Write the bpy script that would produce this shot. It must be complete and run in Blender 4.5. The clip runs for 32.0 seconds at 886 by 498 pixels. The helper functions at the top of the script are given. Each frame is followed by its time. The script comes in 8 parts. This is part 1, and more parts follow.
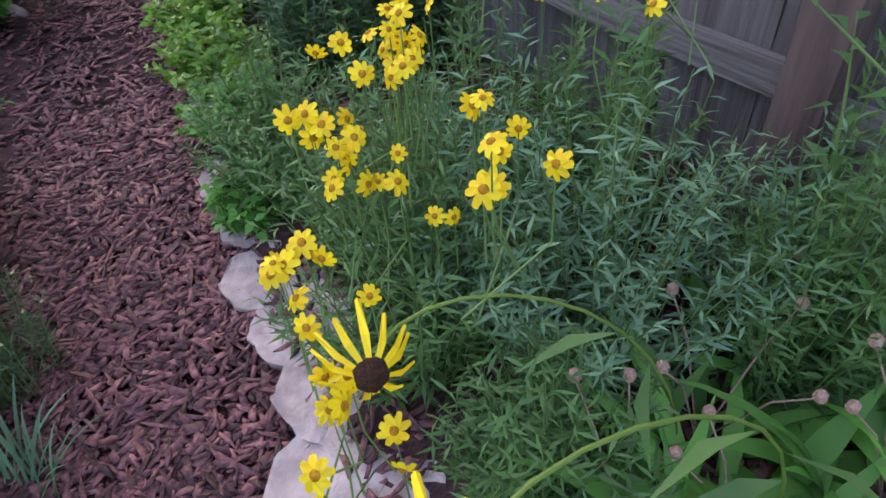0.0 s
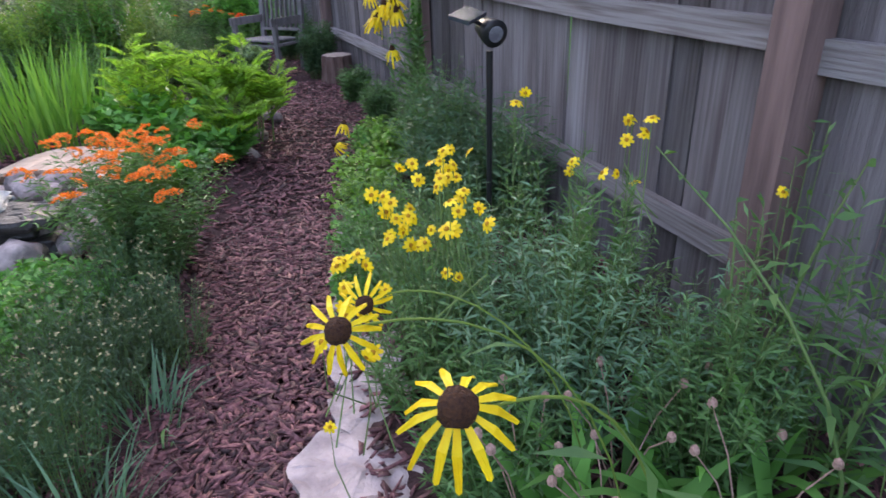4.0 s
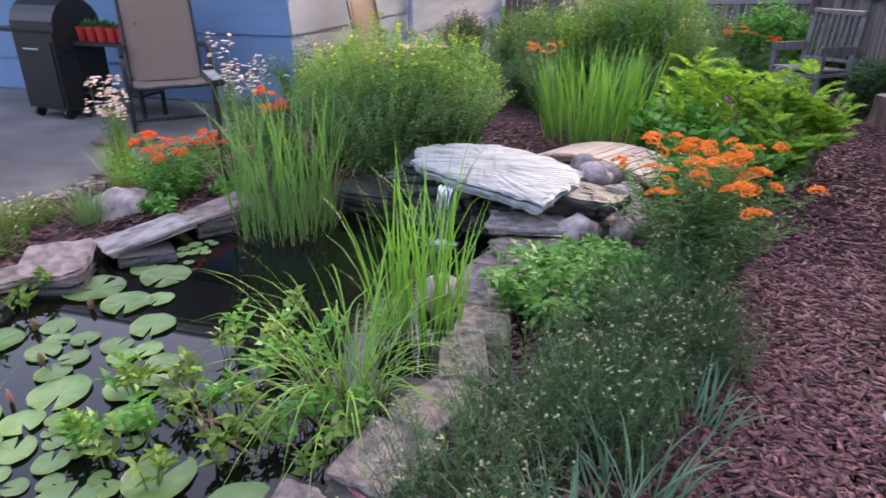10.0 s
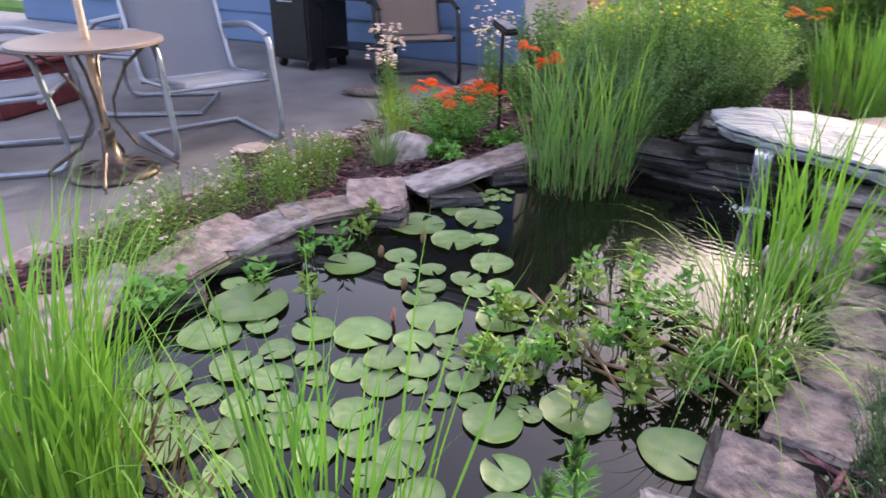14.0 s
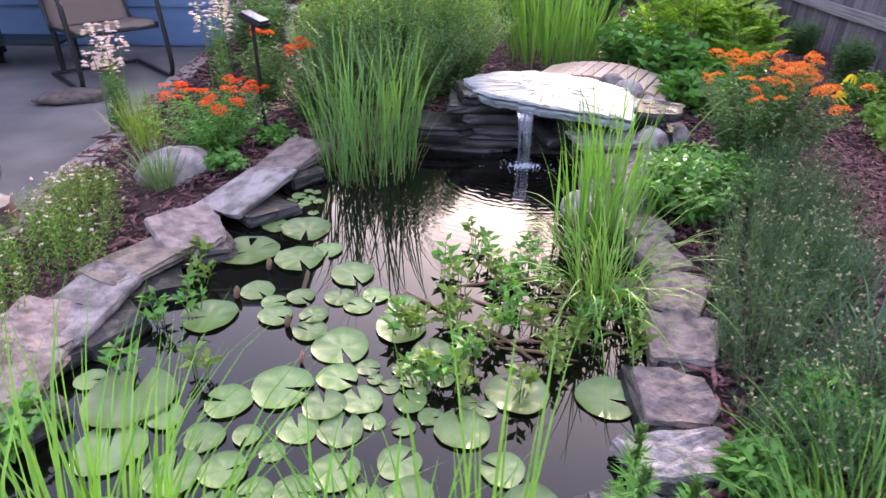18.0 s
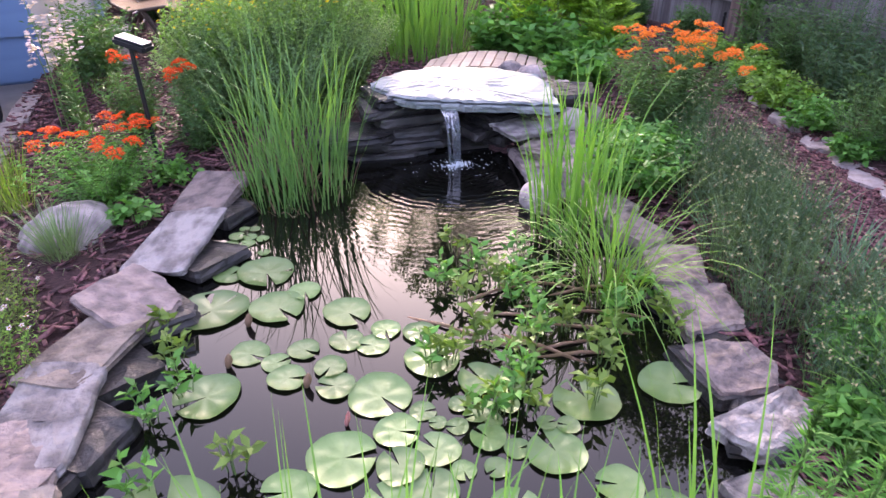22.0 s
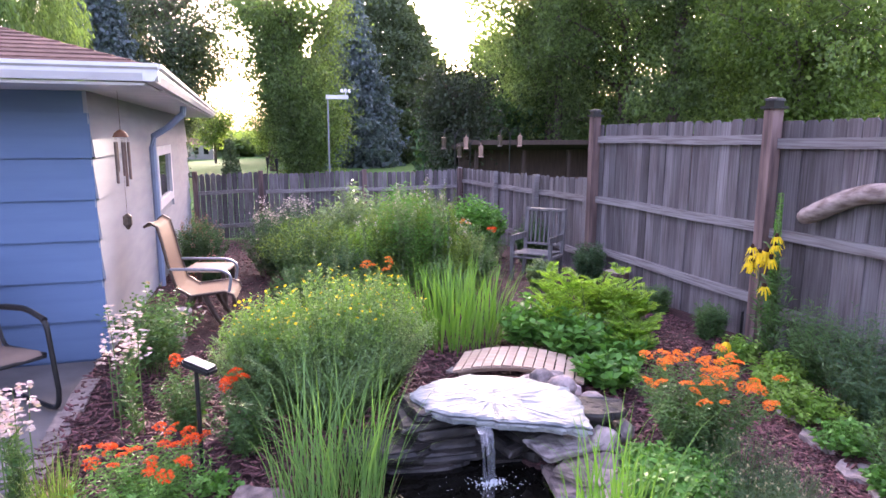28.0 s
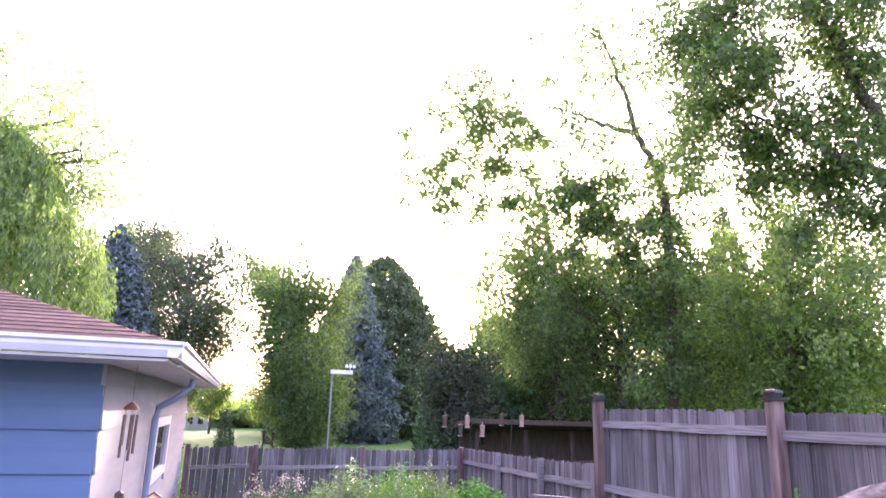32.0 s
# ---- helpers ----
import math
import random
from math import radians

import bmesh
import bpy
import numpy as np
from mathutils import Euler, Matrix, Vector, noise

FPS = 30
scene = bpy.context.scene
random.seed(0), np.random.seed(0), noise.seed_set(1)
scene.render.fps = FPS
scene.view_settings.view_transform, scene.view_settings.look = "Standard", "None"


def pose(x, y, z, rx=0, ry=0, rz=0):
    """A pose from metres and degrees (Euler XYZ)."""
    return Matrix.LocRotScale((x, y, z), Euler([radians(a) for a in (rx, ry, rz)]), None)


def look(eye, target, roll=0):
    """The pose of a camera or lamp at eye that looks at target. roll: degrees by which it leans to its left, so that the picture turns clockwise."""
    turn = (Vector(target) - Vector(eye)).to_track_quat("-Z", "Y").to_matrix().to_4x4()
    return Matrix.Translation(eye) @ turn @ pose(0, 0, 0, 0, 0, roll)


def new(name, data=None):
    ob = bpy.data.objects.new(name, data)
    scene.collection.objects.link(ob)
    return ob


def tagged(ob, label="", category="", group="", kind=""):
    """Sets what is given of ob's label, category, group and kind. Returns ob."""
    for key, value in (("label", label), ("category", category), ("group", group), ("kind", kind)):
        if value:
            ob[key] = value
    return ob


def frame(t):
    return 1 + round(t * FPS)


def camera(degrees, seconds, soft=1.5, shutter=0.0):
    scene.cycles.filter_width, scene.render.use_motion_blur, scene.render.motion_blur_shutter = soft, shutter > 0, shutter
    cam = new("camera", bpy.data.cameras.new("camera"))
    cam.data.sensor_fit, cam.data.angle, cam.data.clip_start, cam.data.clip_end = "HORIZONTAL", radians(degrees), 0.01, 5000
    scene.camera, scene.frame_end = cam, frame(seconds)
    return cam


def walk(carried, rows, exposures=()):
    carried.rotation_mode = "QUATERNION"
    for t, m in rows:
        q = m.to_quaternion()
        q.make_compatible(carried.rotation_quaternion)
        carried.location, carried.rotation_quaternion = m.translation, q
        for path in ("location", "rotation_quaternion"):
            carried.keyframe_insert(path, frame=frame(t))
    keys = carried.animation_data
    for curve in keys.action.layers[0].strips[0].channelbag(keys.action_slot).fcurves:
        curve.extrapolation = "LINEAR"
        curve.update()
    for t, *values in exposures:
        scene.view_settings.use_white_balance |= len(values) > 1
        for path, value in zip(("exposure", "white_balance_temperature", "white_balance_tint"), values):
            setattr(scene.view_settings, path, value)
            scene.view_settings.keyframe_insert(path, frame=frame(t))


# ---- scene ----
cam = camera(68.7, 32.0, soft=1.5, shutter=0.4)
PATH = [
    (0, (0.919, 0.723, 1.251), (1.76, 1.879, -0.148), -6.0),
    (0.5, (0.909, 0.662, 1.237), (1.71, 1.899, -0.115), -7.5),
    (1, (0.861, 0.555, 1.266), (1.686, 1.924, 0.064), -5.7),
    (1.5, (0.807, 0.415, 1.298), (1.644, 1.889, 0.236), -4.9),
    (2, (0.804, 0.315, 1.305), (1.697, 1.772, 0.266), -3.7),
    (2.5, (0.83, 0.196, 1.316), (1.698, 1.691, 0.31), -2.7),
    (4.5, (0.782, -0.019, 1.386), (1.358, 1.708, 0.557), -2.1),
    (5, (0.747, 0.012, 1.423), (1.209, 1.803, 0.661), -2.2),
    (5.5, (0.751, 0.039, 1.471), (1.099, 1.879, 0.769), -2.4),
    (6, (0.737, 0.058, 1.503), (0.993, 1.93, 0.846), -1.5),
    (6.5, (0.726, 0.07, 1.511), (0.884, 1.961, 0.881), -1.4),
    (7, (0.718, 0.075, 1.507), (0.787, 1.974, 0.882), -1.3),
    (7.5, (0.701, 0.085, 1.499), (0.674, 1.979, 0.857), -1.4),
    (8, (0.676, 0.08, 1.489), (0.554, 1.955, 0.802), -1.4),
    (9, (0.482, 0.128, 1.395), (0.167, 1.958, 0.639), -0.6),
    (10, (0.278, 0.036, 1.354), (-0.246, 1.784, 0.536), 0.1),
    (10.5, (0.255, 0.059, 1.35), (-0.412, 1.746, 0.507), 0.8),
    (11, (0.208, 0.044, 1.31), (-0.699, 1.61, 0.459), 1.7),
    (11.5, (0.103, -0.043, 1.318), (-1.12, 1.272, 0.438), 0.5),
    (12, (-0.066, -0.158, 1.278), (-1.354, 1.097, 0.401), -0.7),
    (12.5, (-0.195, -0.243, 1.261), (-1.411, 1.076, 0.379), -0.1),
    (13, (-0.328, -0.254, 1.253), (-1.504, 1.097, 0.363), -0.2),
    (13.5, (-0.453, -0.248, 1.239), (-1.469, 1.236, 0.365), -0.8),
    (14, (-0.527, -0.274, 1.217), (-1.383, 1.305, 0.336), 0.4),
    (14.5, (-0.621, -0.341, 1.171), (-1.25, 1.349, 0.307), 0.1),
    (15, (-0.675, -0.411, 1.159), (-1.064, 1.351, 0.296), 0.3),
    (15.5, (-0.75, -0.396, 1.145), (-0.982, 1.393, 0.281), 0.6),
    (17.5, (-1.089, -0.41, 1.463), (-1.076, 1.308, 0.439), 1.6),
    (18, (-1.171, -0.375, 1.433), (-1.101, 1.351, 0.425), 1.1),
    (18.5, (-1.321, -0.3, 1.36), (-1.154, 1.448, 0.402), -1.6),
    (19, (-1.377, -0.276, 1.338), (-1.114, 1.473, 0.405), -2.6),
    (20, (-1.554, -0.267, 1.383), (-1.132, 1.433, 0.417), -1.0),
    (21, (-1.722, -0.21, 1.376), (-1.175, 1.447, 0.398), -0.2),
    (22, (-1.738, -0.081, 1.399), (-1.167, 1.547, 0.388), -0.9),
    (23, (-1.789, -0.03, 1.526), (-1.239, 1.624, 0.545), 1.0),
    (24, (-1.799, -0.011, 1.637), (-1.287, 1.717, 0.769), 0.5),
    (25, (-1.799, -0.035, 1.721), (-1.288, 1.764, 1.013), 0.1),
    (26, (-1.8, -0.034, 1.813), (-1.264, 1.8, 1.221), -0.5),
    (26.5, (-1.799, -0.04, 1.836), (-1.242, 1.81, 1.318), -0.0),
    (28.5, (-1.799, -0.084, 1.904), (-1.217, 1.81, 1.635), 0.2),
    (29, (-1.801, -0.095, 1.916), (-1.217, 1.812, 1.761), 0.4),
    (30, (-1.816, -0.145, 1.943), (-1.233, 1.767, 2.011), 0.7),
    (31, (-1.876, -0.172, 1.968), (-1.305, 1.722, 2.261), 1.7),
    (32, (-1.905, -0.198, 1.938), (-1.346, 1.661, 2.417), 1.9),
]
walk(cam, [(t, look(eye, target, roll)) for t, eye, target, roll in PATH], exposures=[(0.0, 1.62, 6750, 6), (2.5, 1.66, 6750, 6), (6.0, 1.92, 6650, 7), (10.0, 1.82, 6950, 9), (13.0, 1.74, 7150, 10), (20.0, 1.97, 6600, 18), (26.0, 2.06, 6600, 24), (32.0, 2.37, 6500, 32)])

# ---- world, sun, exposure ----
world = bpy.data.worlds.new("world")
scene.world = world
world.use_nodes = True
wn = world.node_tree
wbg = wn.nodes["Background"]
sky = wn.nodes.new("ShaderNodeTexSky")
sky.sky_type, sky.sun_disc = "NISHITA", False
sky.sun_elevation, sky.sun_rotation = radians(12.5), radians(18.8)
sky.air_density, sky.dust_density, sky.ozone_density = 1.0, 7.0, 1.5
skys = wn.nodes.new("ShaderNodeVectorMath")
skys.operation = "MULTIPLY"
skys.inputs[1].default_value = (0.288, 0.28, 0.345)
wn.links.new(sky.outputs[0], skys.inputs[0])
haze = wn.nodes.new("ShaderNodeVectorMath")
haze.operation = "ADD"
haze.inputs[1].default_value = (0.187, 0.162, 0.175)
wn.links.new(skys.outputs[0], haze.inputs[0])
wn.links.new(haze.outputs[0], wbg.inputs[0])
wbg.inputs[1].default_value = 1.0
sun = new("sun", bpy.data.lights.new("sun", "SUN"))
sun.data.energy, sun.data.angle, sun.data.color = 2.4, radians(0.6), (1.0, 0.9, 0.75)
SUN_AZ, SUN_EL = radians(17.7), radians(12)
SUN_DIR = Vector((math.sin(SUN_AZ) * math.cos(SUN_EL), math.cos(SUN_AZ) * math.cos(SUN_EL), math.sin(SUN_EL)))
sun.matrix_world = look((0, 0, 30), Vector((0, 0, 30)) - SUN_DIR)


# ---- building helpers ----
class Soup:
    """Vertices and faces that grow into one mesh."""

    def __init__(self):
        self.v, self.f = [], []

    def add(self, verts, faces):
        n = len(self.v)
        self.v.extend(verts)
        self.f.extend([tuple(i + n for i in f) for f in faces])

    def box(self, m, sx, sy, sz):
        c = [m @ Vector((x * sx / 2, y * sy / 2, z * sz / 2)) for z in (-1, 1) for y in (-1, 1) for x in (-1, 1)]
        self.add([tuple(p) for p in c], [(0, 2, 3, 1), (4, 5, 7, 6), (0, 1, 5, 4), (2, 6, 7, 3), (0, 4, 6, 2), (1, 3, 7, 5)])

    def tube(self, pts, radii, sides=6, cap=True):
        pts = [Vector(p) for p in pts]
        n0 = len(self.v)
        up = Vector((0.13, 0.21, 0.97))
        for i, p in enumerate(pts):
            d = (pts[min(i + 1, len(pts) - 1)] - pts[max(i - 1, 0)]).normalized()
            a = d.cross(up)
            if a.length < 0.05:
                a = d.cross(Vector((1, 0, 0)))
            a.normalize()
            b = d.cross(a)
            for k in range(sides):
                w = 2 * math.pi * k / sides
                self.v.append(tuple(p + radii[i] * (math.cos(w) * a + math.sin(w) * b)))
        for i in range(len(pts) - 1):
            for k in range(sides):
                a0, a1 = n0 + i * sides + k, n0 + i * sides + (k + 1) % sides
                self.f.append((a0, a1, a1 + sides, a0 + sides))
        if cap:
            self.f.append(tuple(n0 + k for k in reversed(range(sides))))
            e = n0 + (len(pts) - 1) * sides
            self.f.append(tuple(e + k for k in range(sides)))

    def blade(self, base, tip_dir, length, width, droop, segs=4):
        """A grass blade that rises along tip_dir and bends over."""
        p, d = Vector(base), Vector(tip_dir).normalized()
        side = d.cross(Vector((0, 0, 1)))
        if side.length < 0.05:
            side = Vector((1, 0, 0))
        side.normalize()
        n0 = len(self.v)
        for i in range(segs + 1):
            t = i / segs
            w = width * (0.7 + 0.6 * t if t < 0.5 else 2.0 * (1.0 - t) + 0.02) * 0.5
            fold = Vector((0, 0, 0))
            self.v.append(tuple(p - side * w))
            self.v.append(tuple(p + side * w))
            d = (d + Vector((0, 0, -droop * (0.3 + t)))).normalized()
            p = p + d * length / segs + fold
        for i in range(segs):
            a = n0 + 2 * i
            self.f.append((a, a + 1, a + 3, a + 2))

    def leaf(self, base, d, length, width, curl=0.15, up=(0, 0, 1)):
        """A pointed leaf of two folded halves."""
        base, d = Vector(base), Vector(d).normalized()
        side = d.cross(Vector(up))
        if side.length < 0.05:
            side = Vector((1, 0, 0))
        side.normalize()
        nor = side.cross(d)
        m1 = base + d * length * 0.42
        tip = base + d * length - nor * length * curl
        v = [base, m1 + side * width / 2 + nor * width * 0.15, tip, m1 - side * width / 2 + nor * width * 0.15]
        n0 = len(self.v)
        self.v.extend(tuple(x) for x in v)
        self.f.extend([(n0, n0 + 1, n0 + 2), (n0, n0 + 2, n0 + 3)])

    def mesh(self, name, mat, smooth=False):
        me = bpy.data.meshes.new(name)
        me.from_pydata(self.v, [], self.f)
        if mat:
            me.materials.append(mat)
        if smooth:
            me.shade_smooth()
        return me


def part(name, data, mat, parent=None, label="", smooth=False):
    """Links a Soup, a bmesh or a mesh as one object under parent."""
    if isinstance(data, Soup):
        me = data.mesh(name, mat, smooth)
    elif isinstance(data, bmesh.types.BMesh):
        me = bpy.data.meshes.new(name)
        data.to_mesh(me)
        data.free()
        if mat:
            me.materials.append(mat)
        if smooth:
            me.shade_smooth()
    else:
        me = data
    ob = new(name, me)
    if parent:
        ob.parent = parent
    if label:
        ob["label"] = label
    return ob


def thing(name, label, category, at=(0, 0, 0), rz=0.0, group="", kind=""):
    ob = new(name)
    ob.matrix_world = pose(*at, 0, 0, rz)
    return tagged(ob, label, category, group, kind)


def rnd(a, b):
    return random.uniform(a, b)


def ground_z(x, y):
    """Height of the garden: level round the pond and path, falling gently to the far fence."""
    return 0.05 - 0.07 * min(max(y - 6.5, 0.0), 9.0)


def np_mesh(name, verts, faces, material, smooth=False):
    """A mesh from arrays: verts (n, 3), faces (m, k)."""
    verts, faces = np.asarray(verts, np.float32), np.asarray(faces, np.int32)
    me = bpy.data.meshes.new(name)
    k = faces.shape[1]
    me.vertices.add(len(verts))
    me.vertices.foreach_set("co", verts.ravel())
    me.loops.add(faces.size)
    me.loops.foreach_set("vertex_index", faces.ravel())
    me.polygons.add(len(faces))
    me.polygons.foreach_set("loop_start", np.arange(0, faces.size, k, dtype=np.int32))
    me.polygons.foreach_set("loop_total", np.full(len(faces), k, np.int32))
    me.update(calc_edges=True)
    if material:
        me.materials.append(material)
    if smooth:
        me.shade_smooth()
    return me


def unit(a):
    return a / np.maximum(np.linalg.norm(a, axis=-1, keepdims=True), 1e-6)


def leaf_quads(P, D, L, W, curl=0.15, rng=None, turn=0.5):
    """Folded pointed leaves at P along D, as an array (n, 4, 3)."""
    D = unit(D)
    up = np.array([0, 0, 1.0]) + (rng.normal(0, turn, D.shape) if rng is not None else 0)
    S = unit(np.cross(D, up))
    Nn = np.cross(S, D)
    L, W = np.broadcast_to(L, len(P))[:, None], np.broadcast_to(W, len(P))[:, None]
    mid = P + D * L * 0.45
    tip = P + D * L - Nn * L * curl
    return np.stack([P, mid + S * W / 2 + Nn * W * 0.18, tip, mid - S * W / 2 + Nn * W * 0.18], 1)


def quads(name, Q, material):
    return np_mesh(name, Q.reshape(-1, 3), np.arange(len(Q) * 4).reshape(-1, 4), material)


def blades(P, az, lean, L, W, droop, segs=5):
    """Ribbons that rise from P, lean towards az and bend over; returns verts and faces."""
    n = len(P)
    d = np.stack([np.cos(az) * np.sin(lean), np.sin(az) * np.sin(lean), np.cos(lean)], 1)
    side = np.stack([-np.sin(az), np.cos(az), 0 * az], 1)
    rows, p = [], P.copy()
    for i in range(segs + 1):
        t = i / segs
        w = (W * min(1.0, 0.55 + t, 2.2 * (1.0 - t) + 0.03) * 0.5)[:, None]
        rows.append(np.stack([p - side * w, p + side * w], 1))
        d = d + np.stack([np.cos(az), np.sin(az), -0.35 + 0 * az], 1) * (droop * (0.25 + 1.6 * t * t))[:, None]
        d[:, 2] -= droop * 1.5 * t * t
        d = unit(d)
        p = p + d * (L / segs)[:, None]
    V = np.concatenate(rows, 1)
    f = np.array([[2 * i, 2 * i + 1, 2 * i + 3, 2 * i + 2] for i in range(segs)])
    F = (np.arange(n) * 2 * (segs + 1))[:, None, None] + f[None]
    return V.reshape(-1, 3), F.reshape(-1, 4)


# ---- materials ----
def mat(name, col, rough=0.8, col2=None, scale=20.0, bump=0.0, bscale=None, metal=0.0, island=0.0, trans=0.0, spec=0.3, stretch=(1, 1, 1), detail=6.0, objrand=0.0, mixlo=0.35, mixhi=0.65):
    m = bpy.data.materials.new(name)
    m.use_nodes = True
    nt = m.node_tree
    N, L = nt.nodes, nt.links
    bs = N["Principled BSDF"]
    bs.inputs["Roughness"].default_value = rough
    bs.inputs["Metallic"].default_value = metal
    bs.inputs["Specular IOR Level"].default_value = spec
    tc = N.new("ShaderNodeTexCoord")
    mp = N.new("ShaderNodeMapping")
    mp.inputs["Scale"].default_value = stretch
    where = tc.outputs["Object"]
    if objrand:
        shift = N.new("ShaderNodeVectorMath")
        shift.operation = "MULTIPLY_ADD"
        shift.inputs[1].default_value = (31.0, 17.0, 23.0)
        L.new(N.new("ShaderNodeObjectInfo").outputs["Random"], shift.inputs[0])
        L.new(where, shift.inputs[2])
        where = shift.outputs[0]
    L.new(where, mp.inputs[0])
    n1 = N.new("ShaderNodeTexNoise")
    n1.inputs["Scale"].default_value, n1.inputs["Detail"].default_value = scale, detail
    L.new(mp.outputs[0], n1.inputs["Vector"])
    ramp = N.new("ShaderNodeValToRGB")
    ramp.color_ramp.elements[0].position, ramp.color_ramp.elements[1].position = mixlo, mixhi
    ramp.color_ramp.elements[0].color = (*col, 1)
    ramp.color_ramp.elements[1].color = (*(col2 or [c * 0.7 for c in col]), 1)
    L.new(n1.outputs["Fac"], ramp.inputs[0])
    out = ramp.outputs[0]
    if island or objrand:
        if island:
            g = N.new("ShaderNodeNewGeometry").outputs["Random Per Island"]
            amt = island
        else:
            g = N.new("ShaderNodeObjectInfo").outputs["Random"]
            amt = objrand
        mr = N.new("ShaderNodeMapRange")
        mr.inputs["To Min"].default_value, mr.inputs["To Max"].default_value = 1 - amt, 1 + amt
        L.new(g, mr.inputs["Value"])
        mul = N.new("ShaderNodeVectorMath")
        mul.operation = "SCALE"
        L.new(out, mul.inputs[0])
        L.new(mr.outputs[0], mul.inputs["Scale"])
        out = mul.outputs[0]
    L.new(out, bs.inputs["Base Color"])
    if bump:
        b = N.new("ShaderNodeBump")
        b.inputs["Strength"].default_value = min(1.0, bump)
        b.inputs["Distance"].default_value = 0.01
        n2 = N.new("ShaderNodeTexNoise")
        n2.inputs["Scale"].default_value, n2.inputs["Detail"].default_value = bscale or scale * 2, 8
        L.new(mp.outputs[0], n2.inputs["Vector"])
        L.new(n2.outputs["Fac"], b.inputs["Height"])
        L.new(b.outputs[0], bs.inputs["Normal"])
    if trans:
        tr = N.new("ShaderNodeBsdfTranslucent")
        sc = N.new("ShaderNodeVectorMath")
        sc.operation = "MULTIPLY"
        sc.inputs[1].default_value = (1.1, 1.25, 0.5)
        L.new(out, sc.inputs[0])
        L.new(sc.outputs[0], tr.inputs[0])
        ms = N.new("ShaderNodeMixShader")
        ms.inputs[0].default_value = trans
        L.new(bs.outputs[0], ms.inputs[1])
        L.new(tr.outputs[0], ms.inputs[2])
        L.new(ms.outputs[0], N["Material Output"].inputs[0])
    return m


M_SOIL = mat("soil", (0.05, 0.035, 0.028), 0.95, (0.09, 0.06, 0.05), 30, 0.6)
M_MULCHBED = mat("mulch_bed", (0.036, 0.018, 0.018), 0.9, (0.082, 0.042, 0.042), 45, 0.8, stretch=(1, 2.5, 1))
M_CHIP = mat("mulch_chip", (0.068, 0.024, 0.028), 0.7, (0.19, 0.082, 0.084), 60, 0.3, island=0.75, spec=0.45)
M_GRASS = mat("lawn", (0.048, 0.125, 0.02), 0.95, (0.075, 0.17, 0.03), 3.0, 0.4, 60)
M_FENCE = mat("weathered_cedar", (0.212, 0.20, 0.205), 0.9, (0.10, 0.089, 0.091), 3.0, 0.9, 14, stretch=(22, 22, 0.55), objrand=0.42, mixlo=0.32, mixhi=0.74, detail=10)
# broad grey and brown weathering over the grain
fn, fl_ = M_FENCE.node_tree.nodes, M_FENCE.node_tree.links
stain = fn.new("ShaderNodeTexNoise")
stain.inputs["Scale"].default_value, stain.inputs["Detail"].default_value = 2.2, 4
fmap = fn.new("ShaderNodeMapping")
fmap.inputs["Scale"].default_value = (3, 3, 0.7)
fl_.new(fn["Mapping"].inputs[0].links[0].from_socket, fmap.inputs[0])
fl_.new(fmap.outputs[0], stain.inputs["Vector"])
wood_tone = fn.new("ShaderNodeValToRGB")
wood_tone.color_ramp.elements[0].position, wood_tone.color_ramp.elements[1].position = 0.35, 0.68
wood_tone.color_ramp.elements[0].color, wood_tone.color_ramp.elements[1].color = (0.72, 0.66, 0.65, 1), (1.12, 1.12, 1.12, 1)
fl_.new(stain.outputs["Fac"], wood_tone.inputs[0])
fmul = fn.new("ShaderNodeVectorMath")
fmul.operation = "MULTIPLY"
fsrc = fn["Principled BSDF"].inputs["Base Color"].links[0].from_socket
fl_.new(fsrc, fmul.inputs[0])
fl_.new(wood_tone.outputs[0], fmul.inputs[1])
fl_.new(fmul.outputs[0], fn["Principled BSDF"].inputs["Base Color"])
M_POST = mat("fence_post_wood", (0.23, 0.155, 0.14), 0.9, (0.09, 0.06, 0.055), 5, 0.5, 30, stretch=(3, 3, 0.3), objrand=0.2)
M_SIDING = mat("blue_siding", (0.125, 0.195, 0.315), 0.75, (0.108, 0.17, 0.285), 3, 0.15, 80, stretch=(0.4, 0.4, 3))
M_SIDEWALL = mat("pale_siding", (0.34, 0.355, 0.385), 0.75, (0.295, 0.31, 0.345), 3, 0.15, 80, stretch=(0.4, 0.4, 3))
M_WHITE = mat("white_trim", (0.75, 0.75, 0.77), 0.5, (0.66, 0.66, 0.68), 4)
M_PATIO = mat("patio_concrete", (0.19, 0.178, 0.172), 0.9, (0.125, 0.117, 0.114), 2.2, 0.35, 90, detail=10)
M_DIRTWALL = mat("pond_liner", (0.012, 0.013, 0.012), 0.7, (0.02, 0.02, 0.016), 9)
STONES = [mat("pink_flagstone", (0.34, 0.262, 0.235), 0.9, (0.165, 0.13, 0.122), 13, 1.0, 26, objrand=0.25, detail=14, mixlo=0.40, mixhi=0.62),
          mat("grey_flagstone", (0.31, 0.275, 0.262), 0.9, (0.145, 0.125, 0.12), 12, 1.0, 24, objrand=0.3, detail=14, mixlo=0.40, mixhi=0.62),
          mat("tan_flagstone", (0.34, 0.275, 0.225), 0.9, (0.17, 0.135, 0.115), 14, 1.0, 28, objrand=0.25, detail=14, mixlo=0.40, mixhi=0.62)]
# near-black colour holds both the wet and the shade under slab and rim
M_DARKSTONE = mat("wet_shaded_slate", (0.018, 0.0175, 0.017), 0.42, (0.050, 0.044, 0.041), 8, 0.7, 35, objrand=0.35)
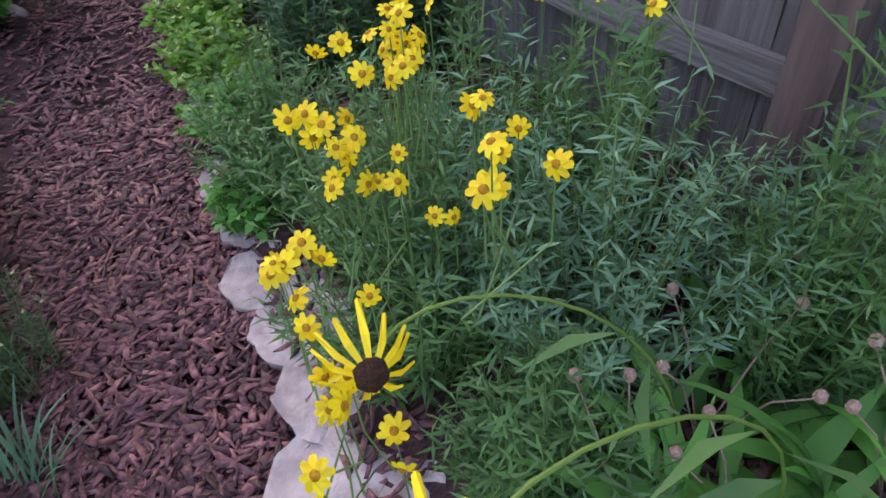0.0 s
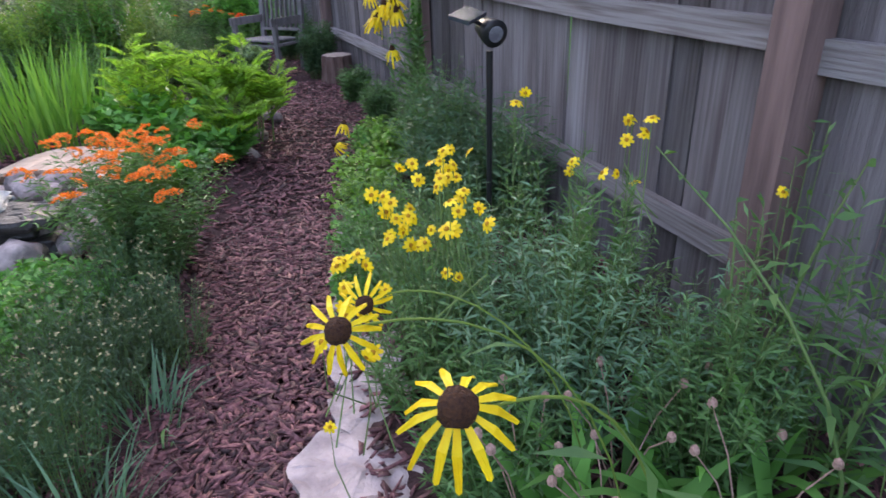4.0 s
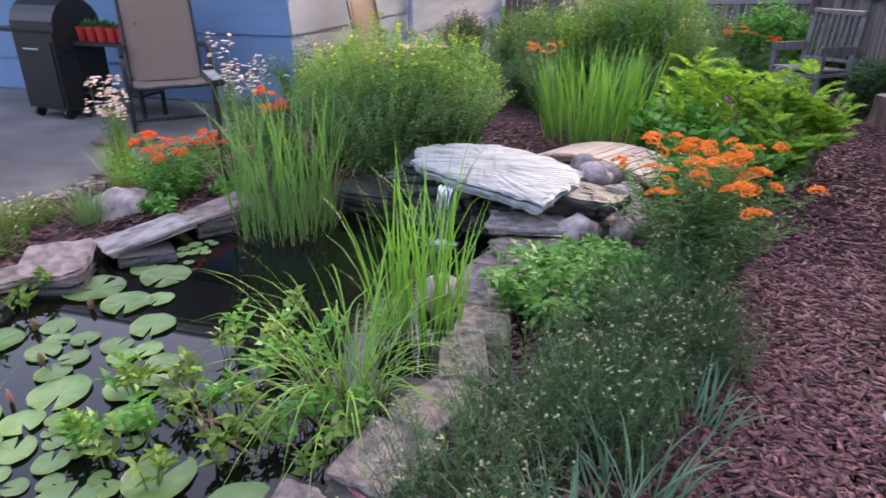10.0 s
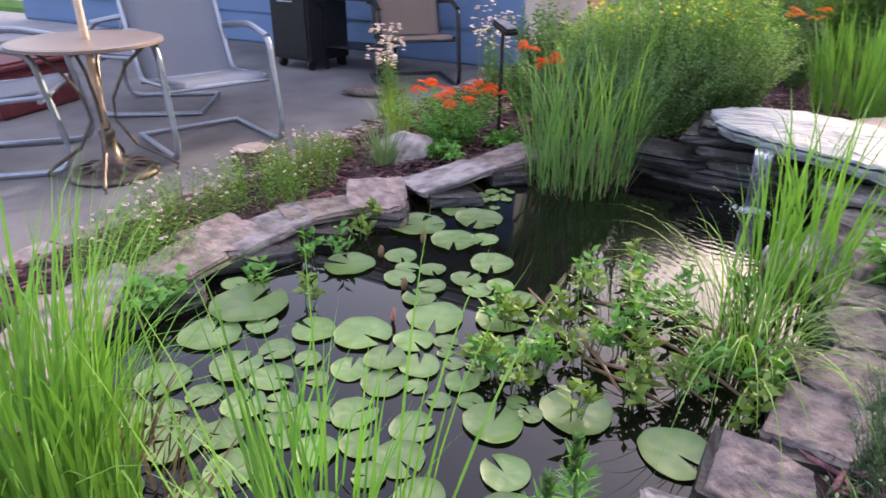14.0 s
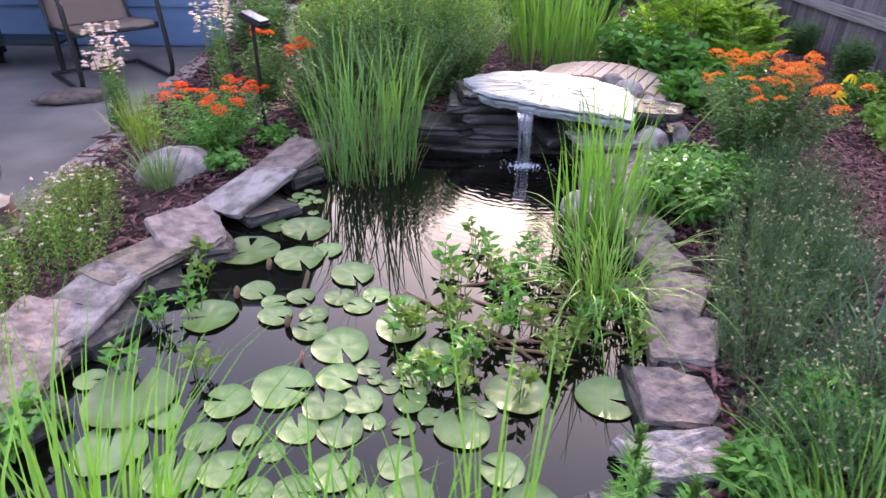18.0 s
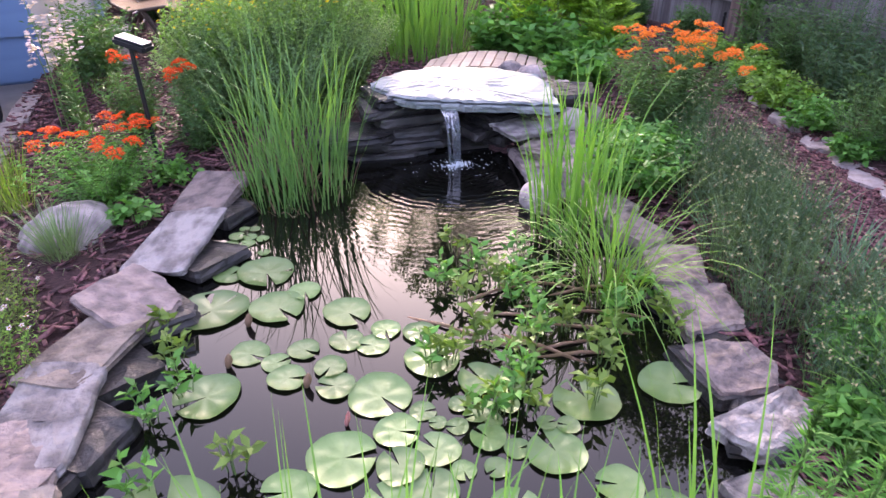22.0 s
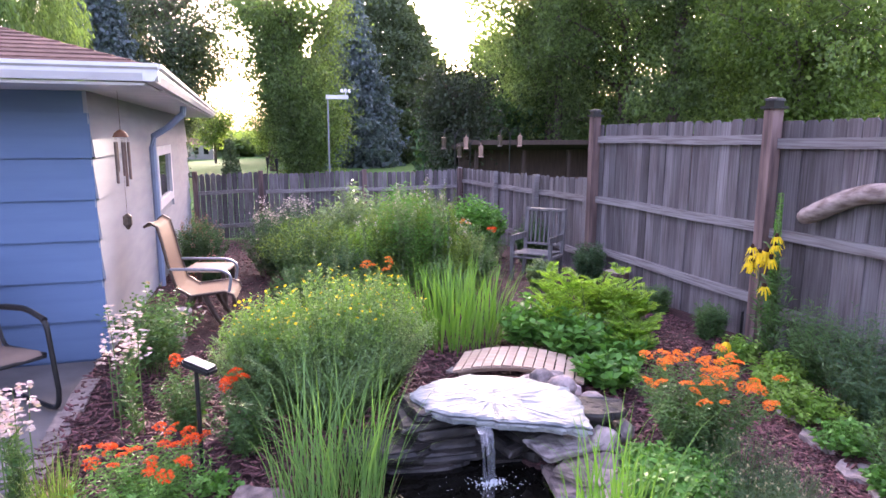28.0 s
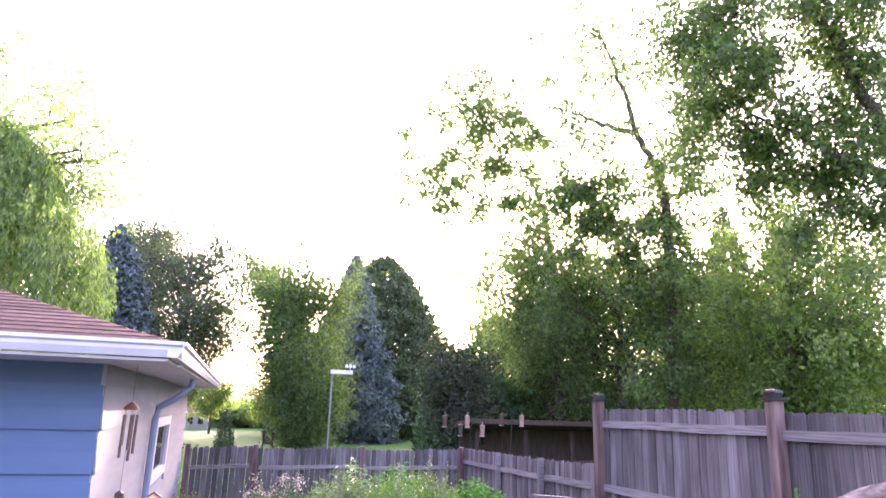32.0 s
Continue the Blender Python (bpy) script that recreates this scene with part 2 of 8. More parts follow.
M_SLAB = mat("pale_slate", (0.285, 0.30, 0.295), 0.55, (0.12, 0.14, 0.15), 3.6, 1.0, 12, stretch=(1.2, 4.0, 5), detail=12, mixlo=0.46, mixhi=0.70)
for m in STONES:
    m.node_tree.nodes["Bump"].inputs["Distance"].default_value = 0.025
# thin dark cracks across the slab
sn, sl = M_SLAB.node_tree.nodes, M_SLAB.node_tree.links
crack = sn.new("ShaderNodeTexVoronoi")
crack.feature = "DISTANCE_TO_EDGE"
crack.inputs["Scale"].default_value = 1.5
warp = sn.new("ShaderNodeVectorMath")
warp.operation = "MULTIPLY_ADD"
warp.inputs[1].default_value = (0.16, 0.16, 0.1)
sl.new(next(n for n in sn if n.type == "TEX_NOISE").outputs["Color"], warp.inputs[0])
sl.new(sn["Mapping"].outputs[0], warp.inputs[2])
sl.new(warp.outputs[0], crack.inputs["Vector"])
crange = sn.new("ShaderNodeMapRange")
crange.inputs["From Max"].default_value = 0.02
crange.inputs["To Min"].default_value = 0.55
sl.new(crack.outputs["Distance"], crange.inputs["Value"])
cmul = sn.new("ShaderNodeVectorMath")
cmul.operation = "SCALE"
sl.new(next(n for n in sn if n.type == "VALTORGB").outputs[0], cmul.inputs[0])
sl.new(crange.outputs[0], cmul.inputs["Scale"])
sl.new(cmul.outputs[0], sn["Principled BSDF"].inputs["Base Color"])
M_ROUNDROCK = mat("field_stone", (0.40, 0.325, 0.305), 0.9, (0.17, 0.145, 0.14), 14, 1.0, 40, objrand=0.4)
M_PAVER = mat("edging_stone", (0.47, 0.39, 0.37), 0.95, (0.29, 0.235, 0.225), 22, 0.7, 90, objrand=0.15)
M_EDGING = mat("weathered_edging_block", (0.30, 0.245, 0.225), 0.95, (0.19, 0.155, 0.145), 18, 0.7, 80, objrand=0.25)
M_PLANK = mat("new_pine", (0.62, 0.47, 0.35), 0.7, (0.52, 0.37, 0.27), 4, 0.2, 40, stretch=(0.5, 6, 6), objrand=0.12)
M_BLACK = mat("black_plastic", (0.015, 0.015, 0.016), 0.35, (0.02, 0.02, 0.02), 20)
M_STEEL = mat("grey_steel", (0.32, 0.34, 0.38), 0.35, (0.26, 0.28, 0.31), 25, metal=0.6)
M_SLING = mat("grey_sling_mesh", (0.19, 0.20, 0.235), 0.8, (0.165, 0.175, 0.20), 200, 0.3, 400)
M_SLINGT = mat("tan_sling_mesh", (0.30, 0.185, 0.115), 0.8, (0.22, 0.14, 0.092), 200, 0.3, 400)
M_SLINGB = mat("brown_sling_mesh", (0.20, 0.145, 0.115), 0.8, (0.17, 0.12, 0.095), 200, 0.3, 400)
M_BRONZE = mat("bronze_metal", (0.10, 0.075, 0.06), 0.4, (0.14, 0.11, 0.09), 40, metal=0.7)
M_TABLETOP = mat("mosaic_tabletop", (0.22, 0.155, 0.12), 0.3, (0.20, 0.15, 0.12), 30, 0.2)
M_REDBOX = mat("oxblood_vinyl", (0.15, 0.035, 0.04), 0.55, (0.11, 0.025, 0.03), 12, 0.2)
M_POT = mat("red_plastic", (0.42, 0.035, 0.03), 0.5, (0.36, 0.03, 0.025), 12)
M_DRIFT = mat("bleached_driftwood", (0.40, 0.325, 0.295), 0.85, (0.15, 0.11, 0.095), 7, 0.7, 30, stretch=(3, 1, 3))
M_BARK = mat("bark", (0.10, 0.075, 0.065), 0.95, (0.17, 0.135, 0.12), 10, 0.9, 25, stretch=(3, 3, 0.6))
M_STUMP = mat("stump_bark", (0.085, 0.05, 0.042), 0.95, (0.15, 0.10, 0.085), 10, 0.9, 25, stretch=(3, 3, 0.6))
M_CUTWOOD = mat("cut_wood", (0.33, 0.27, 0.23), 0.9, (0.24, 0.19, 0.165), 14, 0.4)
M_GREYWOOD = mat("greyed_teak", (0.185, 0.175, 0.175), 0.85, (0.115, 0.11, 0.108), 6, 0.4, 40, stretch=(4, 4, 0.6), objrand=0.15)
M_SHINGLE = mat("brown_shingle", (0.20, 0.115, 0.09), 0.95, (0.13, 0.075, 0.06), 14, 0.7, 80, objrand=0.2)
M_SHED = mat("brown_shed_board", (0.055, 0.038, 0.032), 0.9, (0.08, 0.055, 0.045), 4, 0.3, stretch=(4, 4, 0.4))
M_GLASS = mat("window_glass", (0.012, 0.014, 0.016), 0.04, (0.02, 0.022, 0.024), 2, spec=0.8)
M_DRIVE = mat("driveway_concrete", (0.40, 0.375, 0.36), 0.9, (0.33, 0.31, 0.30), 2.0, 0.3, 70)
M_PANEL = mat("solar_panel", (0.03, 0.035, 0.05), 0.15, (0.05, 0.055, 0.07), 60, spec=0.8)
M_LENS = mat("clear_plastic_lens", (0.22, 0.22, 0.24), 0.2, (0.12, 0.12, 0.14), 30, spec=0.8)
M_FOAM = mat("white_water", (0.75, 0.78, 0.82), 0.3, (0.5, 0.53, 0.57), 40, 0.5)


def green(name, a, b, trans=0.32, rough=0.55, island=0.35, spec=0.35):
    return mat(name, a, rough, b, 6.0, trans=trans, island=island, spec=spec)


G_REED = green("reed_green", (0.095, 0.205, 0.060), (0.16, 0.29, 0.085), island=0.5)
G_PALE = green("pale_blade", (0.17, 0.28, 0.085), (0.25, 0.36, 0.14), island=0.4)
G_LIME = green("lime_blade", (0.15, 0.30, 0.045), (0.21, 0.36, 0.07))
G_BRIGHT = green("bright_leaf", (0.105, 0.275, 0.055), (0.155, 0.355, 0.075))
G_MID = green("mid_leaf", (0.075, 0.165, 0.058), (0.115, 0.22, 0.07))
G_DARK = green("dark_leaf", (0.050, 0.11, 0.055), (0.08, 0.155, 0.07))
G_BLUE = green("blue_green_leaf", (0.115, 0.220, 0.132), (0.165, 0.285, 0.165))
G_SHRUB = green("grey_green_shrub_leaf", (0.21, 0.33, 0.185), (0.27, 0.40, 0.205), trans=0.58)
G_SAGE = green("sage_leaf", (0.165, 0.25, 0.115), (0.22, 0.30, 0.16))
G_GREY = green("grey_green_needle", (0.075, 0.125, 0.07), (0.105, 0.165, 0.085))
G_YEL = green("yellow_green_leaf", (0.15, 0.24, 0.05), (0.20, 0.29, 0.06))
G_PAD = mat("lily_pad_green", (0.125, 0.215, 0.055), 0.36, (0.185, 0.27, 0.095), 9.0, 0.2, 30, trans=0.1, spec=0.55, objrand=0.22)
G_STEM = green("stem_green", (0.09, 0.16, 0.045), (0.13, 0.20, 0.06), trans=0.0)
G_TREE = green("tree_leaf", (0.135, 0.20, 0.098), (0.19, 0.265, 0.13), trans=0.6, island=0.45)
G_TREEL = green("sunny_tree_leaf", (0.145, 0.215, 0.075), (0.20, 0.28, 0.095), trans=0.55)
G_WILLOW = green("willow_leaf", (0.19, 0.28, 0.13), (0.25, 0.35, 0.17), trans=0.6)
G_OAK = green("oak_leaf", (0.085, 0.12, 0.078), (0.125, 0.165, 0.105), trans=0.3, island=0.4)
G_FEATHER = green("feathery_leaf", (0.21, 0.37, 0.06), (0.27, 0.42, 0.085), trans=0.6)
G_YEW = green("yew_needle", (0.035, 0.050, 0.030), (0.055, 0.075, 0.04), trans=0.15)
G_CEDAR = green("cedar_spray", (0.085, 0.125, 0.068), (0.12, 0.165, 0.085), trans=0.3)
G_SPRUCE = green("blue_spruce_needle", (0.11, 0.155, 0.17), (0.16, 0.21, 0.225), trans=0.2)
F_ORANGE = mat("orange_petal", (0.88, 0.29, 0.045), 0.55, (0.82, 0.19, 0.025), 30, trans=0.25, island=0.25)
F_RED = mat("red_orange_petal", (0.84, 0.13, 0.018), 0.55, (0.74, 0.085, 0.012), 30, trans=0.25, island=0.25)
F_YELLOW = mat("yellow_petal", (0.85, 0.66, 0.02), 0.5, (0.79, 0.54, 0.012), 20, trans=0.25, island=0.12)
F_DISC = mat("brown_disc", (0.03, 0.012, 0.008), 0.9, (0.07, 0.03, 0.012), 200, 0.8, 300)
F_GOLD = mat("golden_disc", (0.50, 0.26, 0.015), 0.9, (0.35, 0.16, 0.01), 200, 0.6, 300)
F_WHITE = mat("white_petal", (0.70, 0.60, 0.62), 0.5, (0.60, 0.42, 0.46), 20, trans=0.25, island=0.15)
F_PINK = mat("pink_petal", (0.62, 0.30, 0.28), 0.5, (0.55, 0.20, 0.18), 20, trans=0.25, island=0.2)
F_PINKDRY = mat("dry_seed_head", (0.42, 0.27, 0.22), 0.9, (0.30, 0.19, 0.15), 120, 0.6)
F_SEED = mat("straw_seed", (0.34, 0.31, 0.16), 0.8, (0.26, 0.24, 0.12), 60, island=0.3)
G_LIMEM = green("fresh_blade", (0.11, 0.25, 0.045), (0.16, 0.31, 0.06))
F_THATCH = mat("dry_reed_thatch", (0.20, 0.13, 0.075), 0.9, (0.12, 0.075, 0.045), 12, island=0.35)
F_BUD = mat("lily_bud", (0.28, 0.16, 0.11), 0.5, (0.20, 0.13, 0.06), 20)

# water: dark, still, with rings that run out from the fall
M_WATER = mat("pond_water", (0.0028, 0.003, 0.0024), 0.015, (0.0045, 0.0042, 0.0034), 2, spec=0.5)
wt = M_WATER.node_tree
wb = wt.nodes["Principled BSDF"]
wb.inputs["IOR"].default_value = 1.40
wgeo = wt.nodes.new("ShaderNodeTexCoord")
wmap = wt.nodes.new("ShaderNodeMapping")
wmap.inputs["Location"].default_value = (0.6, -2.9, 0)
wt.links.new(wgeo.outputs["Object"], wmap.inputs[0])
wave = wt.nodes.new("ShaderNodeTexWave")
wave.wave_type, wave.rings_direction = "RINGS", "SPHERICAL"
wave.inputs["Scale"].default_value, wave.inputs["Distortion"].default_value = 7.5, 6.0
wave.inputs["Detail"].default_value, wave.inputs["Detail Scale"].default_value = 3.0, 1.6
wt.links.new(wmap.outputs[0], wave.inputs["Vector"])
wdist = wt.nodes.new("ShaderNodeVectorMath")
wdist.operation = "LENGTH"
wt.links.new(wmap.outputs[0], wdist.inputs[0])
wfall = wt.nodes.new("ShaderNodeMapRange")
wfall.inputs["From Min"].default_value, wfall.inputs["From Max"].default_value = 0.1, 1.1
wfall.inputs["To Min"].default_value, wfall.inputs["To Max"].default_value = 1.0, 0.0
wt.links.new(wdist.outputs["Value"], wfall.inputs["Value"])
wmul = wt.nodes.new("ShaderNodeMath")
wmul.operation = "MULTIPLY"
wt.links.new(wave.outputs["Fac"], wmul.inputs[0])
wt.links.new(wfall.outputs[0], wmul.inputs[1])
wnoise = wt.nodes.new("ShaderNodeTexNoise")
wnoise.inputs["Scale"].default_value = 2.5
wt.links.new(wgeo.outputs["Object"], wnoise.inputs["Vector"])
wadd = wt.nodes.new("ShaderNodeMath")
wadd.operation = "MULTIPLY_ADD"
wadd.inputs[1].default_value = 0.12
wt.links.new(wnoise.outputs["Fac"], wadd.inputs[0])
wt.links.new(wmul.outputs[0], wadd.inputs[2])
wbump = wt.nodes.new("ShaderNodeBump")
wbump.inputs["Strength"].default_value, wbump.inputs["Distance"].default_value = 0.17, 0.004
wt.links.new(wadd.outputs[0], wbump.inputs["Height"])
wt.links.new(wbump.outputs[0], wb.inputs["Normal"])

# ---- the large structure: ground, pond, path, patio ----
POND = [(-2.40, 1.00), (-2.36, 1.45), (-2.26, 1.85), (-2.08, 2.18), (-1.93, 2.60), (-1.80, 2.92), (-1.46, 3.12), (-1.0, 3.22), (-0.5, 3.15),
        (-0.32, 2.75), (-0.30, 2.2), (-0.28, 1.7), (-0.40, 1.25), (-0.60, 0.90), (-0.74, 0.45), (-1.10, 0.14), (-1.60, 0.06), (-2.02, 0.2), (-2.30, 0.55)]


def smooth_loop(pts, k=6):
    """A closed Catmull-Rom curve through pts."""
    out, n = [], len(pts)
    for i in range(n):
        p0, p1, p2, p3 = (np.array(pts[(i + d) % n]) for d in (-1, 0, 1, 2))
        for j in range(k):
            t = j / k
            out.append(tuple(0.5 * (2 * p1 + (p2 - p0) * t + (2 * p0 - 5 * p1 + 4 * p2 - p3) * t * t + (3 * p1 - p0 - 3 * p2 + p3) * t**3)))
    return out


SHORE = smooth_loop(POND)
SH = np.array(SHORE)


def shore_dist(x, y):
    """Distance to the pond's shore, negative inside it (arrays)."""
    P = np.stack([x, y], -1)
    d = np.sqrt(((P[..., None, :] - SH) ** 2).sum(-1)).min(-1)
    inside = np.zeros(x.shape, bool)
    for (x1, y1), (x2, y2) in zip(SHORE, SHORE[1:] + SHORE[:1]):
        cross = ((y1 > y) != (y2 > y)) & (x < (x2 - x1) * (y - y1) / (y2 - y1 + 1e-12) + x1)
        inside ^= cross
    return np.where(inside, -d, d)


PATH_L = [(-1.5, -0.10), (0.5, 0.15), (1.3, 0.35), (1.9, 0.52), (3.0, 0.83), (4.3, 1.23), (5.8, 1.75), (7.0, 1.6)]
PATH_R = [(-1.5, 1.0), (0.5, 0.98), (1.3, 1.08), (1.9, 1.20), (2.85, 1.51), (4.0, 1.89), (5.0, 2.38), (5.8, 2.45), (7.0, 2.4)]


def on_path(x, y):
    return (x > np.interp(y, *zip(*PATH_L))) & (x < np.interp(y, *zip(*PATH_R))) & (y < 7.0) & (y > -1.5)


def axis(stops):
    out = []
    for a, b, step in stops:
        out += list(np.arange(a, b, step))
    return np.array(out + [stops[-1][1]])


gx = axis([(-120, -20, 10), (-20, -3.2, 0.8), (-3.2, 3.4, 0.07), (3.4, 6, 0.4), (6, 30, 3), (30, 121, 13)])
gy = axis([(-60, -4, 8), (-4, -1, 0.5), (-1, 7.0, 0.07), (7.0, 17, 0.35), (17, 40, 2), (40, 201, 20)])
GX, GY = np.meshgrid(gx, gy)
GZ = np.vectorize(ground_z)(GX, GY)
near = (np.abs(GX + 1.3) < 2.2) & (np.abs(GY - 1.6) < 2.4)
sd = np.full(GX.shape, 9.0)
sd[near] = shore_dist(GX[near], GY[near])
GZ += 0.02 * np.sin(GX * 5.1 + GY * 3.3) * np.sin(GY * 4.7 - GX) * (np.abs(GX) < 3.3)
GZ = np.where(sd < 0.06, np.maximum(-0.6, -0.05 + 2.2 * (sd - 0.02)), GZ)
GZ = np.where(GX < -3.0, np.minimum(GZ, np.where(GY < 6.2, -0.06, GZ)), GZ)
GZ -= 0.03 * on_path(GX, GY)
nx, ny = len(gx), len(gy)
idx = np.arange(nx * ny).reshape(ny, nx)
gf = np.stack([idx[:-1, :-1], idx[:-1, 1:], idx[1:, 1:], idx[1:, :-1]], -1).reshape(-1, 4)
gme = np_mesh("ground", np.stack([GX, GY, GZ], -1).reshape(-1, 3), gf, M_MULCHBED, smooth=True)
gme.materials.append(M_GRASS)
gme.materials.append(M_DIRTWALL)
fx, fy = GX.ravel()[gf].mean(1), GY.ravel()[gf].mean(1)
fs = sd.ravel()[gf].mean(1)
lawn = (fy > 15.6) | (fx > 3.6) | (fx < -3.4)
gme.polygons.foreach_set("material_index", np.where(fs < 0.03, 2, np.where(lawn, 1, 0)).astype(np.int32))
tagged(part("ground", gme, None), "dark mulch garden ground running out into green lawn", "ground", kind="structure")

# water
wme = bmesh.new()
wv = [wme.verts.new((x + 0.10 * (x + 1.3) / 1.2, y + 0.10 * (y - 1.6) / 1.6, 0.035)) for x, y in SHORE]
wme.faces.new(wv)
tagged(part("water", wme, M_WATER), "dark still pond water rippled below the fall", "water", kind="structure")


# ---- stones ----
def slab_mesh(name, rx, ry, h, material, sides=5, rough=0.18, layers=2, seed=0, square=True):
    """A split stone: broken outline, stepped sides and an uneven top."""
    r = random.Random(seed)
    if square:
        base = [(-1, -1), (1, -1), (1, 1), (-1, 1)]
        if sides > 4:
            base = [(-1, -1), (0.7, -1), (1, -0.4), (1, 1), (-1, 1)]
        if sides > 5:
            base = [(-1, -0.7), (-0.5, -1), (0.75, -1), (1, -0.3), (0.9, 1), (-0.8, 1)]
        base = [(x * 0.88 + r.uniform(-rough, rough), y * 0.86 + r.uniform(-rough, rough)) for x, y in base]
    else:
        base = [((1 + r.uniform(-rough, rough)) * math.cos(2 * math.pi * i / sides), (1 + r.uniform(-rough, rough)) * math.sin(2 * math.pi * i / sides)) for i in range(sides)]
    out = []
    for (xa, ya), (xb, yb) in zip(base, base[1:] + base[:1]):
        for t in (0.04, 0.3, 0.55, 0.8, 0.96):
            j = 0.035 if 0.1 < t < 0.9 else 0.012
            out.append((rx * (xa + (xb - xa) * t + r.uniform(-j, j)), ry * (ya + (yb - ya) * t + r.uniform(-j, j))))
    n = len(out)
    rings = []
    for l in range(layers * 2):
        z = h * l / (layers * 2 - 1) * 0.9
        k = 1 + r.uniform(-0.07, 0.04)
        rings.append([(x * (k + r.uniform(-0.02, 0.02)), y * (k + r.uniform(-0.02, 0.02)), z + (r.uniform(-0.07, 0.07) * h if l else 0)) for x, y in out])
    tilt_x, tilt_y = r.uniform(-0.12, 0.12) * h / rx, r.uniform(-0.12, 0.12) * h / ry
    for k in (0.975, 0.82, 0.55, 0.25):
        ring = []
        for x, y in out:
            x, y = x * k, y * k
            u = noise.noise(Vector((x * 14 + seed, y * 14, seed * 0.7)))
            ring.append((x, y, h * (0.98 + 0.10 * u + (0.09 if u > 0.08 else 0) + r.uniform(-0.02, 0.02)) + tilt_x * x + tilt_y * y))
        rings.append(ring)
    s = Soup()
    verts = [p for ring in rings for p in ring]
    faces = [(l * n + i, l * n + (i + 1) % n, (l + 1) * n + (i + 1) % n, (l + 1) * n + i) for l in range(len(rings) - 1) for i in range(n)]
    faces.append(tuple((len(rings) - 1) * n + i for i in range(n)))
    faces.append(tuple(reversed(range(n))))
    s.add(verts, faces)
    return s.mesh(name, material)


def rock_mesh(name, r0, material, seed=0, flat=0.75, sub=3):
    bm = bmesh.new()
    bmesh.ops.create_icosphere(bm, subdivisions=sub, radius=r0)
    off = Vector((seed * 3.7, seed * 1.3, seed * 2.1))
    for v in bm.verts:
        n1 = noise.noise(v.co / r0 * 0.9 + off)
        n2 = noise.noise(v.co / r0 * 2.6 + off)
        n3 = noise.cell(v.co / r0 * 1.7 + off)
        v.co *= 1 + 0.30 * n1 + 0.10 * n2 + 0.07 * n3
        v.co.z *= flat
    me = bpy.data.meshes.new(name)
    bm.to_mesh(me)
    bm.free()
    me.materials.append(material)
    me.shade_smooth()
    return me


FLAG = [slab_mesh("flagstone", 0.22, 0.158, 0.052, STONES[(0, 1, 0, 2, 1, 0, 2, 1)[i]], 4 + i % 3, 0.25, 2, 10 + i) for i in range(8)]


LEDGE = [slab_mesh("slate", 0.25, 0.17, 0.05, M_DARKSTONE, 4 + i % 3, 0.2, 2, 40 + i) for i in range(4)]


def stone(me, at, rz, label, cat_="stone", tilt=(0, 0), sc=(1, 1, 1), group=""):
    ob = new("stone", me)
    ob.matrix_world = pose(*at, tilt[0], tilt[1], rz) @ Matrix.Diagonal((*sc, 1))
    return tagged(ob, label, cat_, group)


# the left rim: long pinkish flags, doubled below
rr = random.Random(4)
for i, (x, y, rz, sx, sy) in enumerate([(-1.86, 2.88, 62, 1.0, 0.95), (-1.99, 2.47, 66, 1.25, 0.95), (-2.15, 2.07, 45, 0.85, 1.15), (-2.26, 1.83, 55, 0.95, 1.1),
                                      (-2.33, 1.56, 75, 1.0, 1.0), (-2.44, 1.36, 80, 0.8, 0.95), (-2.40, 1.10, 85, 1.0, 0.8), (-2.46, 0.86, 100, 0.8, 0.9), (-2.36, 0.58, 115, 0.95, 0.9)]):
    stone(FLAG[i % 8], (x, y, 0.078), rz, "flat pinkish grey flagstone on the pond's edge", tilt=(rr.uniform(-7, 7), rr.uniform(-5, 7)), sc=(sx * 0.95, sy * 0.97, rr.uniform(0.65, 0.9)), group="flagstones round the pond")
    # under-stones carry the shade of the gaps below the flags in their colour
    stone(LEDGE[i % 4], (x + 0.03, y - 0.06, 0.02), rz + 65, "flat stone darkened for the shade under the pond's rim", tilt=(0, 3), sc=(sx * 0.75, sy * 0.85, 1.1), group="flagstones round the pond")
# the right rim and the near side: greyer stones, sunk among the plants
for i, (x, y, rz, sx, sy) in enumerate([(-0.18, 2.42, 80, 0.7, 0.8), (-0.2, 2.13, 95, 0.7, 0.9), (-0.20, 1.88, 85, 0.75, 0.9), (-0.22, 1.6, 80, 0.9, 0.9), (-0.27, 1.33, 65, 0.85, 0.95),
                                      (-0.4, 1.06, 60, 0.8, 0.9), (-0.45, 0.83, 20, 0.85, 0.8), (-0.62, 0.58, 70, 0.8, 0.9), (-0.74, 0.3, 50, 0.9, 0.8),
                                      (-1.02, 0.05, 20, 1.0, 0.9), (-1.45, -0.08, 5, 1.2, 1.1), (-1.88, 0.0, -20, 1.2, 1.15), (-2.2, 0.25, -50, 1.1, 1.0)]):
    stone(FLAG[(i * 5 + 1) % 8], (x + rr.uniform(-0.03, 0.02), y, 0.048 + rr.uniform(-0.012, 0.012)), rz + rr.uniform(-28, 28), "weathered grey flagstone on the pond's edge", tilt=(rr.uniform(-5, 5), rr.uniform(-5, 5)), sc=(sx * 0.80, sy * 0.80, 0.95), group="flagstones round the pond")
    stone(LEDGE[i % 4], (x - 0.02, y + 0.02, 0.0), rz + 30, "flat stone darkened for the shade under the pond's rim", sc=(sx * 0.8, sy * 0.9, 1.3), group="flagstones round the pond")

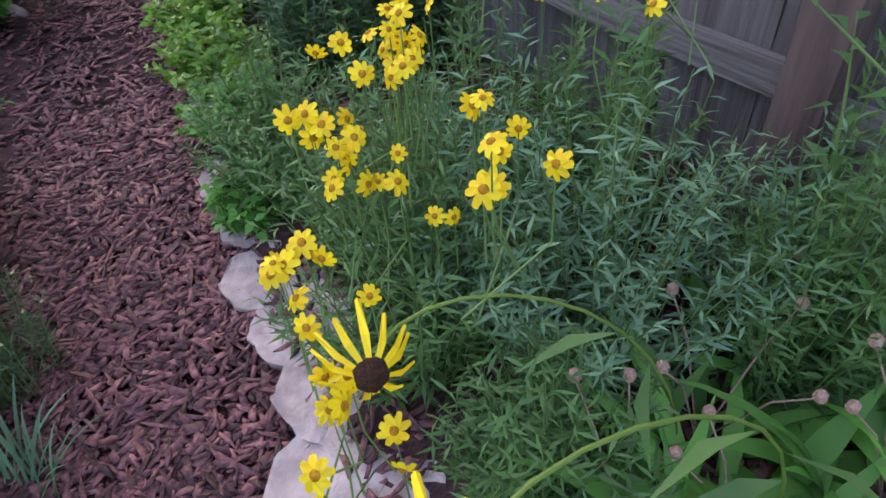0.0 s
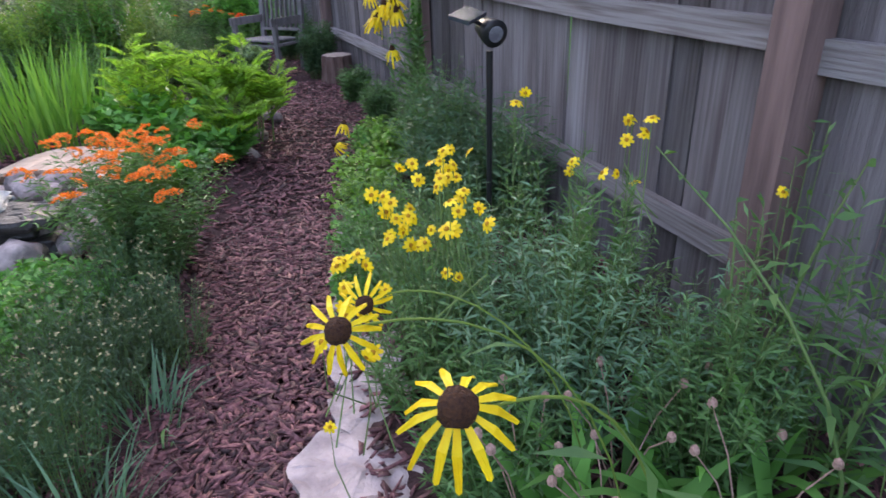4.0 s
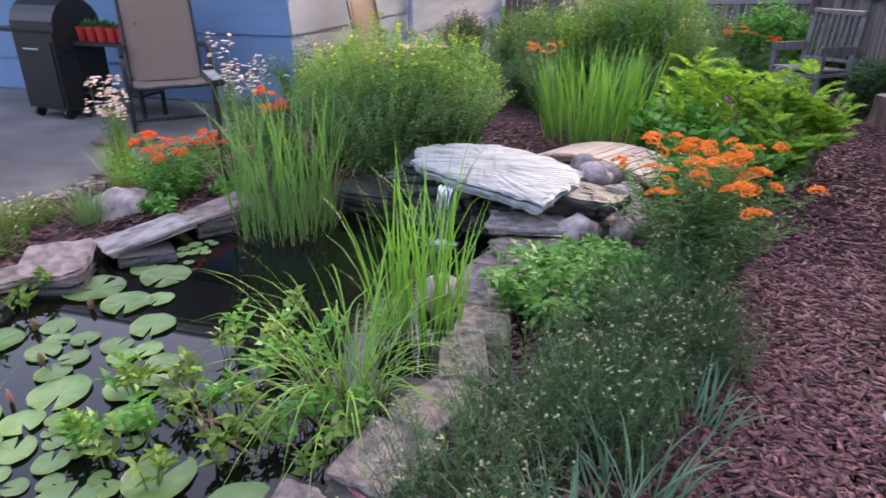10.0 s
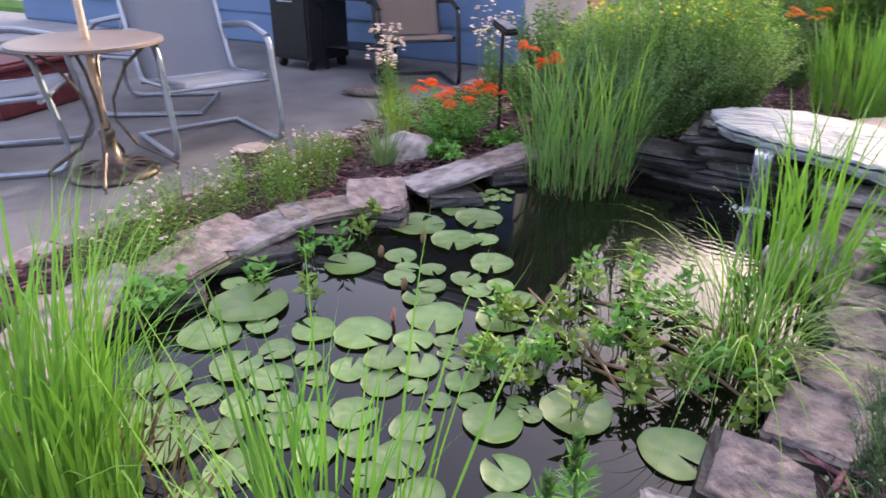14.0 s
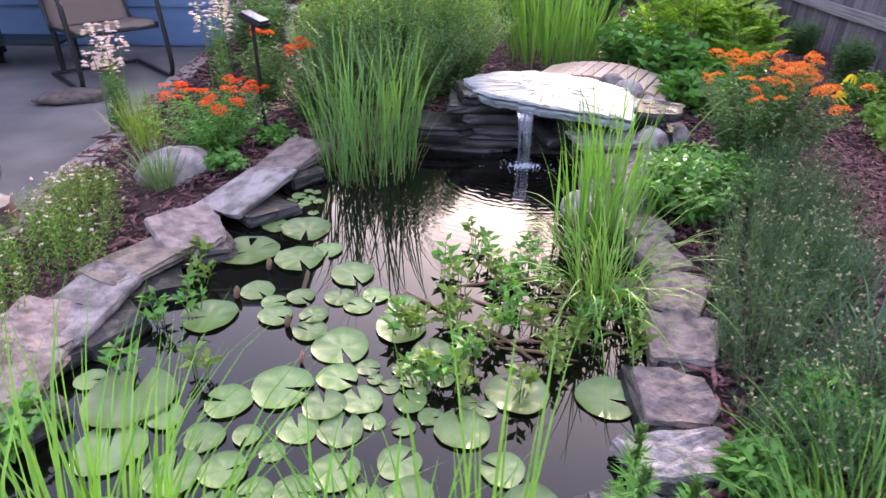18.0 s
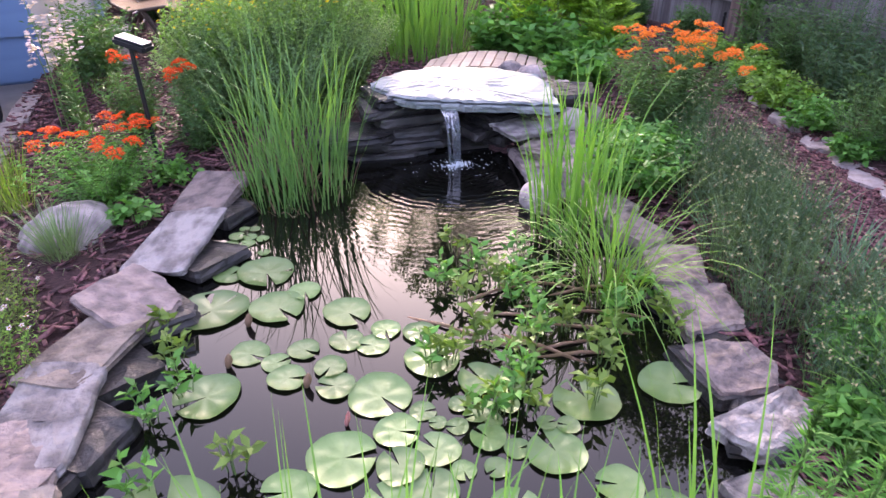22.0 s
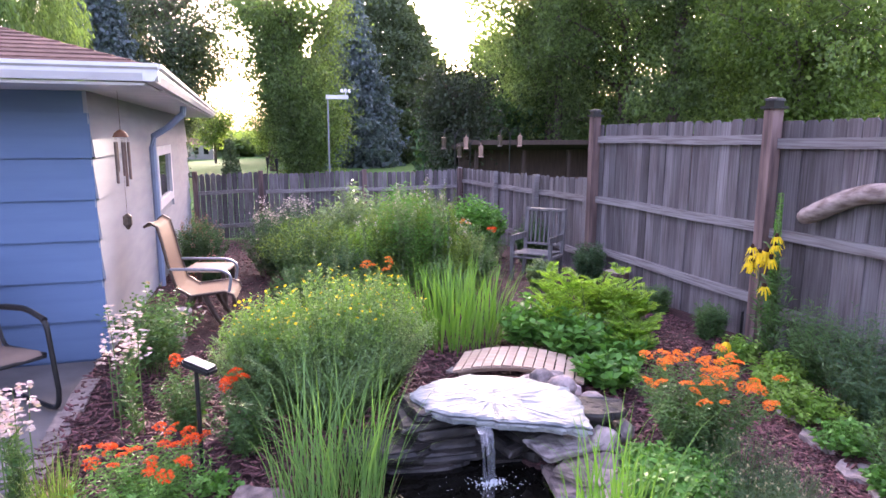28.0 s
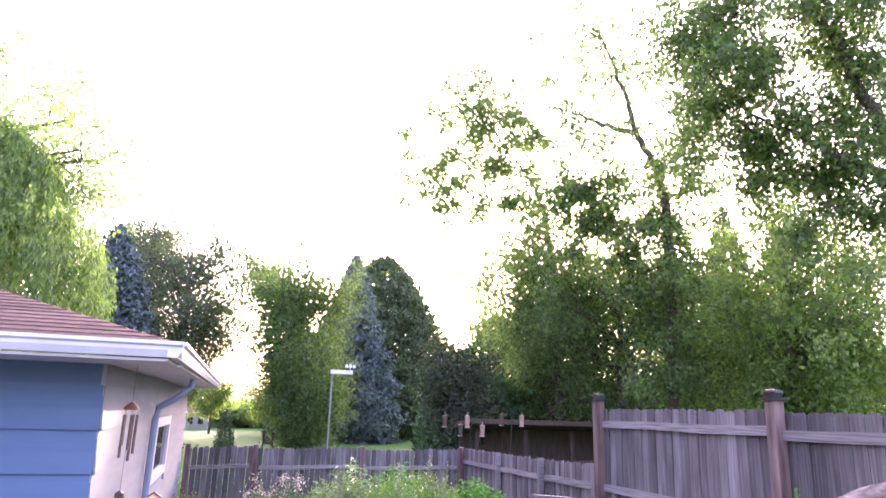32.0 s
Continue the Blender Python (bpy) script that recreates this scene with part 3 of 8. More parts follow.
# large dark slabs at the corner where the light green grass stands
M_NEARSLAB = mat("dark_brown_slab", (0.17, 0.145, 0.13), 0.85, (0.09, 0.075, 0.068), 9, 0.8, 50)
for i, (x, y, z, rz, k) in enumerate([(-1.98, -0.06, 0.03, 15, 1.0), (-2.20, 0.16, 0.05, 50, 0.9), (-1.62, -0.26, 0.03, -5, 0.95)]):
    stone(slab_mesh("large_slab", 0.29, 0.21, 0.085, M_NEARSLAB, 6, 0.2, 2, 120 + i), (x, y, z), rz, "large dark brown slab at the pond's corner", sc=(k, k, 1), group="dark slabs at the pond's corner")

# the waterfall: a wall of thin slates under one pale slab
for lv in range(6):
    for k in range(5):
        x = -1.05 + 0.25 * k + rr.uniform(-0.05, 0.05) + (0.1 if lv % 2 else 0)
        y = 3.30 - 0.14 * max(0, k - 2) + 0.015 * lv + rr.uniform(-0.04, 0.04) + (0.10 if k == 2 else 0)
        if (lv == 5 and k == 2) or (lv > 2 and k == 0):
            continue
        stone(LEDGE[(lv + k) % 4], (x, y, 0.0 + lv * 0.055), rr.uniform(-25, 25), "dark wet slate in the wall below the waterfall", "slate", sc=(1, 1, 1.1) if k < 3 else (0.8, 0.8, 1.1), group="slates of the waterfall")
s = Soup()
corners = [(-0.93, 3.50), (-0.74, 3.62), (-0.48, 3.66), (-0.15, 3.52), (0.05, 3.30), (0.02, 3.02), (-0.08, 2.79), (-0.28, 2.88), (-0.47, 2.95), (-0.62, 3.07), (-0.80, 3.16), (-0.90, 3.34)]
cx, cy = -0.45, 3.25
outline = []
for (xa, ya), (xb, yb) in zip(corners, corners[1:] + corners[:1]):
    for t in (0.0, 0.2, 0.4, 0.6, 0.8):
        outline.append((xa + (xb - xa) * t + rr.uniform(-0.018, 0.018), ya + (yb - ya) * t + rr.uniform(-0.018, 0.018)))
rings = []
for z, k in ((0.295, 0.86), (0.30, 0.93), (0.318, 0.95), (0.322, 0.985), (0.336, 0.99), (0.34, 0.97), (0.352, 0.985), (0.358, 0.95), (0.362, 0.93), (0.366, 0.80), (0.370, 0.55), (0.374, 0.3)):
    jit = 0.012 if k > 0.9 else 0.03
    rings.append([(cx + (x - cx) * k * (1 + rr.uniform(-jit, jit)), cy + (y - cy) * k * (1 + rr.uniform(-jit, jit)), z + rr.uniform(-0.004, 0.004) + 0.03 * (y - cy)) for x, y in outline])
n = len(outline)
cap = thing("capstone", "large pale slate slab laid over the waterfall", "slab")
for nm, part_rings in (("lower_layer", rings[:6]), ("upper_layer", rings[6:])):
    s = Soup()
    m = len(part_rings)
    s.add([p for r in part_rings for p in r], [(l * n + i, l * n + (i + 1) % n, (l + 1) * n + (i + 1) % n, (l + 1) * n + i) for l in range(m - 1) for i in range(n)] + [tuple((m - 1) * n + i for i in range(n)), tuple(reversed(range(n)))])
    part(nm, s, M_SLAB, cap)
# the fall itself: strands of a thin sheet, and the boil below
s = Soup()
cols, prof = 12, [(3.05, 0.30), (2.995, 0.283), (2.968, 0.23), (2.952, 0.16), (2.943, 0.09), (2.94, 0.036)]
for l, (y, z) in enumerate(prof):
    for k in range(cols + 1):
        s.v.append((-0.60 + (k / cols - 0.5) * (0.088 - 0.004 * l) + rr.uniform(-0.002, 0.002), y + 0.009 * math.sin(2.1 * k + 0.3 * l) + rr.uniform(-0.003, 0.003), z))
s.f += [(l * (cols + 1) + k, l * (cols + 1) + k + 1, (l + 1) * (cols + 1) + k + 1, (l + 1) * (cols + 1) + k) for l in range(len(prof) - 1) for k in range(cols) if not (l > 1 and k in (3, 8) and l < 4)]
fall = thing("waterfall", "thin white sheet of water falling off the slab", "waterfall")
M_FALLW = mat("falling_water", (0.36, 0.38, 0.43), 0.10, (0.24, 0.26, 0.30), 30, 0.6, spec=0.7)
M_FALLW.node_tree.nodes["Principled BSDF"].inputs["Transmission Weight"].default_value = 0.85
part("water_sheet", s, M_FALLW, fall, smooth=True)
s = Soup()
fr = random.Random(12)
for k in range(300):
    a, d = fr.uniform(0, 6.28), abs(fr.gauss(0, 0.05)) if k < 200 else abs(fr.gauss(0, 0.16))
    x, y, r0 = -0.6 + d * 1.5 * math.cos(a), 2.915 + d * math.sin(a), fr.uniform(0.0015, 0.0065) * (0.8 if k < 200 else 0.5)
    up = max(0.0, 0.022 - 0.35 * d) * fr.random()
    s.tube([(x, y, 0.033), (x, y, 0.034 + up + 0.4 * r0), (x, y, 0.034 + up + 0.8 * r0)], [r0, r0 * 0.8, r0 * 0.3], 5)
tagged(part("foam", s, M_FOAM, fall, smooth=True), kind="stuff")
# round field stones heaped beside the slab
ROCK = [rock_mesh("rock", 0.1, M_ROUNDROCK, i, 0.72) for i in range(5)]
for i, (x, y, z, k) in enumerate([(0.10, 3.45, 0.30, 0.95), (0.22, 3.3, 0.25, 0.8), (0.14, 3.12, 0.22, 0.8), (0.26, 3.05, 0.16, 0.9), (0.08, 2.92, 0.19, 1.0), (0.2, 2.85, 0.09, 0.9), (0.02, 2.74, 0.13, 1.0),
                                  (0.33, 3.25, 0.12, 0.9), (0.12, 3.62, 0.22, 0.8), (-0.05, 2.62, 0.09, 0.9), (0.3, 3.5, 0.1, 0.9), (-0.16, 2.6, 0.03, 0.95), (0.14, 3.2, 0.06, 1.1), (0.1, 3.45, 0.09, 1.2), (0.05, 2.85, 0.06, 1.1), (0.02, 3.62, 0.30, 0.8), (0.16, 3.72, 0.24, 0.9), (0.02, 3.76, 0.20, 1.1), (0.16, 3.6, 0.10, 1.2), (0.05, 3.62, 0.17, 1.2), (0.28, 3.7, 0.14, 0.9), (-0.12, 3.78, 0.18, 1.0), (-0.1, 3.76, 0.07, 1.2), (0.05, 3.76, 0.07, 1.2)]):
    stone(ROCK[i % 5], (x, y, z), rr.uniform(0, 360), "rounded grey field stone heaped beside the waterfall", "rock", (rr.uniform(-15, 15), 0), (k, k * 0.9, k), "rocks beside the waterfall")
for i, (x, y) in enumerate([(-0.1, 2.72), (-0.02, 2.5), (-0.12, 2.38), (0.0, 2.98)]):
    stone(FLAG[i], (x, y, 0.08 + 0.06 * (i == 3)), 30 + 40 * i, "flat stone stepping down beside the waterfall", sc=(0.75, 0.8, 1.4), group="flagstones round the pond")
for i, (x, y, z, rz, k) in enumerate([(-0.16, 2.93, 0.17, 10, 1.0), (-0.10, 2.80, 0.115, 35, 0.9), (-0.22, 2.72, 0.06, 70, 0.9), (0.05, 3.1, 0.10, 20, 0.8), (-0.28, 2.46, 0.05, 85, 0.85)]):
    stone(FLAG[(2 * i + 1) % 8], (x, y, z), rz, "thin pinkish flat stone stepped down the bank", tilt=(rr.uniform(-6, 6), rr.uniform(-6, 6)), sc=(k, k * 0.9, 0.75), group="flagstones round the pond")
stone(rock_mesh("boulder", 0.19, M_ROUNDROCK, 17, 0.62), (-2.45, 2.80, 0.06), 25, "grey rounded boulder in the bed beside the pond", "rock")
stone(rock_mesh("boulder", 0.10, M_ROUNDROCK, 11, 0.8), (-0.42, 2.32, 0.07), 50, "pinkish stone standing at the water's edge", "rock")

# edging stones on the path's fence side
PAVER = [slab_mesh("edging_stone", 0.15, 0.12, 0.06, M_PAVER, 9, 0.09, 1, 70 + i, square=False) for i in range(4)]
for i, (y, off, k) in enumerate([(0.55, 0.1, 1.1), (0.82, 0.1, 1.05), (1.08, 0.1, 1.15), (1.33, 0.06, 1.25), (1.56, 0.10, 0.9), (1.75, 0.09, 0.8), (1.94, 0.09, 0.85), (2.18, 0.12, 0.85), (2.42, 0.09, 0.9), (2.75, 0.10, 1.0), (3.1, 0.12, 0.8), (3.45, 0.12, 0.8)]):
    stone(PAVER[i % 4], (float(np.interp(y, *zip(*PATH_R))) + off - 0.035, y, 0.0), 90 + 37 * i, "pale speckled edging stone along the mulch path", "edging stone", sc=(k * 1.25, k * 1.3, 1.0), group="edging stones of the path")
for i, (x, y) in enumerate([(1.17, 4.35), (1.3, 4.75), (1.5, 5.2)]):
    stone(ROCK[i], (x, y, 0.06), 60 * i, "grey field stone beside the mulch path", "rock", sc=(0.9, 0.8, 0.8), group="rocks along the path")

# mulch: loose bark chips, thick on the path and thinner in the beds
rng = np.random.default_rng(7)


def chips(name, X, Y, Z, label, big=1.0):
    n = len(X)
    az, tilt = rng.uniform(0, 2 * np.pi, n), rng.normal(0, 0.15, n)
    L, W, H = rng.gamma(3.0, 0.0085, n).clip(0.008, 0.06) * big, rng.uniform(0.0022, 0.0075, n) * big, rng.uniform(0.001, 0.003, n) * big
    ax = np.stack([np.cos(az) * np.cos(tilt), np.sin(az) * np.cos(tilt), np.sin(tilt)], 1)
    ay = np.stack([-np.sin(az), np.cos(az), rng.normal(0, 0.3, n)], 1)
    az_ = unit(np.cross(ax, ay))
    c = np.stack([X, Y, Z], 1)
    V = []
    for sz in (-1, 1):
        for sy, sx in ((-1, -1), (-1, 1), (1, 1), (1, -1)):
            taper = np.where(sy > 0, 0.55, 1.0)
            V.append(c + sx * ax * (L * taper)[:, None] + sy * ay * W[:, None] + sz * az_ * H[:, None])
    V = np.stack(V, 1)
    f = np.array([(0, 3, 2, 1), (4, 5, 6, 7), (0, 1, 5, 4), (1, 2, 6, 5), (2, 3, 7, 6), (3, 0, 4, 7)])
    F = (np.arange(n) * 8)[:, None, None] + f
    tagged(part(name, np_mesh(name, V.reshape(-1, 3), F.reshape(-1, 4), M_CHIP), None), label, "mulch", kind="stuff")


n = 54000
X, Y = rng.uniform(-0.2, 2.5, n), rng.uniform(-0.8, 6.6, n) 
Y = np.where(rng.random(n) < 0.55, rng.uniform(0.3, 3.2, n), Y)
keep = on_path(X, Y)
X, Y = X[keep], Y[keep]
chips("path_mulch", X, Y, 0.028 + rng.uniform(0, 0.012, len(X)), "dark red-brown shredded bark mulch on the path", 1.15)
n = 34000
X, Y = rng.uniform(-3.0, 2.4, n), np.where(rng.random(n) < 0.65, rng.uniform(-0.6, 5.5, n), rng.uniform(-0.6, 14.5, n))
keep = (shore_dist(X, Y) > 0.12) & ~on_path(X, Y)
X, Y = X[keep], Y[keep]
chips("bed_mulch", X, Y, 0.058 - 0.07 * np.clip(Y - 6.5, 0, 9) + rng.uniform(0, 0.02, len(X)), "dark red-brown bark mulch in the beds", 1.2)

# patio and driveway
s = Soup()
s.box(pose(-6.0, 0.35, -0.06), 6.0, 10.8, 0.12)
tagged(part("patio", s, M_PATIO), "worn dark grey concrete patio", "patio", kind="structure")
s = Soup()
s.box(pose(-13.5, 1.0, -0.07), 8.98, 14, 0.12)
tagged(part("driveway", s, M_DRIVE), "pale sunlit concrete driveway", "driveway", kind="structure")
s = Soup()
s.box(pose(-7.05, 2.1, 0.004), 0.28, 0.85, 0.014)
tagged(part("drain_grate", s, M_BLACK), "dark drain strip set in the patio", "drain")
edge = thing("patio_edging", "row of pinkish edging blocks along the patio", "edging", kind="structure")
s = Soup()
s.box(pose(0, 0, 0), 0.13, 0.30, 0.10)
eme = s.mesh("edging_block", M_EDGING)
y = 0.9
while y < 5.2:
    ob = part("edging_block", eme, None, edge)
    ob.matrix_local = pose(-2.96 + rr.uniform(-0.012, 0.012) - 0.06 * max(0, 2.2 - y), y, 0.02, rr.uniform(-2, 2), rr.uniform(-2, 2), rr.uniform(-3, 3))
    y += 0.315

# ---- fences ----
def picket_mesh(w, h, ear):
    s = Soup()
    t = 0.016
    pts = [(-w / 2, 0), (w / 2, 0), (w / 2, h - ear), (w / 2 - ear, h), (-w / 2 + ear, h), (-w / 2, h - ear)]
    s.add([(x, -t / 2, z) for x, z in pts] + [(x, t / 2, z) for x, z in pts], [(0, 1, 2, 3, 4, 5), (11, 10, 9, 8, 7, 6)] + [(i, i + 6, (i + 1) % 6 + 6, (i + 1) % 6) for i in range(6)])
    return s.mesh("picket", M_FENCE)


def rail_mesh(length):
    bm = bmesh.new()
    bmesh.ops.create_cube(bm, size=1)
    bmesh.ops.scale(bm, vec=(length, 0.038, 0.085), verts=bm.verts)
    bmesh.ops.subdivide_edges(bm, edges=[e for e in bm.edges if abs(e.verts[0].co.x - e.verts[1].co.x) > length / 2], cuts=5)
    for v in bm.verts:
        v.co.z += 0.006 * math.sin(v.co.x * 3.1)
        v.co.y += 0.004 * math.sin(v.co.x * 4.3 + 1)
    me = bpy.data.meshes.new("rail")
    bm.to_mesh(me)
    bm.free()
    me.materials.append(M_RAIL)
    return me


M_RAIL = mat("fence_rail_wood", (0.275, 0.257, 0.255), 0.9, (0.15, 0.125, 0.12), 4, 0.9, 20, stretch=(0.6, 18, 18), objrand=0.15, detail=10, mixlo=0.42, mixhi=0.68)


def post_with_cap(parent, x, y, z0, z1, w=0.10, cap="post_cap", wood=None):
    s = Soup()
    s.box(pose(0, 0, 0.5 * (z1 - z0)), w, w, z1 - z0)
    me = s.mesh("post", wood or M_POST)
    ob = part("post", me, None, parent)
    ob.matrix_local = pose(x, y, z0, 0, 0, rr.uniform(-2, 2))
    if cap:
        c = Soup()
        h = z1 - z0
        c.box(pose(0, 0, h + 0.012), w * 1.45, w * 1.45, 0.025)
        c.box(pose(0, 0, h + 0.045), w * 0.95, w * 0.95, 0.045)
        c.tube([(0, 0, h + 0.066), (0, 0, h + 0.085), (0, 0, h + 0.10)], [w * 0.8, w * 0.72, w * 0.1], 4)
        part(cap, c, M_BLACK, ob, "dark solar cap on the post")


def fence_run(a, b, z0a, z0b, ha, hb, pitch, wid, rails, parent, inside, gap_jit=0.003, hvar=0.012, ear=0.03):
    """Pickets on rails from a to b; the rails are on the inner side."""
    a, b = Vector((*a, 0)), Vector((*b, 0))
    d = b - a
    L = d.length
    ang = math.degrees(math.atan2(d.y, d.x))
    nrm = Vector((-d.y, d.x, 0)).normalized() * inside
    meshes = {}
    n = max(1, round(L / pitch))
    wid = L / n - (pitch - wid)
    for i in range(n):
        t = (i + 0.5) / n
        p = a + d * t
        h = round(ha + (hb - ha) * t + rr.uniform(-hvar, hvar), 2)
        key = round(h / 0.02)
        if key not in meshes:
            meshes[key] = picket_mesh(wid, key * 0.02, ear)
        ob = part("picket", meshes[key], None, parent)
        off = -nrm * (0.028 + rr.uniform(0, 0.011))
        ob.matrix_local = pose(p.x + off.x, p.y + off.y, z0a + (z0b - z0a) * t, rr.uniform(-0.4, 0.4), 0, ang + rr.uniform(-0.8, 0.8)) @ pose(0, 0, 0, 0, rr.uniform(-0.35, 0.35), 0)
    for fz in rails:
        za, zb = z0a + ha * fz, z0b + hb * fz
        m = (a + b) / 2
        ob = part("rail", rail_mesh(L - 0.1), None, parent)
        ob.matrix_local = pose(m.x, m.y, (za + zb) / 2, 0, 0, ang) @ pose(0, 0, 0, 0, -math.degrees(math.atan2(zb - za, L)), 0)


tall = thing("privacy_fence", "tall weathered grey cedar privacy fence with capped posts", "fence", kind="structure")
TALL = [(2.20, -1.6), (2.305, 1.185), (2.53, 4.42), (2.56, 7.38)]
for (p, q) in zip(TALL, TALL[1:]):
    fence_run(p, q, 0.03, 0.0, 1.99, 2.0, 0.142, 0.1395, (0.205, 0.53, 0.91), tall, 1)
for x, y in TALL:
    post_with_cap(tall, x - 0.04, y, 0.0, 2.10, 0.105)
low = thing("side_fence", "low weathered grey picket fence along the side", "fence", kind="structure")
LOW = [(2.60, 7.55), (2.86, 9.7), (3.14, 12.2), (3.5, 15.5)]
for i, (p, q) in enumerate(zip(LOW, LOW[1:])):
    fence_run(p, q, ground_z(0, p[1]) + 0.03, ground_z(0, q[1]) + 0.03, 1.27 - ground_z(0, p[1]) - 0.09 * i, 1.27 - ground_z(0, q[1]) - 0.09 * (i + 1), 0.11, 0.105, (0.22, 0.8), low, 1)
for i, (x, y) in enumerate(LOW):
    post_with_cap(low, x - 0.05, y, ground_z(0, y), 1.32 - 0.09 * i, 0.09, None, M_RAIL)
back = thing("back_fence", "low weathered grey picket fence with a gate at the back", "fence", kind="structure")
zb = ground_z(0, 15.5)
for p, q in (((-2.85, 15.5), (-1.45, 15.5)), ((-1.35, 15.5), (1.0, 15.5)), ((1.0, 15.5), (3.45, 15.5))):
    fence_run(p, q, zb + 0.06, zb + 0.06, 1.47, 1.52, 0.118, 0.106, (0.2, 0.72), back, -1)
for x in (-2.82, -1.4, 1.0, 3.42):
    post_with_cap(back, x, 15.44, zb, 1.03, 0.10, None)

# ---- house ----
house = thing("house", "blue lap-sided house with white gutters and a brown shingle roof", "house", kind="structure")
HX, HY, HB, HT = -2.94, 5.76, -0.20, 2.24
CO = 0.333


def lap_board(length, axis_x, material):
    """One siding course with its shadow lip, along x or y."""
    s = Soup()
    h = CO + 0.02
    prof = [(0.0, 0.022), (0.034, 0.0), (0.005, h), (0.0, h)]
    ends = []
    for e in (0, length):
        for d, z in prof:
            ends.append((e, -d, z) if axis_x else (d, e, z))
    s.add(ends, [(0, 1, 5, 4), (1, 2, 6, 5), (2, 3, 7, 6), (3, 0, 4, 7), (0, 3, 2, 1), (4, 5, 6, 7)])
    return s.mesh("siding_board", material)


s = Soup()
s.box(pose(HX - 4.02, HY + 0.07, (HB + HT) / 2), 7.96, 0.10, HT - HB)
part("front_wall", s, M_SIDING, house)
WY0, WY1, WZ0, WZ1 = 9.83, 11.62, 0.88, 1.62
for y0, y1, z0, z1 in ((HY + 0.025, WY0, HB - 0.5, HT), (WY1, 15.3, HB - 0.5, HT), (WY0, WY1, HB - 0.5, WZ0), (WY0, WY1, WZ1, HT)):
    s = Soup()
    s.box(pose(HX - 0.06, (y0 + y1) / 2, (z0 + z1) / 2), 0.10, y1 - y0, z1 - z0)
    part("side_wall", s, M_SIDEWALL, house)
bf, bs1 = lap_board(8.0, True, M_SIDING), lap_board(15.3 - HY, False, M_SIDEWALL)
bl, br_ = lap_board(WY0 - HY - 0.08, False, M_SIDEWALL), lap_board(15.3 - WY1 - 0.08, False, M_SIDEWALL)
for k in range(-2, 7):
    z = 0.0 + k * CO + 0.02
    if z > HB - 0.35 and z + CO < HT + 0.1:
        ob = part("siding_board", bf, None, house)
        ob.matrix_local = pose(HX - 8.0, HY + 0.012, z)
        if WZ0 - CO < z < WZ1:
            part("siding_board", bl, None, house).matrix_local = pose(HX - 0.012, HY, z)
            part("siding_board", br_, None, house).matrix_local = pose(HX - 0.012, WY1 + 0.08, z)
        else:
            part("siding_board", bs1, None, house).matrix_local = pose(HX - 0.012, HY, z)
win = part("window", (lambda s: (s.box(pose(HX - 0.02, (WY0 + WY1) / 2, (WZ0 + WZ1) / 2), 0.01, WY1 - WY0, WZ1 - WZ0), s)[1])(Soup()), M_GLASS, house, "dark glass in a white frame")
for nm, y0, y1, z0, z1 in (("window_frame", WY0 - 0.07, WY0 + 0.09, WZ0 - 0.07, WZ1 + 0.07), ("window_frame", WY1 - 0.09, WY1 + 0.07, WZ0 - 0.07, WZ1 + 0.07), ("window_frame", WY0 + 0.09, WY1 - 0.09, WZ1 - 0.06, WZ1 + 0.07), ("window_sill", WY0 + 0.09, WY1 - 0.09, WZ0 - 0.07, WZ0 + 0.05)):
    s = Soup()
    s.box(pose(HX - 0.01, (y0 + y1) / 2, (z0 + z1) / 2), 0.075, y1 - y0, z1 - z0)
    part(nm, s, M_WHITE, win)
# eaves: soffit, fascia, gutters
EX, EY, EZ = -2.42, 5.0, 2.30
s = Soup()
s.box(pose((EX - 11) / 2, (EY + HY) / 2 + 0.05, 2.22), EX + 11, HY - EY + 0.15, 0.02)
s.box(pose((EX + HX) / 2 - 0.02, (HY + 15.8) / 2 + 0.06, 2.222), EX - HX + 0.1, 15.8 - HY, 0.02)
part("soffit", s, M_WHITE, house)


def gutter(length):
    s = Soup()
    prof = [(0, 0.0), (0.07, 0.0), (0.10, 0.05), (0.10, 0.075), (0.125, 0.09), (0.125, 0.115), (0.115, 0.115), (0.0, 0.10)]
    n = len(prof)
    s.add([(e, d, z) for e in (0, length) for d, z in prof], [(i, (i + 1) % n, n + (i + 1) % n, n + i) for i in range(n)] + [tuple(range(n - 1, -1, -1)), tuple(range(n, 2 * n))])
    return s


ob = part("gutter", gutter(15.8 - EY + 0.1), M_WHITE, house, "white metal gutter")
ob.matrix_local = pose(EX, 15.8, 2.235, 0, 0, -90)
ob = part("gutter", gutter(8.6), M_WHITE, house, "white metal gutter")
ob.matrix_local = pose(EX + 0.1, EY, 2.237, 0, 0, 180)
s = Soup()
s.tube([(EX - 0.05, 8.9, 2.24), (EX - 0.06, 8.9, 2.12), (EX - 0.25, 8.93, 1.95), (HX + 0.09, 8.96, 1.84), (HX + 0.07, 8.96, 1.7), (HX + 0.07, 8.96, -0.1)], [0.042] * 6, 8)
part("downspout", s, mat("blue_grey_downspout", (0.30, 0.37, 0.50), 0.5, (0.27, 0.33, 0.45), 5), house)
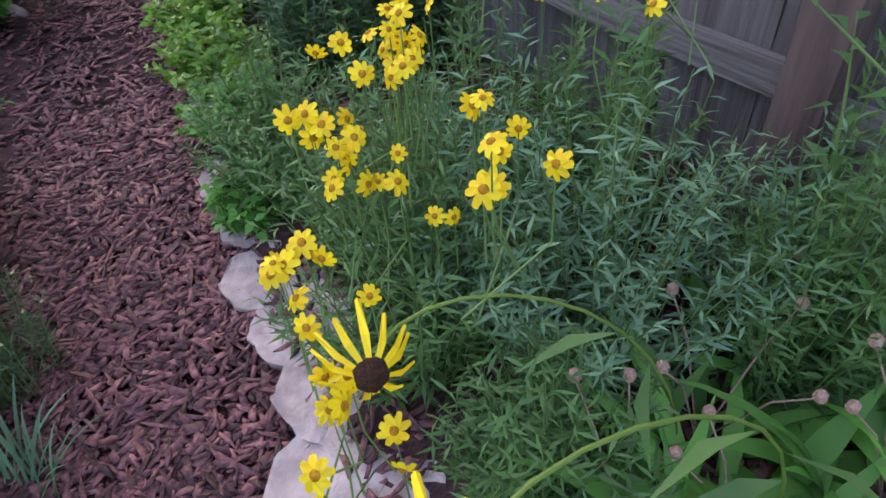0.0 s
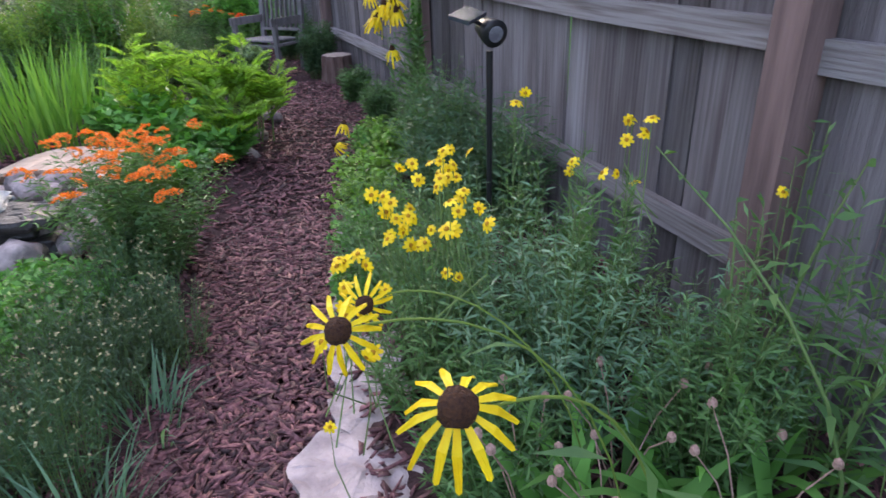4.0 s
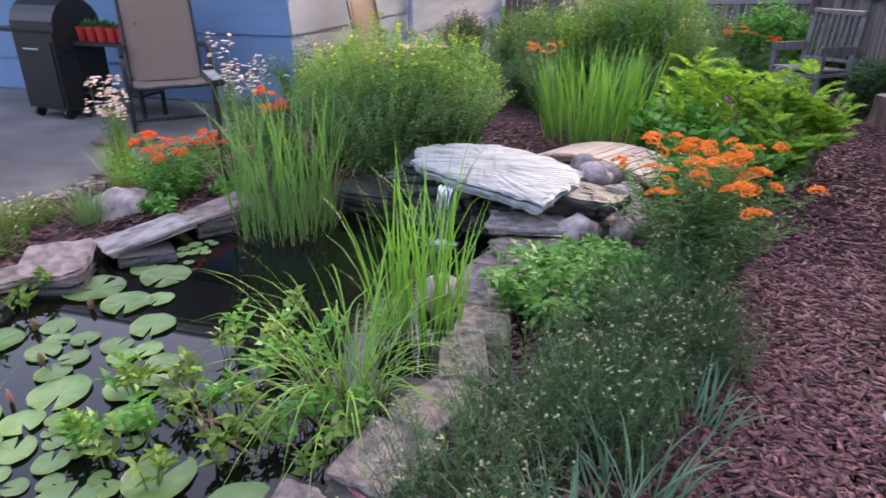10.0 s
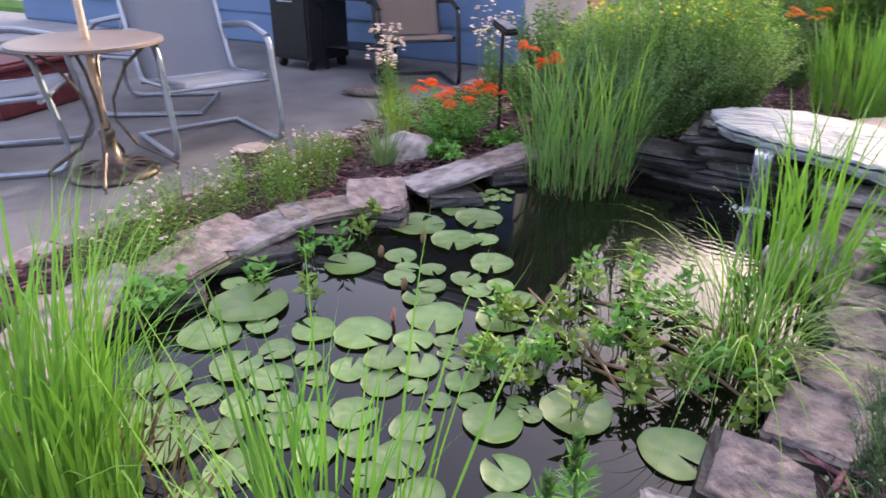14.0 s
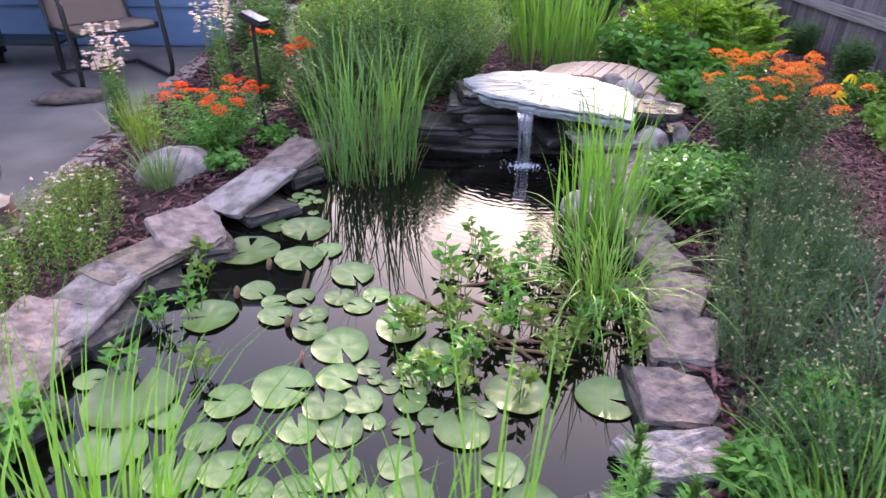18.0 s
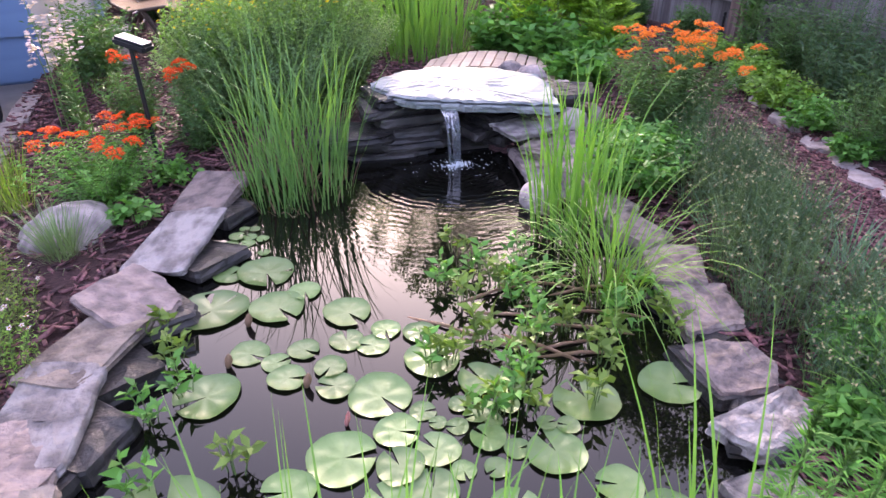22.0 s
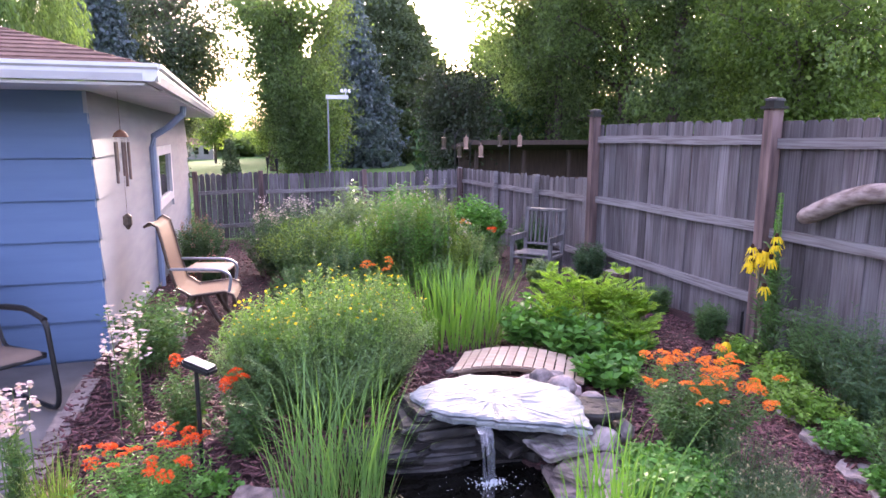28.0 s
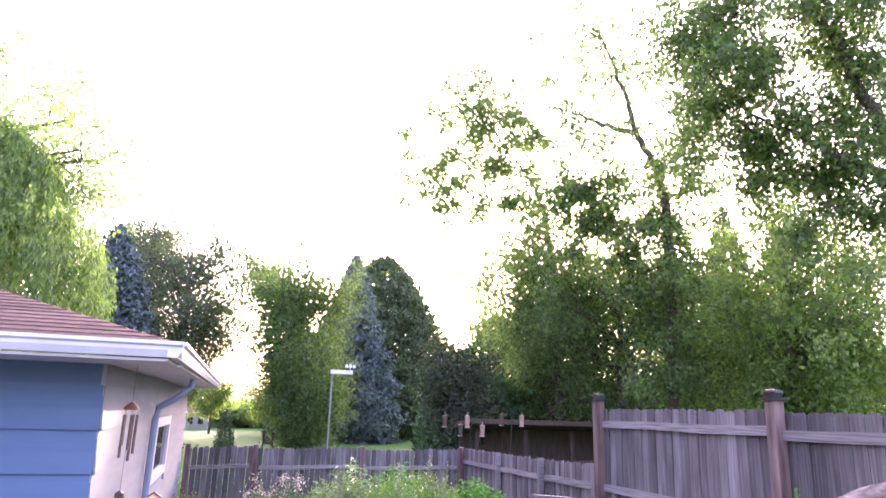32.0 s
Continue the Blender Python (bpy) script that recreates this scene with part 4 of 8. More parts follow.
# hip roof in courses of shingles
SL = math.tan(radians(17))
for k in range(26):
    d0, d1 = 0.14 * k - 0.05, 0.14 * (k + 1) - 0.02
    z0, z1 = 2.34 + SL * (d0 + 0.05), 2.34 + SL * (d1 + 0.05) - 0.004
    s = Soup()
    for nn, (a0, a1, b0, b1) in enumerate((((-11, EY + d0), (EX - d0, EY + d0), (EX - d1, EY + d1), (-11, EY + d1)), ((EX - d0, EY + d0), (EX - d0, 15.9), (EX - d1, 15.9), (EX - d1, EY + d1)))):
        t = 0.014
        s.add([(*a0, z0), (*a1, z0), (*b0, z1), (*b1, z1), (*a0, z0 + t), (*a1, z0 + t), (*b0, z1 + t * 0.4), (*b1, z1 + t * 0.4)], [(4, 5, 6, 7), (0, 1, 5, 4), (3, 2, 1, 0)])
    part("shingle_course", s, M_SHINGLE, house)

# ---- plants ----
prng = np.random.default_rng(11)


def grass_clump(name, label, cat_, at, n, radius, L, W, lean, droop, material, segs=5, group="", single=False, wild=0.7):
    """A clump of single blades."""
    ob = thing(name, label, cat_, at, 0, group)
    r = radius * np.sqrt(prng.random(n))
    a = prng.uniform(0, 2 * np.pi, n)
    P = np.stack([r * np.cos(a), r * np.sin(a), np.full(n, -0.02)], 1)
    az = a + prng.normal(0, wild, n)
    V, F = blades(P, az, np.abs(prng.normal(0, lean, n)) + lean * 0.4 * r / radius, L * prng.uniform(0.5, 1.08, n), W * prng.uniform(0.6, 1.2, n), droop * prng.uniform(0.2, 1.8, n), segs)
    if single:
        per = 2 * (segs + 1)
        local = F[:segs]
        k = min(n, 290)
        for i in range(k):
            part("blade", np_mesh("blade", V[i * per:(i + 1) * per], local, material), None, ob)
        if n > k:
            tagged(part("blade_mass", np_mesh("blade_mass", V[k * per:], F[k * segs:] - k * per, material), None, ob), kind="stuff")
    else:
        tagged(part("blade_mass", np_mesh("blade_mass", V, F, material), None, ob), kind="stuff")
    return ob


def stem_paths(n, r, h, spread=1.0, base=0.25, flat=0.5):
    """Curved stems from a base to a ragged dome: arrays of base, middle and tip."""
    a = prng.uniform(0, 2 * np.pi, n)
    q = np.sqrt(prng.random(n))
    tip = np.stack([r * q * np.cos(a), r * q * np.sin(a), h * (1 - flat * q**2) * prng.uniform(0.72, 1.05, n)], 1)
    b = np.stack([base * r * q * np.cos(a), base * r * q * np.sin(a), np.full(n, -0.03)], 1)
    m = 0.5 * (b + tip) + np.stack([-0.1 * r * np.cos(a), -0.1 * r * np.sin(a), 0.08 * h + 0 * a], 1)
    return b, m, tip


def along(b, m, t_, tip):
    t = t_[:, None]
    return (1 - t) ** 2 * b + 2 * t * (1 - t) * m + t * t * tip


def bush(name, label, cat_, at, r, h, stems, per, L, W, material, flat=0.5, lo=0.2, stem_r=0.0025, up=0.5, group="", curl=0.15, base=0.25, jitter=0.0, stem_mat=None):
    """A leafy plant: many thin stems, each with its own leaves."""
    ob = thing(name, label, cat_, at, 0, group)
    b, m, tip = stem_paths(stems, r, h, base=base, flat=flat)
    if stem_r:
        V, F = [], []
        ts = np.linspace(0, 1, 5)
        rows = []
        for t in ts:
            p = along(b, m, np.full(stems, t), tip)
            w = stem_r * (1 - 0.6 * t)
            rows.append(np.stack([p + [w, 0, 0], p + [-w * 0.5, w * 0.87, 0], p + [-w * 0.5, -w * 0.87, 0]], 1))
        V = np.concatenate(rows, 1).reshape(-1, 3)
        f = np.array([[3 * i + k, 3 * i + (k + 1) % 3, 3 * i + 3 + (k + 1) % 3, 3 * i + 3 + k] for i in range(4) for k in range(3)])
        F = ((np.arange(stems) * 15)[:, None, None] + f).reshape(-1, 4)
        tagged(part("stem_mass", np_mesh("stem_mass", V, F, stem_mat or G_STEM), None, ob), kind="stuff")
    n = stems * per
    k = np.repeat(np.arange(stems), per)
    t = lo + (1 - lo) * np.tile((np.arange(per) + 0.5) / per, stems) + prng.uniform(-0.5, 0.5, n) / per
    P = along(b[k], m[k], t, tip[k]) + prng.normal(0, jitter, (n, 3)) * (jitter > 0)
    phi = np.tile(np.arange(per) * 2.4, stems) + prng.uniform(0, 6.28, stems)[k] + prng.normal(0, 0.3, n)
    D = np.stack([np.cos(phi), np.sin(phi), up + prng.normal(0, 0.3, n)], 1)
    sc = (1.1 - 0.45 * t) * prng.uniform(0.7, 1.2, n)
    tagged(part("foliage", quads("foliage", leaf_quads(P, D, L * sc, W * sc, curl, prng), material), None, ob), kind="stuff")
    ob_tips = tip + np.array(at)
    return ob, ob_tips


def daisy_mesh(name, petals, L, W, droop, disc, pm, dm, dome=0.7, seed=0):
    """A daisy head that faces up: folded petals round a domed disc."""
    r = np.random.default_rng(seed)
    s = Soup()
    for k in range(petals):
        a = 2 * math.pi * k / petals + r.normal(0, 0.06)
        d, sd_ = Vector((math.cos(a), math.sin(a), 0)), Vector((-math.sin(a), math.cos(a), 0))
        l, w, dr = L * r.uniform(0.85, 1.1), W * r.uniform(0.8, 1.1), droop * r.uniform(0.6, 1.3)
        p0 = d * disc * 0.75
        p1 = p0 + d * l * 0.5 - Vector((0, 0, dr * l * 0.22))
        p2 = p0 + d * l * 0.93 - Vector((0, 0, dr * l * 0.75))
        s.add([tuple(p0 - sd_ * w * 0.3), tuple(p0 + sd_ * w * 0.3), tuple(p1 + sd_ * w * 0.5), tuple(p1 + Vector((0, 0, -w * 0.12))), tuple(p1 - sd_ * w * 0.5), tuple(p2 + sd_ * w * 0.33), tuple(p2 + d * l * 0.06), tuple(p2 - sd_ * w * 0.33)],
              [(0, 1, 2, 3), (0, 3, 4), (3, 2, 5, 6), (4, 3, 6, 7)])
    npet = len(s.f)
    n0 = len(s.v)
    rings, seg = 4, 12
    for i in range(rings + 1):
        ph = math.pi / 2 * i / rings
        for k in range(seg):
            a = 2 * math.pi * k / seg
            rr_ = disc * math.cos(ph) * (1 + 0.06 * r.normal())
            s.v.append((rr_ * math.cos(a), rr_ * math.sin(a), disc * dome * math.sin(ph) - 0.1 * disc))
    for i in range(rings):
        for k in range(seg):
            a0, a1 = n0 + i * seg + k, n0 + i * seg + (k + 1) % seg
            s.f.append((a0, a1, a1 + seg, a0 + seg))
    me = s.mesh(name, pm)
    me.materials.append(dm)
    for i, p in enumerate(me.polygons):
        p.material_index = 0 if i < npet else 1
    return me


def umbel_mesh(name, r, n, material, seed=0):
    """A flat head of many tiny star flowers."""
    g = np.random.default_rng(seed)
    a, q = g.uniform(0, 6.28, n), np.sqrt(g.random(n))
    C = np.stack([r * q * np.cos(a), r * q * np.sin(a), r * 0.45 * (1 - q**2) + g.normal(0, r * 0.07, n)], 1)
    Q = []
    for k in range(5):
        ph = 2 * np.pi * k / 5 + a
        D = np.stack([np.cos(ph), np.sin(ph), 0.5 + g.normal(0, 0.4, n)], 1)
        Q.append(leaf_quads(C, D, r * 0.26, r * 0.13, 0.0, g))
    return quads(name, np.concatenate(Q), material)


def put_flowers(ob, meshes, places, tilt=25, face=None, name="flower", sc=(0.8, 1.15)):
    base = ob.matrix_world.translation
    for i, p in enumerate(places):
        c = part(name, meshes[i % len(meshes)], None, ob)
        k = float(prng.uniform(*sc))
        if face is None:
            rot = pose(0, 0, 0, float(prng.normal(0, tilt)), float(prng.normal(0, tilt)), float(prng.uniform(0, 360)))
        else:
            f = Vector(face) + Vector(tuple(prng.normal(0, 0.5, 3)))
            rot = f.to_track_quat("Z", "Y").to_matrix().to_4x4() @ pose(0, 0, 0, 0, 0, float(prng.uniform(0, 360)))
        c.matrix_local = Matrix.Translation(Vector(tuple(p)) - base) @ rot @ Matrix.Scale(k, 4)


COREOPSIS = [daisy_mesh("flower", 8, 0.0165, 0.0115, 0.5, 0.0062, F_YELLOW, F_GOLD, seed=i) for i in range(3)]
BUTTON = [daisy_mesh("flower", 5, 0.0085, 0.009, 0.1, 0.003, F_YELLOW, F_GOLD, seed=i) for i in range(2)]
SUSAN = [daisy_mesh("flower", 11, 0.044, 0.018, 2.4, 0.019, F_YELLOW, F_DISC, 1.7, seed=i) for i in range(2)]
WHITELET = [daisy_mesh("flower", 5, 0.007, 0.006, 0.1, 0.003, F_WHITE, F_GOLD, seed=1)]
UMBEL = [umbel_mesh("flower_head", 0.040, 46, F_ORANGE, i) for i in range(3)]
UMBELR = [umbel_mesh("flower_head", 0.040, 46, F_RED, 5 + i) for i in range(3)]

# yellow daisies along the path's fence side
clusters = [(1.402, 1.47, 0.815, 15), (1.472, 1.5, 0.825, 2), (1.292, 1.48, 0.69, 9), (1.282, 1.42, 0.64, 5), (1.322, 1.16, 0.815, 5), (1.382, 1.26, 0.825, 2), (1.117, 1.31, 0.665, 7), (1.032, 1.13, 0.635, 5), (1.102, 1.06, 0.585, 2), (1.94, 1.355, 0.885, 5), (1.957, 1.67, 0.64, 2), (1.76, 1.325, 0.795, 2), (1.731, 1.64, 0.945, 2), (2.10, 1.02, 0.80, 1), (2.01, 1.432, 0.695, 2), (1.032, 1.18, 0.295, 1), (1.362, 1.36, 0.575, 2)]
specs = [(1.38, 1.49, 0.3, 0.7), (1.64, 1.21, 0.34, 0.74), (1.94, 1.53, 0.32, 0.56), (1.56, 1.89, 0.3, 0.66), (1.99, 1.01, 0.26, 0.56), (1.34, 1.06, 0.2, 0.5), (1.89, 0.91, 0.22, 0.62), (1.59, 1.56, 0.34, 0.72), (1.46, 2.21, 0.24, 0.55)]
for i, (x, y, r, h) in enumerate(specs):
    ob, tips = bush("coreopsis", "yellow daisy plant with feathery blue-green leaves beside the path", "flower plant", (x, y, 0.05), r, h, 80, 30, 0.062, 0.0095, (G_MID, G_BLUE, G_MID)[i % 3], flat=0.45, lo=0.05, group="yellow daisies along the path", up=0.35, base=0.45)
    mine = [c for c in clusters if min(range(len(specs)), key=lambda k: (specs[k][0] - c[0]) ** 2 + (specs[k][1] - c[1]) ** 2) == i]
    for cx, cy, cz, n in mine:
        n = int(n * 1.15 + 0.5)
        pts = np.array([cx, cy, cz]) + prng.normal(0, 1, (n, 3)) * [0.034, 0.036, 0.030] * min(1.0, n / 5 + 0.4)
        put_flowers(ob, COREOPSIS, pts, face=(-0.45, -0.65, 0.75), sc=(0.72, 1.05))
        s = Soup()
        for p in pts:
            s.tube([(cx - x + prng.normal(0, 0.04), cy - y + prng.normal(0, 0.04), cz - 0.3), tuple(p - [x, y, 0.05] - [0, 0, 0.12]), tuple(p - [x, y, 0.05])], [0.002, 0.0015, 0.001], 4)
        tagged(part("stem_mass", s, G_STEM, ob), kind="stuff")

# three large drooping coneflowers on long arching stems
BIG = daisy_mesh("petals", 13, 0.060, 0.0125, 1.55, 0.027, F_YELLOW, F_DISC, 0.95, seed=3)
for (x, y, z, k, root, face) in [(1.083, 1.10, 0.685, 0.75, (1.58, 0.95), (-0.35, -0.85, 0.35)), (0.972, 0.835, 0.812, 0.85, (1.55, 0.76), (-0.3, -0.7, 0.6)), (1.035, 0.52, 0.88, 0.95, (1.50, 0.57), (-0.25, -0.45, 0.9))]:
    ob = thing("coneflower", "large yellow coneflower with drooping petals round a dark cone", "flower", (root[0], root[1], 0.05), group="coneflowers by the path")
    o = Vector((root[0], root[1], 0.05))
    f = Vector(face).normalized()
    c = part("flower", BIG, None, ob, "yellow drooping petals round a dark brown cone")
    c.matrix_local = Matrix.Translation(Vector((x, y, z)) - o) @ f.to_track_quat("Z", "Y").to_matrix().to_4x4() @ Matrix.Scale(k, 4)
    s = Soup()
    h = Vector((x, y, z)) - f * 0.004
    pts = []
    c1, c2 = Vector((root[0] - 0.12, root[1], z + 0.10)), h - f * 0.16 + Vector((0.05, 0, 0.02))
    for i in range(13):
        t = i / 12
        p = (1 - t) ** 3 * o + 3 * t * (1 - t) ** 2 * c1 + 3 * t * t * (1 - t) * c2 + t**3 * h
        pts.append(tuple(p - o))
    s.tube(pts, [0.0024] * 13, 6)
    part("stem", s, G_YEL, ob)
    P = np.array([pts[i] for i in (1, 2, 3, 4)])
    part("leaves", quads("leaves", leaf_quads(P, prng.normal(0, 1, (4, 3)) * [1, 1, 0.3], 0.16, 0.028, 0.2, prng), G_MID), None, ob)

# two yellow blooms that lean out over the path
ob, tips = bush("rudbeckia", "small black-eyed plant leaning out over the mulch path", "flower plant", (1.89, 4.0, 0.05), 0.10, 0.22, 12, 12, 0.09, 0.018, G_BRIGHT, flat=0.3, lo=0.02, up=0.5, base=0.5)
put_flowers(ob, SUSAN, [(1.76, 3.92, 0.29), (1.70, 3.96, 0.15)], face=(-0.3, -0.4, 0.8), sc=(0.85, 0.95))
for p in ((-0.13, -0.08, 0.255), (-0.18, -0.02, 0.115)):
    s = Soup()
    s.tube([(0, 0, 0), (p[0] * 0.3, p[1] * 0.3, p[2] * 0.75), p], [0.003, 0.0025, 0.002], 5)
    part("stem", s, G_STEM, ob)

# strap-leaved plants and seed heads at the fence's foot
for (x, y, n, L) in [(1.50, 0.78, 46, 0.36), (1.78, 0.66, 40, 0.38), (1.30, 0.62, 36, 0.32), (1.85, 0.3, 40, 0.36), (1.5, 0.25, 36, 0.34), (1.65, 0.95, 40, 0.36), (1.38, 0.92, 30, 0.28), (1.95, 0.85, 34, 0.36)]:
    ob = grass_clump("coneflower_leaves", "low clump of broad lance-shaped green leaves", "plant", (x, y, 0.05), int(n * 0.8), 0.12, L * 1.25, 0.044, 0.85, 0.17, G_BRIGHT, 7, "lance-leaved clumps by the fence")
    s = Soup()
    for k in range(4):
        a = prng.uniform(0, 6.28)
        p = Vector((0.14 * math.cos(a), 0.14 * math.sin(a), prng.uniform(0.22, 0.4)))
        s.tube([(0, 0, 0), tuple(p * 0.6 + Vector((0, 0, 0.05))), tuple(p)], [0.0022, 0.002, 0.0015], 5)
        s.tube([tuple(p - Vector((0, 0, 0.008))), tuple(p), tuple(p + Vector((0, 0, 0.012))), tuple(p + Vector((0, 0, 0.02)))], [0.004, 0.011, 0.010, 0.003], 7)
    part("seed_heads", s, F_PINKDRY, ob, "dry pinkish seed heads")
for (x, y, h) in [(2.05, 0.92, 1.0), (2.12, 0.75, 0.9), (2.0, 0.45, 0.95), (2.05, 2.0, 0.6)]:
    bush("tall_weed", "thin tall green plant in front of the fence", "plant", (x, y, 0.05), 0.16, h, 9, 26, 0.075, 0.013, G_MID, flat=0.3, lo=0.1, up=0.7, group="tall plants at the fence", base=0.5)

for (x, y, h) in [(1.93, 1.37, 0.87), (1.95, 1.67, 0.62), (1.76, 1.33, 0.78), (1.73, 1.65, 0.93), (2.09, 1.03, 0.78), (2.01, 1.44, 0.68), (1.86, 1.50, 0.90)]:
    bush("coreopsis_stalk", "leafy green flower stalk of a yellow daisy", "plant", (x, y, 0.05), 0.035, h - 0.06, 4, 34, 0.07, 0.012, G_MID, flat=0.1, lo=0.15, up=0.8, group="flower stalks at the fence", base=0.7)

for (x, y, z, dx, dy, L) in [(2.02, 0.62, 0.05, -0.18, 0.55, 0.95), (2.08, 0.95, 0.05, 0.02, -0.12, 0.98), (2.06, 0.72, 0.05, 0.06, -0.22, 0.85), (1.98, 0.98, 0.05, 0.05, 0.10, 0.80)]:
    ob = thing("stalk_weed", "long thin leaning green weed stalk at the fence", "plant", (x, y, z), group="weed stalks at the fence")
    s = Soup()
    pts = [(dx * t * t, dy * t * t, L * t * (1 - 0.12 * t)) for t in (0, 0.2, 0.4, 0.6, 0.8, 1.0)]
    s.tube(pts, [0.005, 0.0048, 0.0044, 0.004, 0.003, 0.0015], 6)
    part("stalk", s, G_STEM, ob)
    n = 16
    t = np.linspace(0.15, 0.98, n)
    P = np.stack([dx * t * t, dy * t * t, L * t * (1 - 0.12 * t)], 1)
    a = np.arange(n) * 2.5
    for i in range(n):
        part("leaf", quads("leaf", leaf_quads(P[i:i + 1], np.array([[math.cos(a[i]), math.sin(a[i]), 0.45]]), 0.15 * (1.2 - t[i]), 0.021, 0.35, prng), G_MID), None, ob)

# butterfly weed beside the waterfall path
ob, tips = bush("butterfly_weed", "bushy butterfly weed with flat orange flower heads", "flower plant", (0.59, 2.79, 0.05), 0.42, 0.62, 120, 46, 0.058, 0.0125, G_MID, flat=0.18, lo=0.12, up=0.25)
top = tips[np.argsort(-tips[:, 2] + 0.15 * tips[:, 1])[:54]]
put_flowers(ob, UMBEL, top + [0, 0, 0.015], 14, name="flower_head", sc=(0.55, 1.05))
ob, tips = bush("butterfly_weed", "low butterfly weed with red-orange flower heads beside the pond", "flower plant", (-2.33, 3.12, 0.05), 0.38, 0.36, 80, 34, 0.05, 0.012, G_BRIGHT, flat=0.3, lo=0.12, up=0.3)
put_flowers(ob, UMBELR, tips[np.argsort(-tips[:, 2])[:26]] + [0, 0, 0.015], 14, name="flower_head", sc=(0.6, 1.0))
for (x, y, r, h, n, red) in [(-1.85, 3.62, 0.25, 0.45, 6, 1), (-0.55, 6.0, 0.30, 0.62, 8, 0), (1.35, 9.4, 0.45, 0.70, 9, 0), (1.75, 9.0, 0.35, 0.62, 6, 1), (-2.2, 4.0, 0.2, 0.45, 3, 1)]:
    ob, tips = bush("butterfly_weed", "butterfly weed with orange flower heads in the bed", "flower plant", (x, y, ground_z(x, y)), r, h, 50, 30, 0.055, 0.012, G_MID, flat=0.3, lo=0.12, up=0.3)
    put_flowers(ob, (UMBEL, UMBELR)[red], tips[np.argsort(-tips[:, 2])[:n]] + [0, 0, 0.02], 14, name="flower_head")

# reeds, irises and grasses
grass_clump("bulrush", "tall dense clump of blue-green bulrush standing in the pond", "reeds", (-1.45, 2.88, 0.02), 200, 0.27, 0.90, 0.0082, 0.10, 0.10, G_REED, 7, single=True, wild=1.5)
grass_clump("cattail", "upright clump of fresh green cattail blades in the pond", "reeds", (-0.42, 2.04, 0.02), 90, 0.18, 0.84, 0.011, 0.09, 0.10, G_LIMEM, 6, single=True, wild=1.6)
grass_clump("sedge", "arching lime-green sedge growing from the water", "grass", (-0.50, 1.59, 0.02), 135, 0.11, 0.68, 0.0052, 0.20, 0.36, G_LIME, 9, single=True)
grass_clump("sweet_flag", "tall swaying clump of light green blades at the pond's edge", "grass", (-1.72, 0.18, 0.02), 380, 0.19, 0.88, 0.0085, 0.08, 0.12, G_LIMEM, 7, single=True)
grass_clump("rush", "thin bright green rush at the near pond edge", "grass", (-1.06, 0.30, 0.02), 62, 0.17, 0.80, 0.008, 0.14, 0.06, G_LIMEM, 6, single=True)
grass_clump("rush", "thin bright green rush at the near pond edge", "grass", (-1.28, 0.46, 0.03), 60, 0.2, 0.42, 0.008, 0.25, 0.08, G_BRIGHT, 6, single=True)
grass_clump("siberian_iris", "upright clump of yellow-green sword leaves behind the bridge", "plant", (-0.02, 5.2, 0.05), 290, 0.42, 0.80, 0.016, 0.20, 0.06, G_LIMEM, 5, single=True)
grass_clump("blue_fescue", "small grey-blue tuft of fine grass by the boulder", "grass", (-2.44, 2.57, 0.05), 280, 0.05, 0.32, 0.0035, 0.42, 0.08, G_SAGE, 6)
grass_clump("feather_grass", "wispy tuft of pale fine grass beside the patio", "grass", (-2.72, 3.15, 0.05), 150, 0.08, 0.42, 0.004, 0.22, 0.05, G_YEL, 5)
for (x, y, L, n) in [(0.25, 1.05, 0.36, 110), (-0.1, 0.62, 0.42, 150), (0.4, 1.35, 0.30, 80), (-0.3, 0.34, 0.44, 160), (0.55, 1.75, 0.26, 60), (0.12, 0.3, 0.40, 150), (-0.42, 0.12, 0.42, 150), (0.18, 1.7, 0.3, 70)]:
    grass_clump("daylily_tuft", "loose tuft of narrow grey-green leaves edging the path", "grass", (x, y, 0.05), n, 0.12, L, 0.0085, 0.5, 0.10, G_LIMEM if x < 0.15 and y < 0.7 else G_BLUE, 6, "tufts along the path", single=x < 0.2)

for (x, y, r, n, L) in [(-1.45, 2.88, 0.26, 100, 0.22), (-1.70, 0.24, 0.22, 140, 0.30), (-0.42, 2.04, 0.17, 50, 0.2), (-0.52, 1.59, 0.11, 60, 0.16)]:
    grass_clump("reed_thatch", "dry brown thatch at the foot of the reeds", "reeds", (x, y, 0.02), n, r, L, 0.009, 0.5, 0.12, F_THATCH, 4, "thatch under the reeds")

